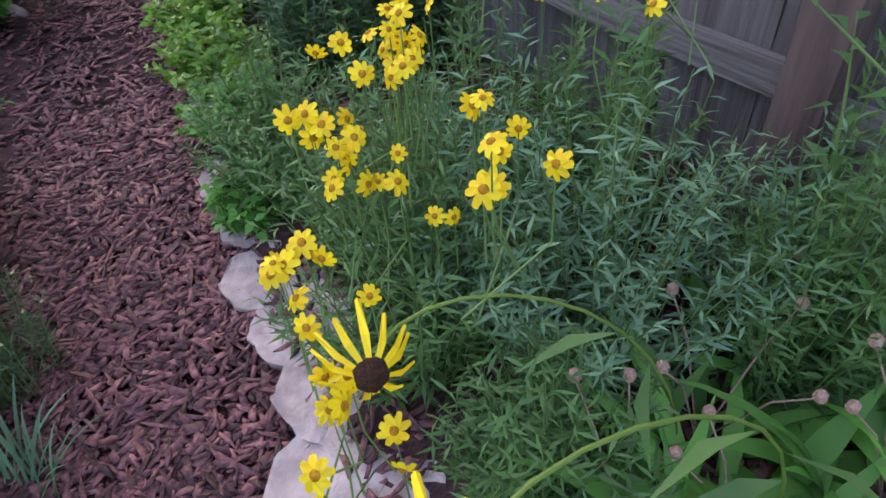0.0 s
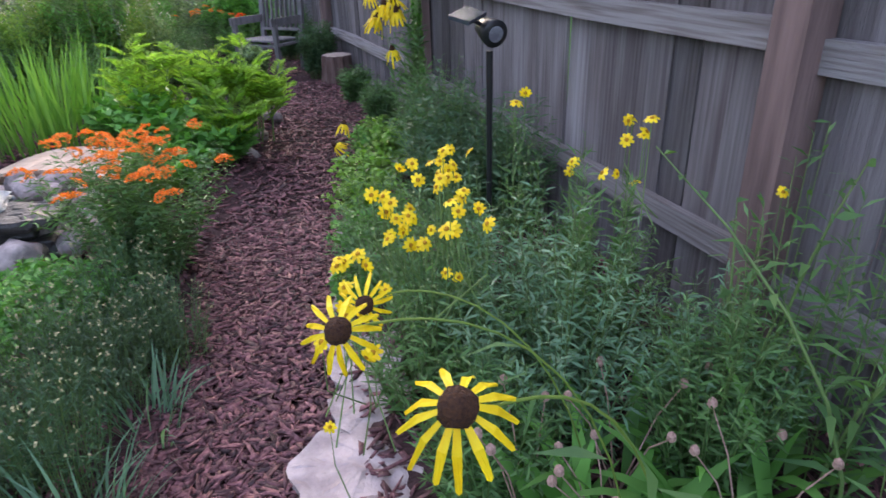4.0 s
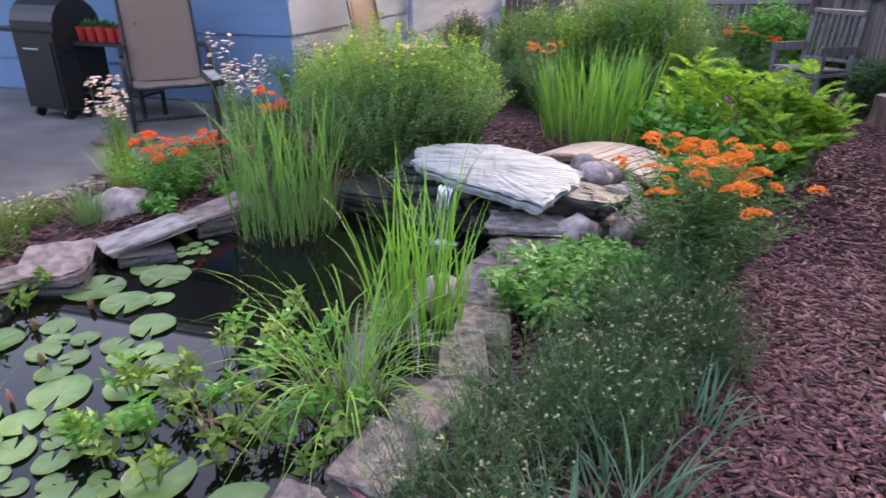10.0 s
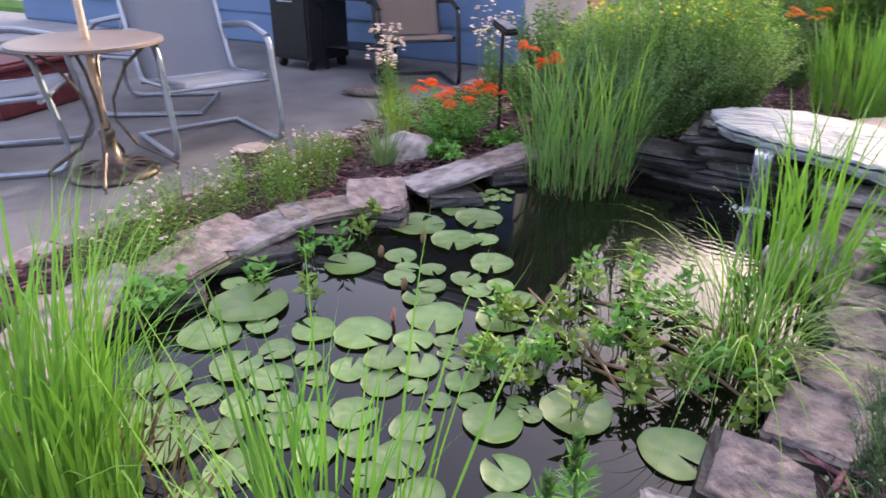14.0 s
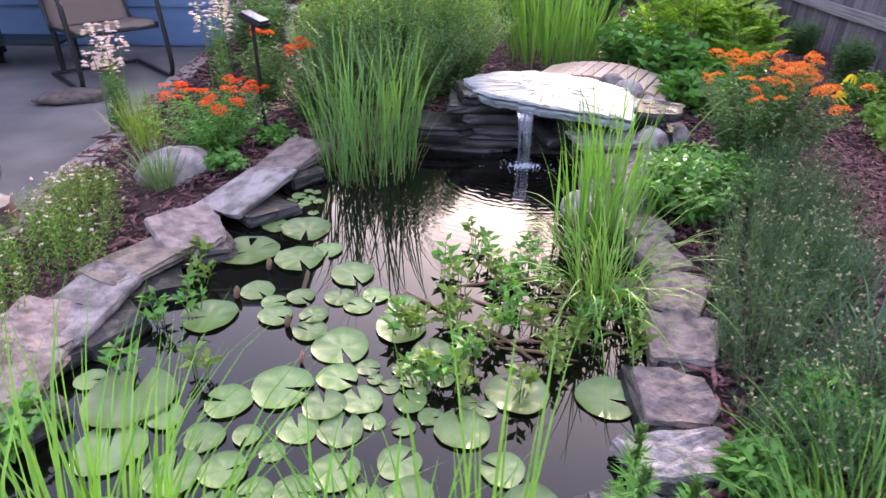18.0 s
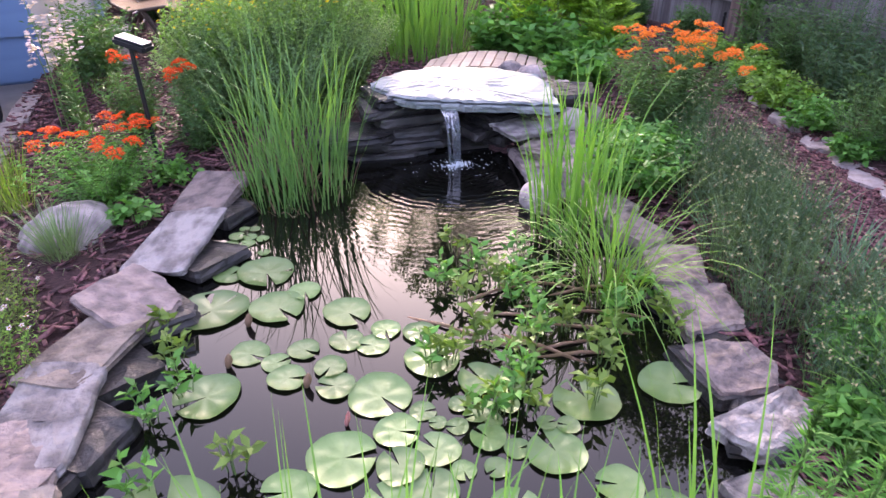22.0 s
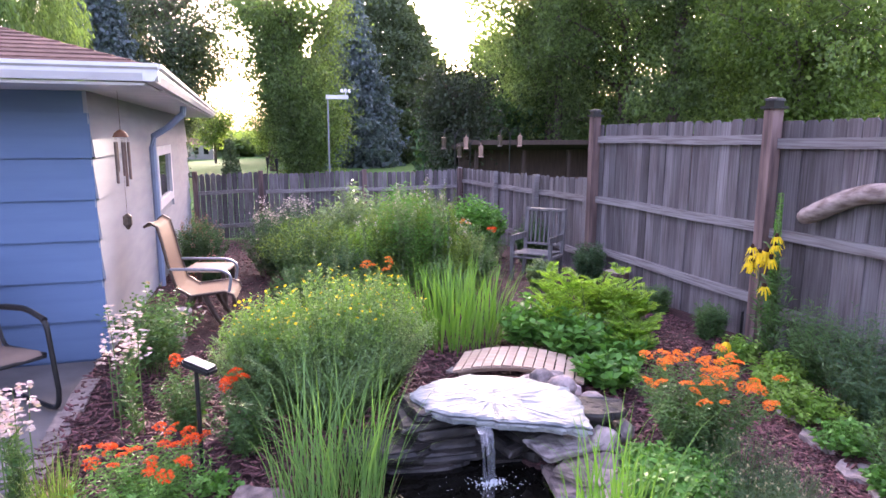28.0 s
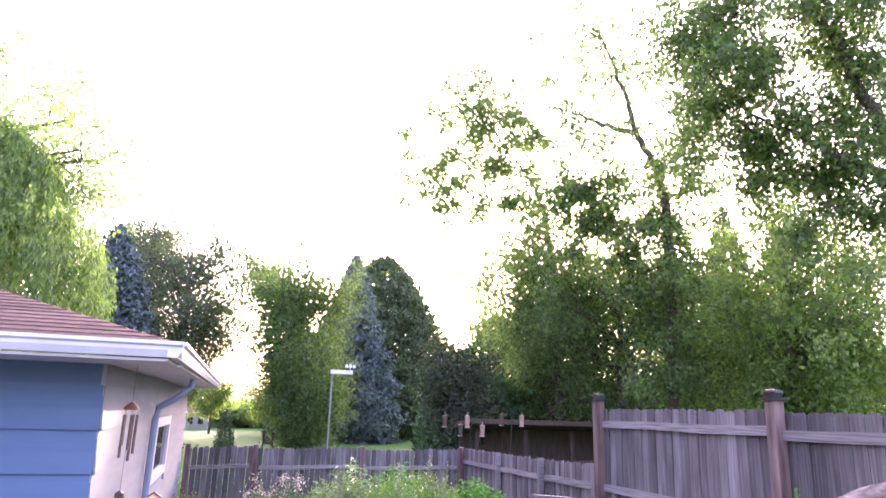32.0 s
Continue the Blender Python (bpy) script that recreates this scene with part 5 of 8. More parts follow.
# upright shoots with whorls of needle leaves at the pond's near corner
for i, (x, y) in enumerate([(-0.78, 0.47), (-0.71, 0.57), (-0.65, 0.45), (-0.58, 0.42), (-0.92, 0.29), (-0.73, 0.33), (-0.49, 0.38), (-0.40, 0.42), (-0.83, 0.34), (-0.62, 0.28), (-0.52, 0.26)]):
    h = (0.40, 0.41, 0.39, 0.38, 0.33, 0.36, 0.37, 0.38, 0.35, 0.32, 0.31)[i]
    ob = thing("spurge", "upright green shoot ringed with narrow needle leaves", "plant", (x, y, 0.04), 40 * i, "needle-leaved shoots by the pond")
    dx, dy = prng.normal(0, 0.025, 2)
    s = Soup()
    s.tube([(0, 0, 0), (dx * 0.4, dy * 0.4, h * 0.6), (dx, dy, h * 0.98)], [0.0045, 0.004, 0.003], 6)
    part("stem", s, G_STEM, ob)
    n = 150
    t = prng.random(n)
    a = prng.uniform(0, 6.28, n)
    at_ = np.stack([dx * t * t, dy * t * t, h * (0.25 + 0.68 * t)], 1)
    tagged(part("leaf_mass", quads("needle_leaves", leaf_quads(at_, np.stack([np.cos(a), np.sin(a), 0.35 + 0.5 * t], 1), 0.085 - 0.045 * t, 0.006, 0.25, prng), G_BRIGHT), None, ob), kind="stuff")
    n = 130
    t, a = prng.random(n), prng.uniform(0, 6.28, n)
    tagged(part("tip_mass", quads("young_leaves", leaf_quads(np.stack([dx + 0 * t, dy + 0 * t, h * (0.80 + 0.22 * t)], 1), np.stack([np.cos(a), np.sin(a), 1.6 + 0 * a], 1), 0.022, 0.0055, 0.1, prng), G_MID), None, ob, "dense dark green tip"), kind="stuff")

# grey-green mounds with tiny seed heads between pond and path
for i, (x, y, r, h) in enumerate([(0.08, 1.55, 0.28, 0.42), (0.30, 1.62, 0.24, 0.38), (0.30, 1.98, 0.26, 0.42), (0.50, 2.32, 0.24, 0.44), (-0.02, 1.22, 0.26, 0.38), (0.15, 0.95, 0.24, 0.34), (0.62, 2.12, 0.18, 0.32), (-0.12, 0.85, 0.22, 0.3), (0.42, 1.95, 0.22, 0.3)]):
    ob, tips = bush("pinks", "airy grey-green mound of fine needles with tiny seed heads", "plant", (x, y, 0.05), r, h, 150, 18, 0.045, 0.0042, (G_GREY, G_DARK)[i % 2], flat=0.35, lo=0.02, up=0.9, group="grey-green mounds by the path", base=0.7, stem_r=0.0016)
    P = tips[:90] - np.array([x, y, 0.05])
    tagged(part("seed_mass", quads("seed_heads", leaf_quads(np.repeat(P, 2, 0), prng.normal(0, 1, (180, 3)), 0.011, 0.008, 0, prng), F_SEED), None, ob, "tiny straw-coloured seed heads"), kind="stuff")
# bright compound-leaved plants on the pond's right bank
for (x, y, r, h) in [(0.04, 2.28, 0.26, 0.34), (0.32, 2.42, 0.22, 0.28), (0.2, 2.62, 0.2, 0.24), (-0.02, 0.95, 0.14, 0.2), (-0.3, 0.75, 0.1, 0.14)]:
    bush("astilbe", "bright green plant with toothed compound leaves on the bank", "plant", (x, y, 0.05), r, h, 60, 20, 0.072, 0.030, G_BRIGHT, flat=0.35, lo=0.3, up=0.15, group="bright leafy plants on the bank", base=0.4)
for (x, y, r, h) in [(1.52, 2.62, 0.20, 0.20), (1.62, 2.98, 0.24, 0.24), (1.72, 3.35, 0.22, 0.24), (1.95, 3.6, 0.22, 0.26), (2.05, 4.1, 0.2, 0.22), (1.36, 2.2, 0.14, 0.16)]:
    bush("columbine", "low bright green plant spilling over the edging stones", "plant", (x, y, 0.05), r, h, 46, 16, 0.062, 0.034, (G_BRIGHT, G_LIME)[x > 1.6], flat=0.4, lo=0.35, up=0.15, group="low plants along the path", base=0.5)
# dark mass of aster leaves against the fence
for (x, y, r, h) in [(2.18, 2.55, 0.28, 0.68), (2.12, 3.05, 0.34, 0.74), (2.22, 3.55, 0.28, 0.66), (1.95, 2.75, 0.26, 0.52), (2.25, 4.7, 0.16, 0.35), (2.3, 5.6, 0.16, 0.3)]:
    bush("aster", "dark green narrow-leaved plant against the fence", "plant", (x, y, 0.05), r, h, 80, 34, 0.075, 0.012, (G_DARK, G_MID)[y > 3.3], flat=0.35, lo=0.05, up=0.35, group="dark plants at the fence", base=0.5)
# black-eyed flowers and a mullein spike by the fence post
ob, tips = bush("rudbeckia", "tall yellow black-eyed flowers with drooping petals by the fence", "flower plant", (2.24, 4.02, 0.05), 0.16, 0.98, 22, 26, 0.12, 0.018, G_MID, flat=0.3, lo=0.02, up=0.6, base=0.5)
put_flowers(ob, SUSAN, np.array([2.14, 4.02, 0.94]) + prng.normal(0, 1, (13, 3)) * [0.055, 0.055, 0.10], 12)
mul = thing("mullein", "tall green mullein spike in front of the fence", "plant", (2.35, 4.12, 0.05))
s = Soup()
s.tube([(0, 0, 0), (0, 0, 0.75), (0.01, 0, 1.1), (0.0, 0, 1.38)], [0.012, 0.02, 0.022, 0.004], 8)
part("stalk", s, G_STEM, mul)
n = 900
t = prng.random(n)
a = prng.uniform(0, 6.28, n)
tagged(part("leaf_mass", quads("spike_leaves", leaf_quads(np.stack([0.016 * np.cos(a), 0.016 * np.sin(a), 0.25 + 1.12 * t], 1), np.stack([np.cos(a), np.sin(a), 0.9 + 0 * a], 1), 0.05 * (1.15 - t), 0.016, 0.2, prng), G_BRIGHT), None, mul), kind="stuff")
# the yellow-flowered shrub behind the reeds, and the one by the bridge
for (x, y, r, h) in [(-1.32, 3.95, 0.55, 0.97), (-1.0, 4.25, 0.50, 0.90), (-1.68, 4.2, 0.42, 0.80)]:
    ob, tips = bush("hypericum", "dense fine-leaved green shrub dotted with small yellow flowers", "shrub", (x, y, 0.05), r, h, 440, 52, 0.036, 0.012, G_SHRUB, flat=0.45, lo=0.1, up=0.4, group="yellow-flowered shrubs behind the pond", base=0.35)
    high = tips[np.argsort(-tips[:, 2])[:200]]
    put_flowers(ob, BUTTON, high[:180:2] + [0, 0, 0.012], 25, sc=(0.7, 1.2))
    tagged(part("shoot_mass", quads("young_shoots", leaf_quads(np.repeat(high - [x, y, 0.05], 11, 0) - prng.random((2200, 1)) * [0, 0, 0.16], np.stack([prng.normal(0, 1, 2200), prng.normal(0, 1, 2200), np.full(2200, 0.8)], 1), 0.028, 0.009, 0.1, prng), G_LIME), None, ob), kind="stuff")
for (x, y, r, h) in [(0.72, 4.5, 0.36, 0.60), (0.5, 4.85, 0.28, 0.58), (1.0, 4.25, 0.28, 0.40), (0.72, 3.9, 0.26, 0.32)]:
    bush("hydrangea", "leafy green shrub with broad leaves beside the footbridge", "shrub", (x, y, 0.05), r, h * 0.84, 40, 15, 0.125, 0.072, G_BRIGHT, flat=0.4, lo=0.2, up=0.55, group="leafy shrubs beside the bridge", base=0.4)
for (x, y, r, h) in [(1.22, 4.58, 0.27, 0.70), (1.38, 4.75, 0.22, 0.62), (0.62, 4.66, 0.22, 0.88), (1.12, 4.25, 0.18, 0.44), (0.92, 4.62, 0.22, 0.80)]:
    ob = thing("feathery_shrub", "bright yellow-green shrub with long feathery leaves", "shrub", (x, y, 0.05), 0, "leafy shrubs beside the bridge")
    n = 7
    b, m, tip = stem_paths(n, r * 0.9, h, base=0.4, flat=0.45)
    tip[:, 2] *= np.linspace(0.7, 1.12, n)
    for k in range(n):
        s = Soup()
        s.tube([tuple(b[k]), tuple(m[k]), tuple(tip[k])], [0.006, 0.0045, 0.002], 5)
        part("stem", s, G_STEM, ob)
    q = []
    for k in range(n):
        fronds = 9
        t = prng.uniform(0.4, 1.0, fronds)
        root = along(np.repeat(b[k:k + 1], fronds, 0), np.repeat(m[k:k + 1], fronds, 0), t, np.repeat(tip[k:k + 1], fronds, 0))
        a = prng.uniform(0, 6.28, fronds)
        out_ = np.stack([np.cos(a), np.sin(a), 1.7 - 0.5 * t + 0 * a], 1)
        side = np.stack([-np.sin(a), np.cos(a), 0 * a], 1)
        for u in np.linspace(0.15, 1.0, 10):
            p = root + out_ * 0.16 * u - np.array([0, 0, 0.10]) * u * u
            for sg in (-1, 1):
                q.append(leaf_quads(p, side * sg + out_ * 0.55, 0.075 * (1.15 - 0.6 * u), 0.017, 0.15, prng))
    tagged(part("spray_mass", quads("sprays", np.concatenate(q), G_FEATHER), None, ob), kind="stuff")
# white-flowered ground cover on the patio side
for (x, y, r, h) in [(-2.62, 1.80, 0.26, 0.30), (-2.66, 2.15, 0.24, 0.27), (-2.72, 1.42, 0.26, 0.28), (-2.6, 1.1, 0.24, 0.24), (-2.78, 2.5, 0.18, 0.16)]:
    ob, tips = bush("snow_in_summer", "low fine ground cover with tiny white flowers", "plant", (x, y, 0.05), r, h, 130, 16, 0.026, 0.006, (G_LIME, G_YEL)[x < -2.64], flat=0.4, lo=0.05, up=0.6, group="white ground cover by the patio", base=0.8, stem_r=0.0012)
    put_flowers(ob, WHITELET, tips[:42] + [0, 0, 0.008], 20)
for (x, y) in [(-2.18, 2.78), (-2.0, 3.2), (-2.3, 0.95)]:
    bush("geranium", "small plant with lobed bright leaves by the flagstones", "plant", (x, y, 0.05), 0.13, 0.14, 20, 8, 0.055, 0.045, G_BRIGHT, lo=0.5, up=0.1, group="small plants by the rim")


# pale penstemon spires near the patio
def spire(x, y, h, n=1, r=0.06):
    z = ground_z(x, y)
    ob, tips = bush("penstemon", "tall penstemon with pale pink-white bell flowers", "flower plant", (x, y, z), r, h * 0.75, 4 * n, 16, 0.075, 0.016, G_MID, flat=0.2, lo=0.05, up=0.6, group="penstemons by the patio", base=0.4)
    for k in range(n):
        ox, oy = prng.normal(0, 0.04, 2)
        s = Soup()
        s.tube([(ox, oy, 0), (ox, oy, h * 0.6), (ox * 1.3, oy * 1.3, h)], [0.004, 0.003, 0.0015], 5)
        part("stem", s, G_STEM, ob)
        m = 30
        t, a = prng.random(m), prng.uniform(0, 6.28, m)
        P = np.stack([ox + 0.046 * np.cos(a) * (1.2 - t), oy + 0.046 * np.sin(a) * (1.2 - t), h * (0.62 + 0.38 * t)], 1)
        Q = [leaf_quads(P, np.stack([np.cos(a + w), np.sin(a + w), -0.2 + 0 * a], 1), 0.031, 0.021, -0.2, prng) for w in (0, 0.7, -0.7)]
        tagged(part("flower_spike", quads("flower_spike", np.concatenate(Q), F_WHITE), None, ob, "pale pink bell flowers"), kind="stuff")


for x, y, h, n in [(-2.93, 3.36, 0.64, 3), (-3.0, 3.5, 0.54, 2), (-2.50, 4.0, 0.84, 2), (-2.6, 4.35, 0.60, 2), (-2.62, 4.65, 0.62, 1)]:
    spire(x, y, h, n)
ob, tips = bush("mock_rose", "leafy plant with pale flowers at the house corner", "shrub", (-2.52, 5.15, 0.05), 0.40, 0.72, 60, 24, 0.06, 0.03, G_MID, flat=0.4, lo=0.2, up=0.3)
put_flowers(ob, [daisy_mesh("flower", 5, 0.018, 0.018, 0.2, 0.005, F_WHITE, F_GOLD, seed=2)], tips[:16] + [0, 0, 0.02], 30)
bush("mock_rose", "leafy green plant against the house wall", "shrub", (-2.6, 5.75, 0.05), 0.3, 0.5, 40, 20, 0.06, 0.03, G_DARK, flat=0.4, lo=0.2, up=0.3)
# the far bed
for i, (x, y, r, h, m, L, W, fl) in enumerate([(-0.95, 8.4, 0.72, 0.92, 4, 0.05, 0.016, 0), (-0.35, 7.75, 0.5, 0.95, 4, 0.06, 0.016, 0), (0.15, 7.7, 0.55, 1.15, 3, 0.08, 0.022, 0), (0.55, 8.3, 0.5, 1.15, 3, 0.07, 0.016, 1),
                                               (-1.2, 9.5, 0.8, 1.05, 2, 0.07, 0.02, 0), (-0.3, 9.2, 0.7, 1.25, 0, 0.09, 0.03, 0), (0.5, 9.6, 0.6, 1.3, 3, 0.12, 0.035, 0), (-0.75, 7.1, 0.35, 0.70, 2, 0.06, 0.014, 0),
                                               (0.95, 7.4, 0.30, 0.65, 1, 0.07, 0.014, 0), (-1.3, 6.5, 0.32, 0.55, 2, 0.06, 0.014, 0), (1.9, 10.2, 0.6, 1.05, 3, 0.12, 0.06, 0), (1.0, 10.2, 0.6, 1.1, 0, 0.08, 0.03, 0),
                                               (-0.8, 6.3, 0.30, 0.5, 2, 0.05, 0.012, 0), (0.2, 6.4, 0.32, 0.55, 1, 0.06, 0.014, 0), (2.3, 7.0, 0.22, 0.6, 2, 0.07, 0.02, 0), (2.4, 8.9, 0.3, 0.8, 2, 0.07, 0.02, 0), (-2.42, 9.9, 0.42, 0.85, 2, 0.06, 0.02, 2), (-2.5, 10.6, 0.35, 0.9, 1, 0.06, 0.02, 2), (-2.2, 8.6, 0.25, 0.45, 2, 0.05, 0.014, 2), (1.6, 6.9, 0.2, 0.4, 0, 0.07, 0.03, 0)]):
    z = ground_z(x, y)
    ob, tips = bush("perennial", ("dense yellow-green flowering clump in the far bed", "tall leafy perennial with pale flower spires", "pinkish flowering bush by the house")[fl], "plant", (x, y, z), r, h, int(250 * r + 40), 34, L, W, (G_SAGE, G_MID, G_DARK, G_BRIGHT, G_MID)[m], flat=0.35, lo=0.12, up=0.5, group="perennials of the far bed", base=0.5)
    n = len(tips)
    if m == 4:
        k = 8 * n
        tagged(part("shoot_mass", quads("young_shoots", leaf_quads(np.repeat(tips - [x, y, z], 8, 0) - prng.random((k, 1)) * [0, 0, 0.14] + prng.normal(0, 0.03, (k, 3)), np.stack([prng.normal(0, 1, k), prng.normal(0, 1, k), np.full(k, 0.9)], 1), 0.045, 0.015, 0.1, prng), G_YEL), None, ob), kind="stuff")
    if fl:
        k = min(n, 22)
        P = np.repeat(tips[:k] - [x, y, z], 9, 0) + prng.normal(0, 1, (k * 9, 3)) * [0.018, 0.018, 0.04]
        tagged(part("blossom_mass", quads("blossoms", leaf_quads(P, prng.normal(0, 1, (k * 9, 3)), 0.022, 0.018, 0, prng), (None, F_WHITE, F_PINK)[fl]), None, ob), kind="stuff")
for (x, y, h, m) in [(-0.22, 7.6, 1.18, G_YEL), (0.02, 7.45, 1.28, G_SAGE), (0.28, 7.5, 1.34, G_YEL), (0.5, 7.6, 1.30, G_SAGE), (0.72, 7.8, 1.26, G_YEL), (0.12, 7.9, 1.32, G_SAGE), (-0.5, 7.4, 0.9, G_LIME), (0.62, 6.95, 0.85, G_YEL), (0.8, 7.2, 0.9, G_SAGE)]:
    z = ground_z(x, y)
    ob, tips = bush("loosestrife", "upright leafy stalks with pale flower plumes", "plant", (x, y, z), 0.17, h, 15, 74, 0.075, 0.017, m, flat=0.10, lo=0.1, up=0.8, group="tall stalks of the far bed", base=0.7)
    k = len(tips) // 2
    P = np.repeat(tips[:k] - [x, y, z], 8, 0) + prng.normal(0, 1, (k * 8, 3)) * [0.012, 0.012, 0.045]
    tagged(part("plume_mass", quads("plumes", leaf_quads(P, prng.normal(0, 1, (k * 8, 3)), 0.02, 0.014, 0, prng), F_WHITE), None, ob), kind="stuff")
# white phlox and a broad-leaved tall plant at the back of the bed
for (x, y, h) in [(-1.5, 11.3, 1.0), (-1.2, 11.4, 1.05), (-0.85, 11.3, 1.1)]:
    z = ground_z(x, y)
    ob, tips = bush("phlox", "tall phlox with heads of white flowers in the far bed", "flower plant", (x, y, z), 0.2, h, 14, 22, 0.09, 0.022, G_MID, flat=0.15, lo=0.1, up=0.4, group="white phlox", base=0.6)
    P = np.repeat(tips[:9] - [x, y, z], 26, 0) + prng.normal(0, 1, (9 * 26, 3)) * [0.035, 0.035, 0.05]
    tagged(part("blossom_mass", quads("blossoms", leaf_quads(P, prng.normal(0, 1, (9 * 26, 3)), 0.034, 0.028, 0, prng), F_WHITE), None, ob, "heads of white flowers"), kind="stuff")
x, y = -0.28, 9.7
bush("joe_pye_weed", "tall plant with whorls of broad light green leaves", "plant", (x, y, ground_z(x, y)), 0.42, 1.55, 12, 34, 0.20, 0.05, G_SAGE, flat=0.2, lo=0.35, up=0.1, base=0.5, curl=0.35)
for i, (x, y, h) in enumerate([(-1.0, 6.0, 0.75), (-0.85, 6.2, 0.85), (-1.15, 6.35, 0.8), (-0.6, 6.6, 0.9), (0.25, 6.9, 0.9), (0.45, 7.0, 1.0)]):
    z = ground_z(x, y)
    ob = thing("foxglove_spike", "thin tall green seed spike in the bed", "plant", (x, y, z), group="green spikes of the bed")
    s = Soup()
    s.tube([(0, 0, 0), (0.01, 0, h * 0.6), (0.0, 0.01, h)], [0.006, 0.005, 0.002], 5)
    part("stalk", s, G_STEM, ob)
    n = 160
    t, a = prng.random(n), prng.uniform(0, 6.28, n)
    tagged(part("pod_mass", quads("seed_pods", leaf_quads(np.stack([0 * t, 0 * t, h * (0.3 + 0.7 * t)], 1), np.stack([np.cos(a), np.sin(a), 0.6 + 0 * a], 1), 0.03, 0.012, 0.1, prng), G_GREY), None, ob), kind="stuff")


# ---- life on the water ----
def pad_mesh(r, seed):
    g = random.Random(seed)
    s = Soup()
    n = 30
    a0, cut = 0.0, radians(9)
    ring = []
    for i in range(n + 1):
        w = cut + (2 * math.pi - 2 * cut) * i / n
        k = r * (1 + 0.035 * math.sin(3 * w + seed) + g.uniform(-0.012, 0.012))
        ring.append((k * math.cos(w), k * math.sin(w)))
    v = [(r * 0.06, 0, 0.0)]
    for q, z in ((0.55, 0.001), (0.93, 0.0015), (1.0, 0.006)):
        v += [(x * q, y * q, z + 0.002 * math.sin(5 * i)) for i, (x, y) in enumerate(ring)]
    f = [(0, i + 1, i + 2) for i in range(n)]
    for l in range(2):
        f += [(1 + l * (n + 1) + i, 1 + (l + 1) * (n + 1) + i, 2 + (l + 1) * (n + 1) + i, 2 + l * (n + 1) + i) for i in range(n)]
    s.add(v, f)
    return s.mesh("lily_pad", M_PAD, True)


# pad colour: paler veins that run out from the notch
M_PAD = G_PAD
PADS = [pad_mesh(0.1, i) for i in range(5)]
placed = []


def pad(x, y, r, k):
    ob = new("lily_pad", PADS[k % 5])
    ob.matrix_world = pose(x, y, 0.037 + 0.0016 * (k % 4), prng.normal(0, 1.0), prng.normal(0, 1.0), prng.uniform(0, 360)) @ Matrix.Scale(r / 0.1, 4)
    tagged(ob, "round notched green lily pad floating on the pond", "lily pad", "lily pads")
    placed.append((x, y, r))


for k, (x, y, r) in enumerate([(-1.89, 2.0, 0.125), (-1.68, 2.19, 0.11), (-1.67, 1.93, 0.10), (-1.44, 1.81, 0.085), (-1.93, 1.54, 0.10), (-1.44, 1.36, 0.096), (-1.24, 1.46, 0.09), (-1.13, 1.32, 0.073), (-0.87, 1.13, 0.10), (-0.60, 1.10, 0.093),
                               (-1.60, 1.16, 0.095), (-1.46, 1.08, 0.066), (-1.40, 0.98, 0.067), (-1.05, 0.98, 0.082), (-1.75, 1.10, 0.072), (-2.05, 1.12, 0.135), (-2.03, 0.92, 0.10), (-1.97, 0.68, 0.08), (-1.83, 0.83, 0.078), (-1.74, 0.52, 0.087),
                               (-1.54, 0.52, 0.065), (-0.95, 0.83, 0.062), (-0.89, 0.70, 0.08), (-1.39, 0.32, 0.06), (-1.23, 0.86, 0.062), (-1.82, 2.22, 0.06), (-1.56, 2.0, 0.06)]):
    pad(x, y, r, k)
tries = random.Random(21)
k = 30
for (cx, cy, sx, sy, r0, r1, n) in [(-1.60, 0.75, 0.35, 0.30, 0.035, 0.07, 46), (-1.25, 1.12, 0.16, 0.12, 0.025, 0.045, 26), (-1.58, 1.62, 0.22, 0.12, 0.045, 0.065, 10), (-1.72, 2.48, 0.10, 0.07, 0.02, 0.04, 9), (-1.1, 0.6, 0.22, 0.15, 0.05, 0.08, 8)]:
    for _ in range(n * 4):
        x, y, r = tries.gauss(cx, sx * 0.7), tries.gauss(cy, sy * 0.7), tries.uniform(r0, r1)
        if all((x - a) ** 2 + (y - b) ** 2 > (0.82 * (r + c)) ** 2 for a, b, c in placed) and float(shore_dist(np.array([x]), np.array([y]))[0]) < -0.1:
            pad(x, y, r, k)
            k += 1
            n -= 1
            if n == 0:
                break
for (x, y, pinkish) in [(-1.78, 1.86, 0), (-1.86, 1.66, 0), (-1.64, 1.48, 0), (-1.56, 1.28, 1), (-2.02, 0.42, 0)]:
    s = Soup()
    pr = [0.004, 0.011, 0.013, 0.009, 0.001] if not pinkish else [0.003, 0.007, 0.008, 0.005, 0.001]
    s.tube([(0, 0, -0.02), (0, 0, 0.01), (0.003, 0, 0.03), (0.004, 0.002, 0.045), (0.004, 0.002, 0.058)], pr, 8)
    ob = part("lily_bud", s, F_PINK if pinkish else F_BUD, None, smooth=True)
    ob.matrix_world = pose(x, y, 0.037, 10, 5, 0)
    tagged(ob, "closed water lily bud standing out of the pond", "lily bud", "lily buds")
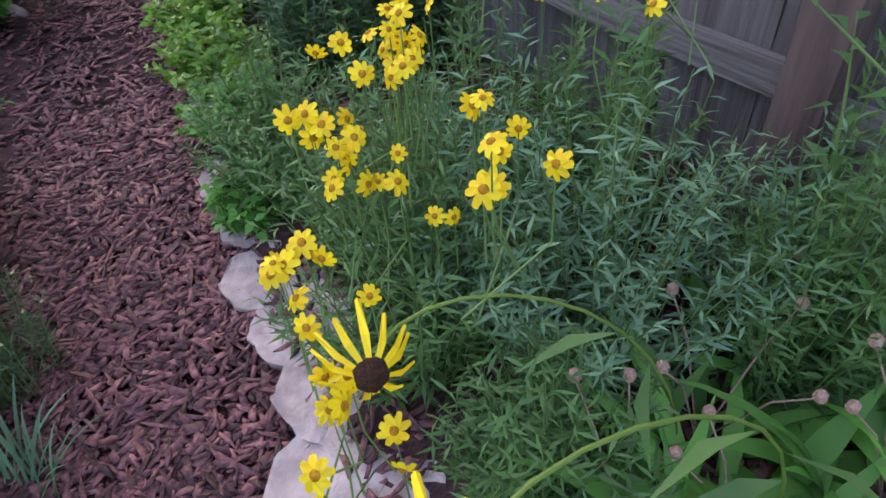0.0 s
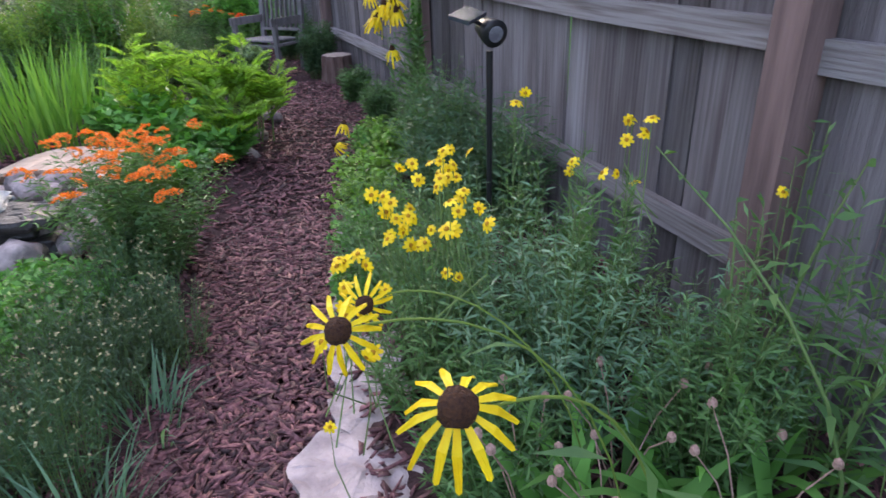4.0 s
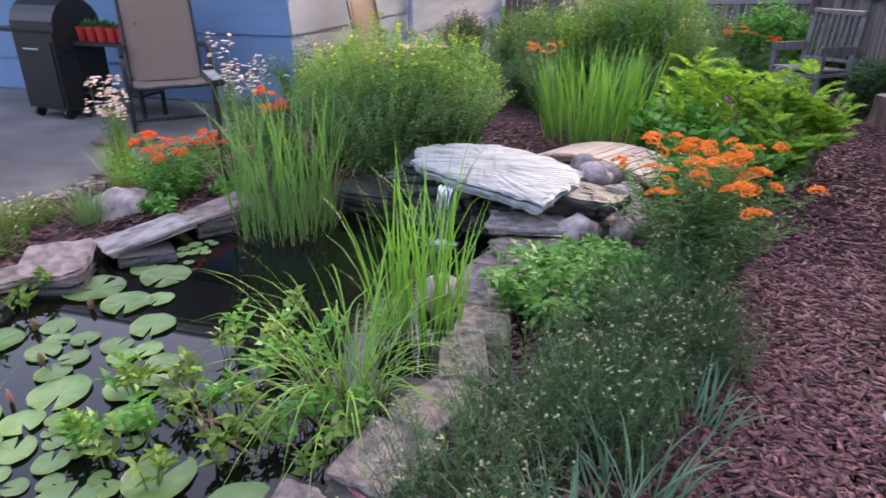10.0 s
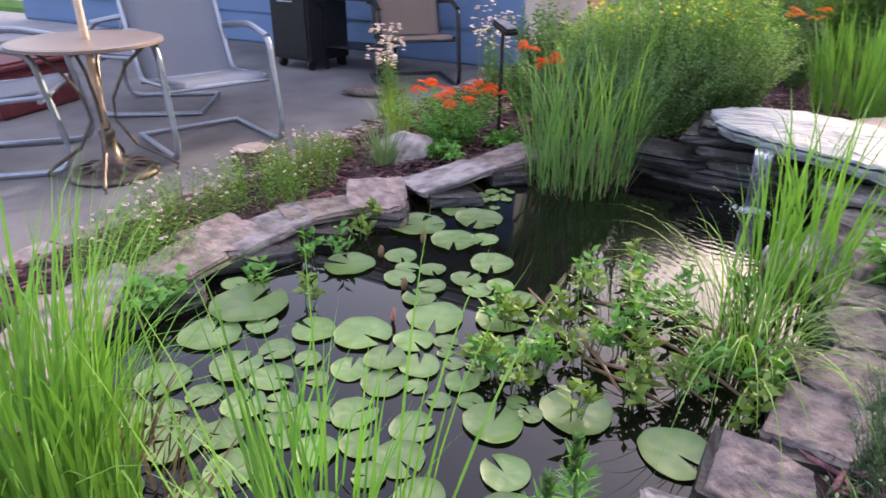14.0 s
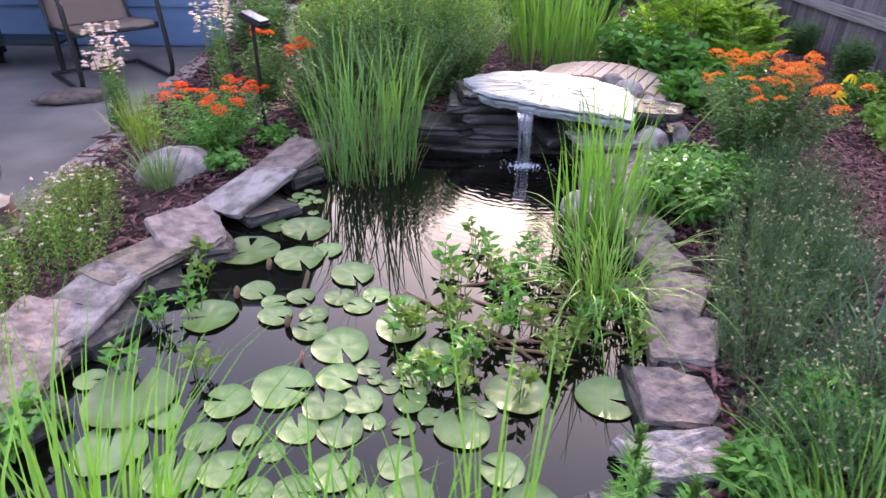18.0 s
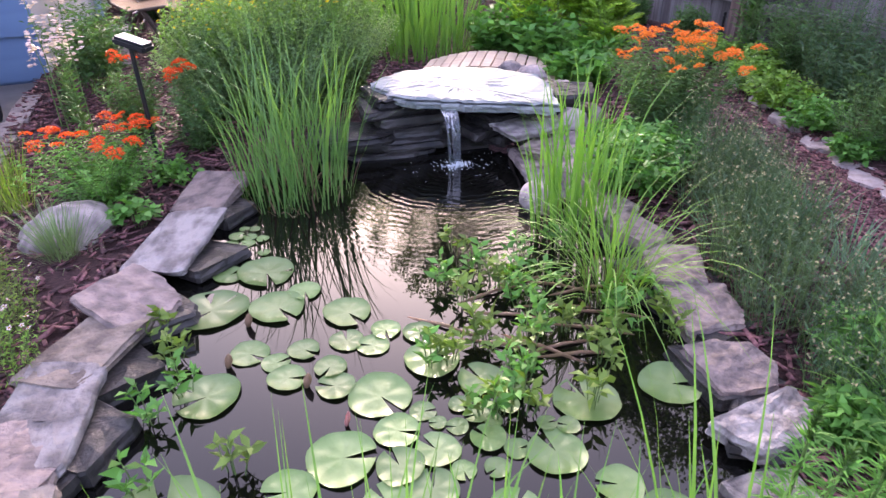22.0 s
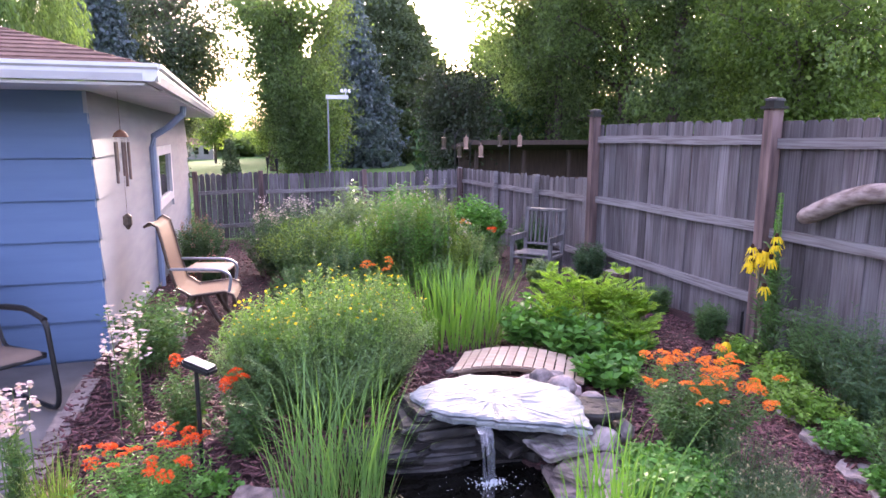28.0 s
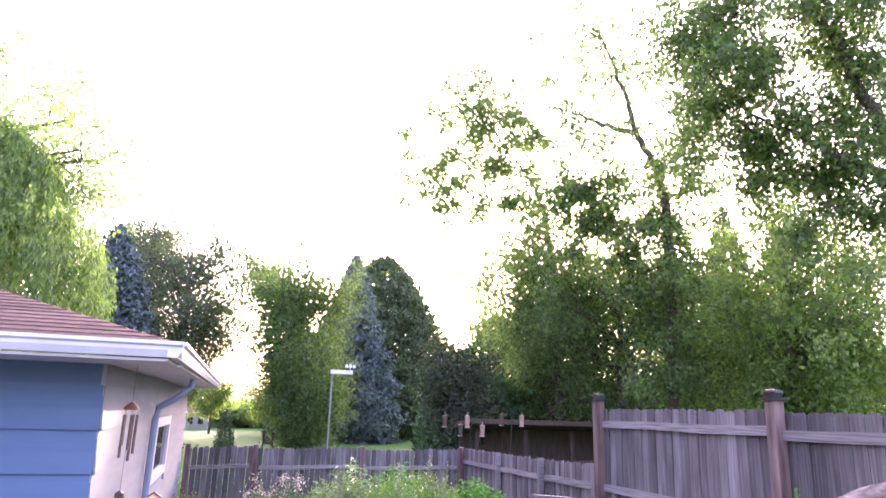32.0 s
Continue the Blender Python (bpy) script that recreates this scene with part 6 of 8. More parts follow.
# bog bean and pickerel: leafy shoots that rise from the water
for i in range(46):
    x, y = (prng.normal(-0.92, 0.20), prng.normal(1.45, 0.22)) if i < 32 else ((prng.normal(-0.5, 0.10), prng.normal(1.25, 0.14)) if i < 40 else (prng.normal(-2.05, 0.06), prng.normal(1.6, 0.25)))
    if i in (6, 12, 18, 24):
        x, y = -1.25 + 0.03 * i, 1.85 + 0.004 * i
    if float(shore_dist(np.array([x]), np.array([y]))[0]) > -0.04:
        continue
    bush("bog_bean", "small leafy bog plant rising from the water", "water plant", (float(x), float(y), 0.03), 0.07, 0.15, 5, 5, 0.066, 0.030, (G_BRIGHT, G_YEL)[i % 2], lo=0.5, up=0.7, group="bog plants in the pond", base=0.4, stem_r=0.003)
s = Soup()
for i in range(14):
    x, y, a = prng.uniform(-1.25, -0.6), prng.uniform(1.35, 1.8), prng.normal(-0.5, 0.4)
    s.tube([(x, y, 0.03), (x + 0.15 * math.cos(a), y + 0.15 * math.sin(a), 0.045), (x + 0.3 * math.cos(a), y + 0.3 * math.sin(a), 0.03)], [0.006, 0.006, 0.004], 6)
tagged(part("runner_stems", s, F_BUD, None, smooth=True), "brown floating runner stems of the bog plants", "stems", kind="stuff")
# myrtle spurge spikes at the near edge
for i, (x, y) in enumerate([(-0.82, 0.20), (-0.70, 0.30), (-0.62, 0.22), (-0.95, 0.12), (-0.55, 0.35), (-1.08, 0.2), (-0.75, 0.12)]):
    ob = thing("spurge", "blue-green needle-leaved shoot at the pond's near edge", "plant", (x, y, 0.1), group="needle shoots at the near edge")
    n, h = 210, float(prng.uniform(0.2, 0.32))
    t, a = prng.random(n), prng.uniform(0, 6.28, n)
    lx, ly = prng.normal(0, 0.04, 2)
    tagged(part("needle_mass", quads("needles", leaf_quads(np.stack([lx * t, ly * t, h * t], 1), np.stack([np.cos(a), np.sin(a), 0.5 + 0.9 * t], 1), 0.045, 0.0055, 0.05, prng), G_BLUE), None, ob), kind="stuff")
    s = Soup()
    s.tube([(0, 0, -0.03), (lx * 0.5, ly * 0.5, h * 0.5), (lx, ly, h)], [0.004, 0.004, 0.002], 5)
    part("stalk", s, G_STEM, ob)

# ---- furniture and fittings ----
def arc(p, q, r, n=5):
    return [tuple(Vector(p).lerp(Vector(q), i / n)) for i in range(n + 1)]


def bend(points, k=4):
    """Rounds the corners of a polyline."""
    pts = [Vector(p) for p in points]
    out = [pts[0]]
    for a, b, c in zip(pts, pts[1:], pts[2:]):
        da, dc = min(0.07, (a - b).length * 0.45), min(0.07, (c - b).length * 0.45)
        p, q = b + (a - b).normalized() * da, b + (c - b).normalized() * dc
        for i in range(k + 1):
            t = i / k
            out.append((1 - t) ** 2 * p + 2 * t * (1 - t) * b + t * t * q)
    out.append(pts[-1])
    return out


def sling(profile, w, t=0.008):
    """A cloth of width w along a profile in x and z, sagging a little in the middle."""
    s = Soup()
    n, m = len(profile), 6
    for face in (0, 1):
        for x, z in profile:
            for j in range(m + 1):
                y = (j / m - 0.5) * w
                s.v.append((x, y, z - 0.012 * math.cos(math.pi * y / w) - face * t))
    g = n * (m + 1)
    for i in range(n - 1):
        for j in range(m):
            a = i * (m + 1) + j
            s.f.append((a, a + 1, a + m + 2, a + m + 1))
            s.f.append((g + a, g + a + m + 1, g + a + m + 2, g + a + 1))
    for i in range(n - 1):
        for j in (0, m):
            a = i * (m + 1) + j
            s.f.append((a, a + m + 1, g + a + m + 1, g + a))
    return s


def spring_chair(label, at, rz, cloth, metal, group=""):
    """A sled-based patio chair that faces +x."""
    ob = thing("patio_chair", label, "chair", at, rz, group)
    ob.scale = (1.12, 1.12, 1.08)
    back = [(-0.20, 0.36), (-0.24, 0.45), (-0.30, 0.62), (-0.36, 0.80), (-0.41, 0.97), (-0.45, 1.02)]
    seat = [(0.27, 0.385), (0.24, 0.41), (0.10, 0.395), (-0.05, 0.375), (-0.20, 0.36)]
    for sy in (-0.29, 0.29):
        s = Soup()
        p = bend([(-0.30, sy, 0.02), (0.30, sy, 0.02), (0.34, sy, 0.12), (0.27, sy, 0.60), (0.05, sy, 0.64), (-0.30, sy, 0.60)])
        s.tube(p, [0.016] * len(p), 8)
        part("side_frame", s, metal, ob)
        s = Soup()
        p = bend([(0.28, sy * 0.9, 0.39), (-0.20, sy * 0.9, 0.355), (-0.42, sy * 0.9, 0.98), (-0.46, sy * 0.9, 1.03)])
        s.tube(p, [0.013] * len(p), 8)
        part("seat_rail", s, metal, ob)
        s = Soup()
        p = bend([(0.262, sy, 0.60), (0.05, sy, 0.645), (-0.20, sy, 0.622), (-0.31, sy * 0.93, 0.60)])
        s.tube(p, [0.0175] * len(p), 8)
        part("armrest", s, metal, ob)
    for x, z, w in ((-0.30, 0.02, 0.58), (0.26, 0.37, 0.55), (-0.16, 0.35, 0.55)):
        s = Soup()
        s.tube([(x, -w / 2, z), (x, w / 2, z)], [0.013, 0.013], 8)
        part("crossbar", s, metal, ob)
    part("backrest", sling(back, 0.50), cloth, ob, smooth=True)
    part("seat", sling(seat, 0.50), cloth, ob, smooth=True)
    return ob


spring_chair("blue-grey sling patio chair on a sled base", (-3.77, 2.57, 0.0), -22, M_SLING, M_STEEL, "grey chairs round the table")
spring_chair("blue-grey sling patio chair drawn up to the table", (-4.42, 1.70, 0.0), 45, M_SLING, M_STEEL, "grey chairs round the table")
spring_chair("dark sling patio chair seen from behind the table", (-4.75, 3.05, 0.0), 215, M_SLING, M_STEEL, "grey chairs round the table")
spring_chair("brown sling chair with black frame against the blue wall", (-3.55, 4.72, 0.0), -48, M_SLINGB, M_BLACK)


def lounge(label, at, rz):
    """A sling chair with a scrolled back and splayed wooden feet, facing +x."""
    ob = thing("garden_chair", label, "chair", at, rz)
    prof = [(-0.42, 1.05), (-0.37, 1.09), (-0.31, 1.05), (-0.28, 0.92), (-0.24, 0.70), (-0.18, 0.48), (-0.06, 0.40), (0.10, 0.415), (0.24, 0.43), (0.31, 0.40), (0.33, 0.35)]
    part("sling", sling(prof, 0.52), M_SLINGT, ob, smooth=True)
    for sy in (-0.27, 0.27):
        s = Soup()
        s.tube([(x, sy, z) for x, z in prof], [0.014] * len(prof), 8)
        part("side_rail", s, M_BRONZE, ob)
        s = Soup()
        p = bend([(-0.24, sy, 0.66), (0.22, sy, 0.64), (0.31, sy, 0.58), (0.28, sy, 0.43)])
        s.tube(p, [0.014] * len(p), 8)
        part("arm", s, M_STEEL, ob)
        for x0, x1 in ((0.05, 0.26), (-0.05, -0.28)):
            s = Soup()
            s.tube([(x0, sy * 0.9, 0.40), (x0 * 0.6 + x1 * 0.4, sy * 0.9, 0.22), (x1, sy * 0.9, 0.0)], [0.022, 0.026, 0.024], 6)
            part("leg", s, M_BRONZE, ob)
    return ob


lounge("tan sling garden chair with scrolled back beside the house wall", (-2.22, 6.43, 0.0), -6)
tb = thing("side_table", "small weathered slatted side table beside the tan chair", "table", (-2.18, 7.35, -0.03), -15)
for k in range(5):
    s = Soup()
    s.box(pose(0, -0.18 + 0.09 * k, 0.46), 0.46, 0.08, 0.022)
    part("slat", s, M_PLANK, tb)
for x in (-0.19, 0.19):
    for y in (-0.17, 0.17):
        s = Soup()
        s.box(pose(x, y, 0.225), 0.04, 0.04, 0.45)
        part("leg", s, M_BRONZE, tb)
st = thing("garden_stool", "low round pale stool among the plants", "stool", (-2.42, 5.98, 0.05))
s = Soup()
s.tube([(0, 0, 0.24), (0, 0, 0.25), (0, 0, 0.27), (0, 0, 0.275)], [0.12, 0.13, 0.13, 0.12], 20)
part("seat", s, M_PAVER, st)
s = Soup()
s.tube([(0, 0, -0.02), (0, 0, 0.1), (0, 0, 0.24)], [0.08, 0.06, 0.07], 14)
part("pedestal", s, M_PAVER, st)

# round bistro table with an umbrella pole
tab = thing("patio_table", "round bronze bistro table with scrolled legs", "table", (-3.74, 1.85, 0.0))
s = Soup()
s.tube([(0, 0, 0.692), (0, 0, 0.698), (0, 0, 0.712), (0, 0, 0.717)], [0.345, 0.365, 0.365, 0.345], 40)
part("tabletop", s, M_TABLETOP, tab)
for k in range(4):
    s = Soup()
    a = radians(45 + 90 * k)
    pr = [(0.29, 0.69), (0.25, 0.66), (0.16, 0.58), (0.07, 0.42), (0.06, 0.30), (0.14, 0.16), (0.28, 0.07), (0.33, 0.03), (0.32, 0.0)]
    s.tube([(r * math.cos(a), r * math.sin(a), z) for r, z in pr], [0.009] * len(pr), 7)
    part("leg", s, M_BRONZE, tab)
ub = thing("patio_umbrella", "bare wooden umbrella pole in a cast bronze stand", "umbrella", (-3.74, 1.85, 0.0))
s = Soup()
s.tube([(0, 0, 0.0), (0, 0, 0.02), (0, 0, 0.045), (0, 0, 0.06), (0, 0, 0.08), (0, 0, 0.20), (0, 0, 0.24), (0, 0, 0.26)], [0.23, 0.235, 0.20, 0.11, 0.05, 0.035, 0.045, 0.024], 24)
part("foot", s, M_BRONZE, ub, smooth=True)
s = Soup()
s.tube([(0, 0, 0.2), (0, 0, 0.9), (0, 0, 2.5)], [0.019, 0.019, 0.019], 12)
part("pole", s, M_PLANK, ub, "varnished wooden pole", smooth=True)
for k in range(12):
    s = Soup()
    a = radians(30 * k)
    s.leaf((0.09 * math.cos(a), 0.09 * math.sin(a), 0.062), (math.cos(a), math.sin(a), -0.12), 0.12, 0.05, 0.05)
    part("leaf_relief", s, M_BRONZE, ub)

# storage box, grill, potting bench
bx = thing("storage_box", "low dark red storage ottoman on the patio", "box", (-5.62, 2.48, 0.0), 12)
bm = bmesh.new()
bmesh.ops.create_cube(bm, size=1)
bmesh.ops.scale(bm, vec=(0.42, 0.72, 0.30), verts=bm.verts)
bmesh.ops.bevel(bm, geom=bm.edges[:], offset=0.02, segments=2, affect="EDGES")
part("body", bm, M_REDBOX, bx).matrix_local = pose(0, 0, 0.15)
bm = bmesh.new()
bmesh.ops.create_cube(bm, size=1)
bmesh.ops.scale(bm, vec=(0.44, 0.74, 0.07), verts=bm.verts)
bmesh.ops.bevel(bm, geom=bm.edges[:], offset=0.025, segments=3, affect="EDGES")
part("lid", bm, M_REDBOX, bx).matrix_local = pose(0, 0, 0.338)
gr = thing("gas_grill", "black gas grill cabinet against the blue wall", "grill", (-4.86, 4.95, 0.0), -8)
s = Soup()
s.box(pose(0, 0, 0.42), 0.52, 0.50, 0.66)
part("cabinet", s, M_BLACK, gr)
for y in (-0.2, 0.2):
    for x in (-0.2, 0.2):
        s = Soup()
        s.tube([(x - 0.015, y, 0.05), (x + 0.015, y, 0.05)], [0.05, 0.05], 12)
        part("wheel", s, M_BLACK, gr)
s = Soup()
s.box(pose(0, -0.258, 0.40), 0.46, 0.016, 0.56)
d = part("door", s, M_BLACK, gr)
s = Soup()
s.tube([(-0.10, -0.285, 0.62), (0.10, -0.285, 0.62)], [0.009, 0.009], 8)
part("handle", s, M_STEEL, d, "steel bar handle")
s = Soup()
s.tube([(-0.28, 0, 0.80), (0.28, 0, 0.80)], [0.24, 0.24], 20)
part("lid", s, M_BLACK, gr)
s = Soup()
s.box(pose(-0.40, 0, 0.76), 0.26, 0.42, 0.03)
part("side_shelf", s, M_BLACK, gr)
pt = thing("potting_bench", "black metal bench holding red nursery pots", "bench", (-4.30, 5.0, 0.0), 0)
s = Soup()
s.box(pose(0, 0, 0.66), 0.70, 0.36, 0.03)
part("top", s, M_BLACK, pt)
s = Soup()
s.box(pose(0, 0, 0.22), 0.64, 0.32, 0.02)
part("shelf", s, M_BLACK, pt)
for x in (-0.31, 0.31):
    for y in (-0.14, 0.14):
        s = Soup()
        s.box(pose(x, y, 0.325), 0.03, 0.03, 0.65)
        part("leg", s, M_BLACK, pt)
for k in range(6):
    x = -4.58 + 0.112 * k
    pot = thing("plant_pot", "small red plastic pot with a seedling", "pot", (x, 4.94, 0.675), 0, "red pots on the bench")
    s = Soup()
    s.tube([(0, 0, 0), (0, 0, 0.10), (0, 0, 0.10), (0, 0, 0.125)], [0.038, 0.05, 0.054, 0.054], 14)
    part("pot_body", s, M_POT, pot)
    n = 26
    part("seedling", quads("seedling", leaf_quads(prng.normal(0, 1, (n, 3)) * [0.02, 0.02, 0.0] + [0, 0, 0.12], np.stack([prng.normal(0, 1, n), prng.normal(0, 1, n), np.full(n, 0.8)], 1), 0.09, 0.03, 0.2, prng), G_MID), None, pot)
fl = thing("log_slice", "flat brown driftwood piece lying on the patio", "log", (-3.55, 4.15, 0.0), 20)
part("log_body", rock_mesh("log_body", 0.16, M_BARK, 5, 0.3), None, fl).matrix_local = pose(0, 0, 0.035) @ Matrix.Diagonal((1.6, 0.7, 1, 1))


# ---- stumps, driftwood, bridge ----
def stump(at, r, h, label):
    ob = thing("tree_stump", label, "stump", at)
    s = Soup()
    n = 22
    rad = [r * (1 + 0.07 * math.sin(3 * k) + rr.uniform(-0.05, 0.05)) for k in range(n)]
    v, f = [], []
    for z, q in ((-0.03, 1.18), (h * 0.3, 1.02), (h * 0.75, 0.97), (h, 0.95)):
        v += [(rad[k] * q * math.cos(2 * math.pi * k / n), rad[k] * q * math.sin(2 * math.pi * k / n), z) for k in range(n)]
    f = [(l * n + k, l * n + (k + 1) % n, (l + 1) * n + (k + 1) % n, (l + 1) * n + k) for l in range(3) for k in range(n)]
    s.add(v, f)
    part("bark", s, M_STUMP, ob)
    s = Soup()
    s.add([(rad[k] * 0.94 * math.cos(2 * math.pi * k / n), rad[k] * 0.94 * math.sin(2 * math.pi * k / n), h + rr.uniform(-0.003, 0.003)) for k in range(n)] + [(0, 0, h + 0.006)], [(k, (k + 1) % n, n) for k in range(n)])
    part("cut_face", s, M_CUTWOOD, ob, "greyed sawn top")
    return ob


stump((2.37, 6.48, 0.03), 0.145, 0.26, "sawn tree stump standing beside the fence")
stump((-3.03, 2.18, 0.0), 0.10, 0.17, "short weathered log post at the patio's edge")
dw = thing("driftwood", "bleached forked driftwood branch mounted on the fence", "driftwood", (2.40, 3.0, 1.4))
o = Vector((2.40, 3.0, 1.4))


def limb(pts, radii, name):
    s = Soup()
    fine, fr = [], []
    for i in range(len(pts) - 1):
        for j in range(4):
            t = j / 4
            p0, p1, p2, p3 = (Vector(pts[max(0, min(len(pts) - 1, i + d))]) for d in (-1, 0, 1, 2))
            q = 0.5 * (2 * p1 + (p2 - p0) * t + (2 * p0 - 5 * p1 + 4 * p2 - p3) * t * t + (3 * p1 - p0 - 3 * p2 + p3) * t**3)
            fine.append(tuple(q - o))
            fr.append((radii[i] * (1 - t) + radii[i + 1] * t) * rr.uniform(0.9, 1.1))
    fine.append(tuple(Vector(pts[-1]) - o))
    fr.append(radii[-1])
    s.tube(fine, fr, 10)
    part(name, s, M_DRIFT, dw, smooth=True)


limb([(2.45, 3.98, 1.24), (2.43, 3.84, 1.30), (2.41, 3.47, 1.46), (2.39, 3.08, 1.50), (2.37, 2.73, 1.40), (2.36, 2.5, 1.28), (2.35, 2.29, 1.11)], [0.055, 0.075, 0.07, 0.065, 0.062, 0.042, 0.016], "main_branch")
limb([(2.37, 2.76, 1.39), (2.34, 2.58, 1.46), (2.32, 2.33, 1.55), (2.31, 2.12, 1.66)], [0.05, 0.045, 0.038, 0.02], "side_branch")
limb([(2.35, 2.32, 1.16), (2.33, 2.2, 1.24), (2.33, 2.11, 1.31)], [0.016, 0.014, 0.008], "twig")
br = thing("footbridge", "small arched footbridge of pale new boards", "bridge", (0.17, 4.28, 0.05), -31)
for k in range(13):
    t = (k - 6) / 6
    s = Soup()
    s.box(pose(0, 0, 0), 0.066, 0.44, 0.018)
    b = part("board", s, M_PLANK, br)
    b.matrix_local = pose(0.075 * (k - 6), rr.uniform(-0.006, 0.006), 0.155 - 0.075 * t * t, 0, 15 * t, 0)
for y in (-0.17, 0.17):
    s = Soup()
    s.tube([(0.075 * (k - 6), y, 0.125 - 0.075 * ((k - 6) / 6) ** 2) for k in range(0, 13, 2)], [0.022] * 7, 4)
    part("beam", s, M_PLANK, br)
s = Soup()
s.box(pose(0, 0, 0), 0.9, 0.3, 0.04)
for x in (-0.44, 0.44):
    stone(FLAG[1], (0.17 + x * 0.86, 4.28 - x * 0.51, 0.03), 50, "flat stone under the footbridge's end", sc=(0.6, 0.7, 0.9))


# rocking chair
def rocker(at, rz):
    ob = thing("rocking_chair", "weathered grey wooden armchair with a slatted back", "chair", at, rz)

    def bar(name, a, b, w, t):
        a, b = Vector(a), Vector(b)
        s = Soup()
        m = Matrix.Translation((a + b) / 2) @ (b - a).to_track_quat("Z", "Y").to_matrix().to_4x4()
        s.box(m, w, t, (b - a).length)
        part(name, s, M_GREYWOOD, ob)

    for y in (-0.29, 0.29):
        bar("front_leg", (0.26, y, 0), (0.26, y, 0.62), 0.055, 0.05)
        bar("back_post", (-0.24, y, 0), (-0.36, y, 1.06), 0.055, 0.05)
        bar("armrest", (-0.32, y, 0.63), (0.33, y, 0.65), 0.03, 0.09)
        bar("side_rail", (-0.26, y, 0.36), (0.27, y, 0.38), 0.07, 0.03)
    bar("front_rail", (0.26, -0.29, 0.37), (0.26, 0.29, 0.37), 0.09, 0.03)
    bar("top_rail", (-0.36, -0.31, 1.03), (-0.36, 0.31, 1.03), 0.12, 0.035)
    bar("low_rail", (-0.285, -0.27, 0.50), (-0.285, 0.27, 0.50), 0.07, 0.03)
    for k in range(7):
        y = -0.21 + 0.07 * k
        bar("back_slat", (-0.29, y, 0.51), (-0.355, y, 0.99), 0.018, 0.042)
    for k in range(6):
        x = -0.22 + 0.095 * k
        bar("seat_slat", (x, -0.27, 0.40 + 0.006 * k), (x, 0.27, 0.40 + 0.006 * k), 0.085, 0.02)
    return ob


rocker((1.93, 7.73, -0.04), -135).scale = (0.9, 0.9, 0.88)


# solar lights
def solar(at, h, rz, label, panel=M_LENS):
    ob = thing("solar_light", label, "garden light", at, rz, "solar lights")
    s = Soup()
    s.tube([(0, 0, -0.05), (0, 0, h)], [0.012, 0.011], 10)
    part("stake", s, M_BLACK, ob)
    bm = bmesh.new()
    bmesh.ops.create_cube(bm, size=1)
    bmesh.ops.scale(bm, vec=(0.17, 0.085, 0.035), verts=bm.verts)
    bmesh.ops.bevel(bm, geom=bm.edges[:], offset=0.01, segments=2, affect="EDGES")
    hd = part("head", bm, M_BLACK, ob)
    hd.matrix_local = pose(0.02, 0, h + 0.02, 0, 14, 0)
    # default panel grey stands in for the whitish sky reflected on it
    s = Soup()
    s.box(pose(0, 0, 0.02), 0.145, 0.065, 0.004)
    part("panel", s, panel, hd, "flat reflective panel")
    return ob


solar((-2.07, 3.27, 0.05), 0.66, -35, "black solar stake light beside the pond")
solar((-2.46, 0.30, 0.05), 0.42, -12, "black solar stake light in the grass", M_BLACK)
sp = thing("spotlight", "black solar spotlight on a tall stake by the fence", "garden light", (1.88, 2.13, 0.11))
s = Soup()
s.tube([(0, 0, -0.12), (0, 0, 0.5), (0, 0, 0.86)], [0.011, 0.011, 0.013], 10)
part("stake", s, M_BLACK, sp)
s = Soup()
f = Vector((0.05, -0.95, -0.2)).normalized()
c = Vector((0, 0, 0.93))
s.tube([tuple(c - f * 0.07), tuple(c - f * 0.05), tuple(c), tuple(c + f * 0.04), tuple(c + f * 0.045)], [0.012, 0.032, 0.044, 0.05, 0.046], 16)
lh = part("lamp_head", s, M_BLACK, sp, smooth=True)
s = Soup()
s.tube([tuple(c + f * 0.040), tuple(c + f * 0.048)], [0.030, 0.028], 16)
part("lens", s, M_LENS, lh, "clear lens with small lamps")
s = Soup()
s.box(pose(-0.085, 0.0, 0.985, 12, -10, 30), 0.11, 0.085, 0.014)
part("solar_panel", s, M_PANEL, sp)
s = Soup()
s.tube([(0, 0, 0.93), (-0.08, 0.0, 0.98)], [0.008, 0.008], 8)
part("bracket", s, M_BLACK, sp)
s = Soup()
s.tube([(0, 0, 0), (0.002, 0, 0.018), (0, 0, 0.03)], [0.010, 0.014, 0.010], 9)
hose = thing("hose_valve", "small black hose fitting at the fence's foot", "fitting", (2.42, 4.5, 0.3))
part("valve_body", s, M_BLACK, hose)
s = Soup()
s.tube([(0, 0, -0.32), (0, 0, 0.0)], [0.012, 0.012], 8)
part("riser", s, M_BLACK, hose)

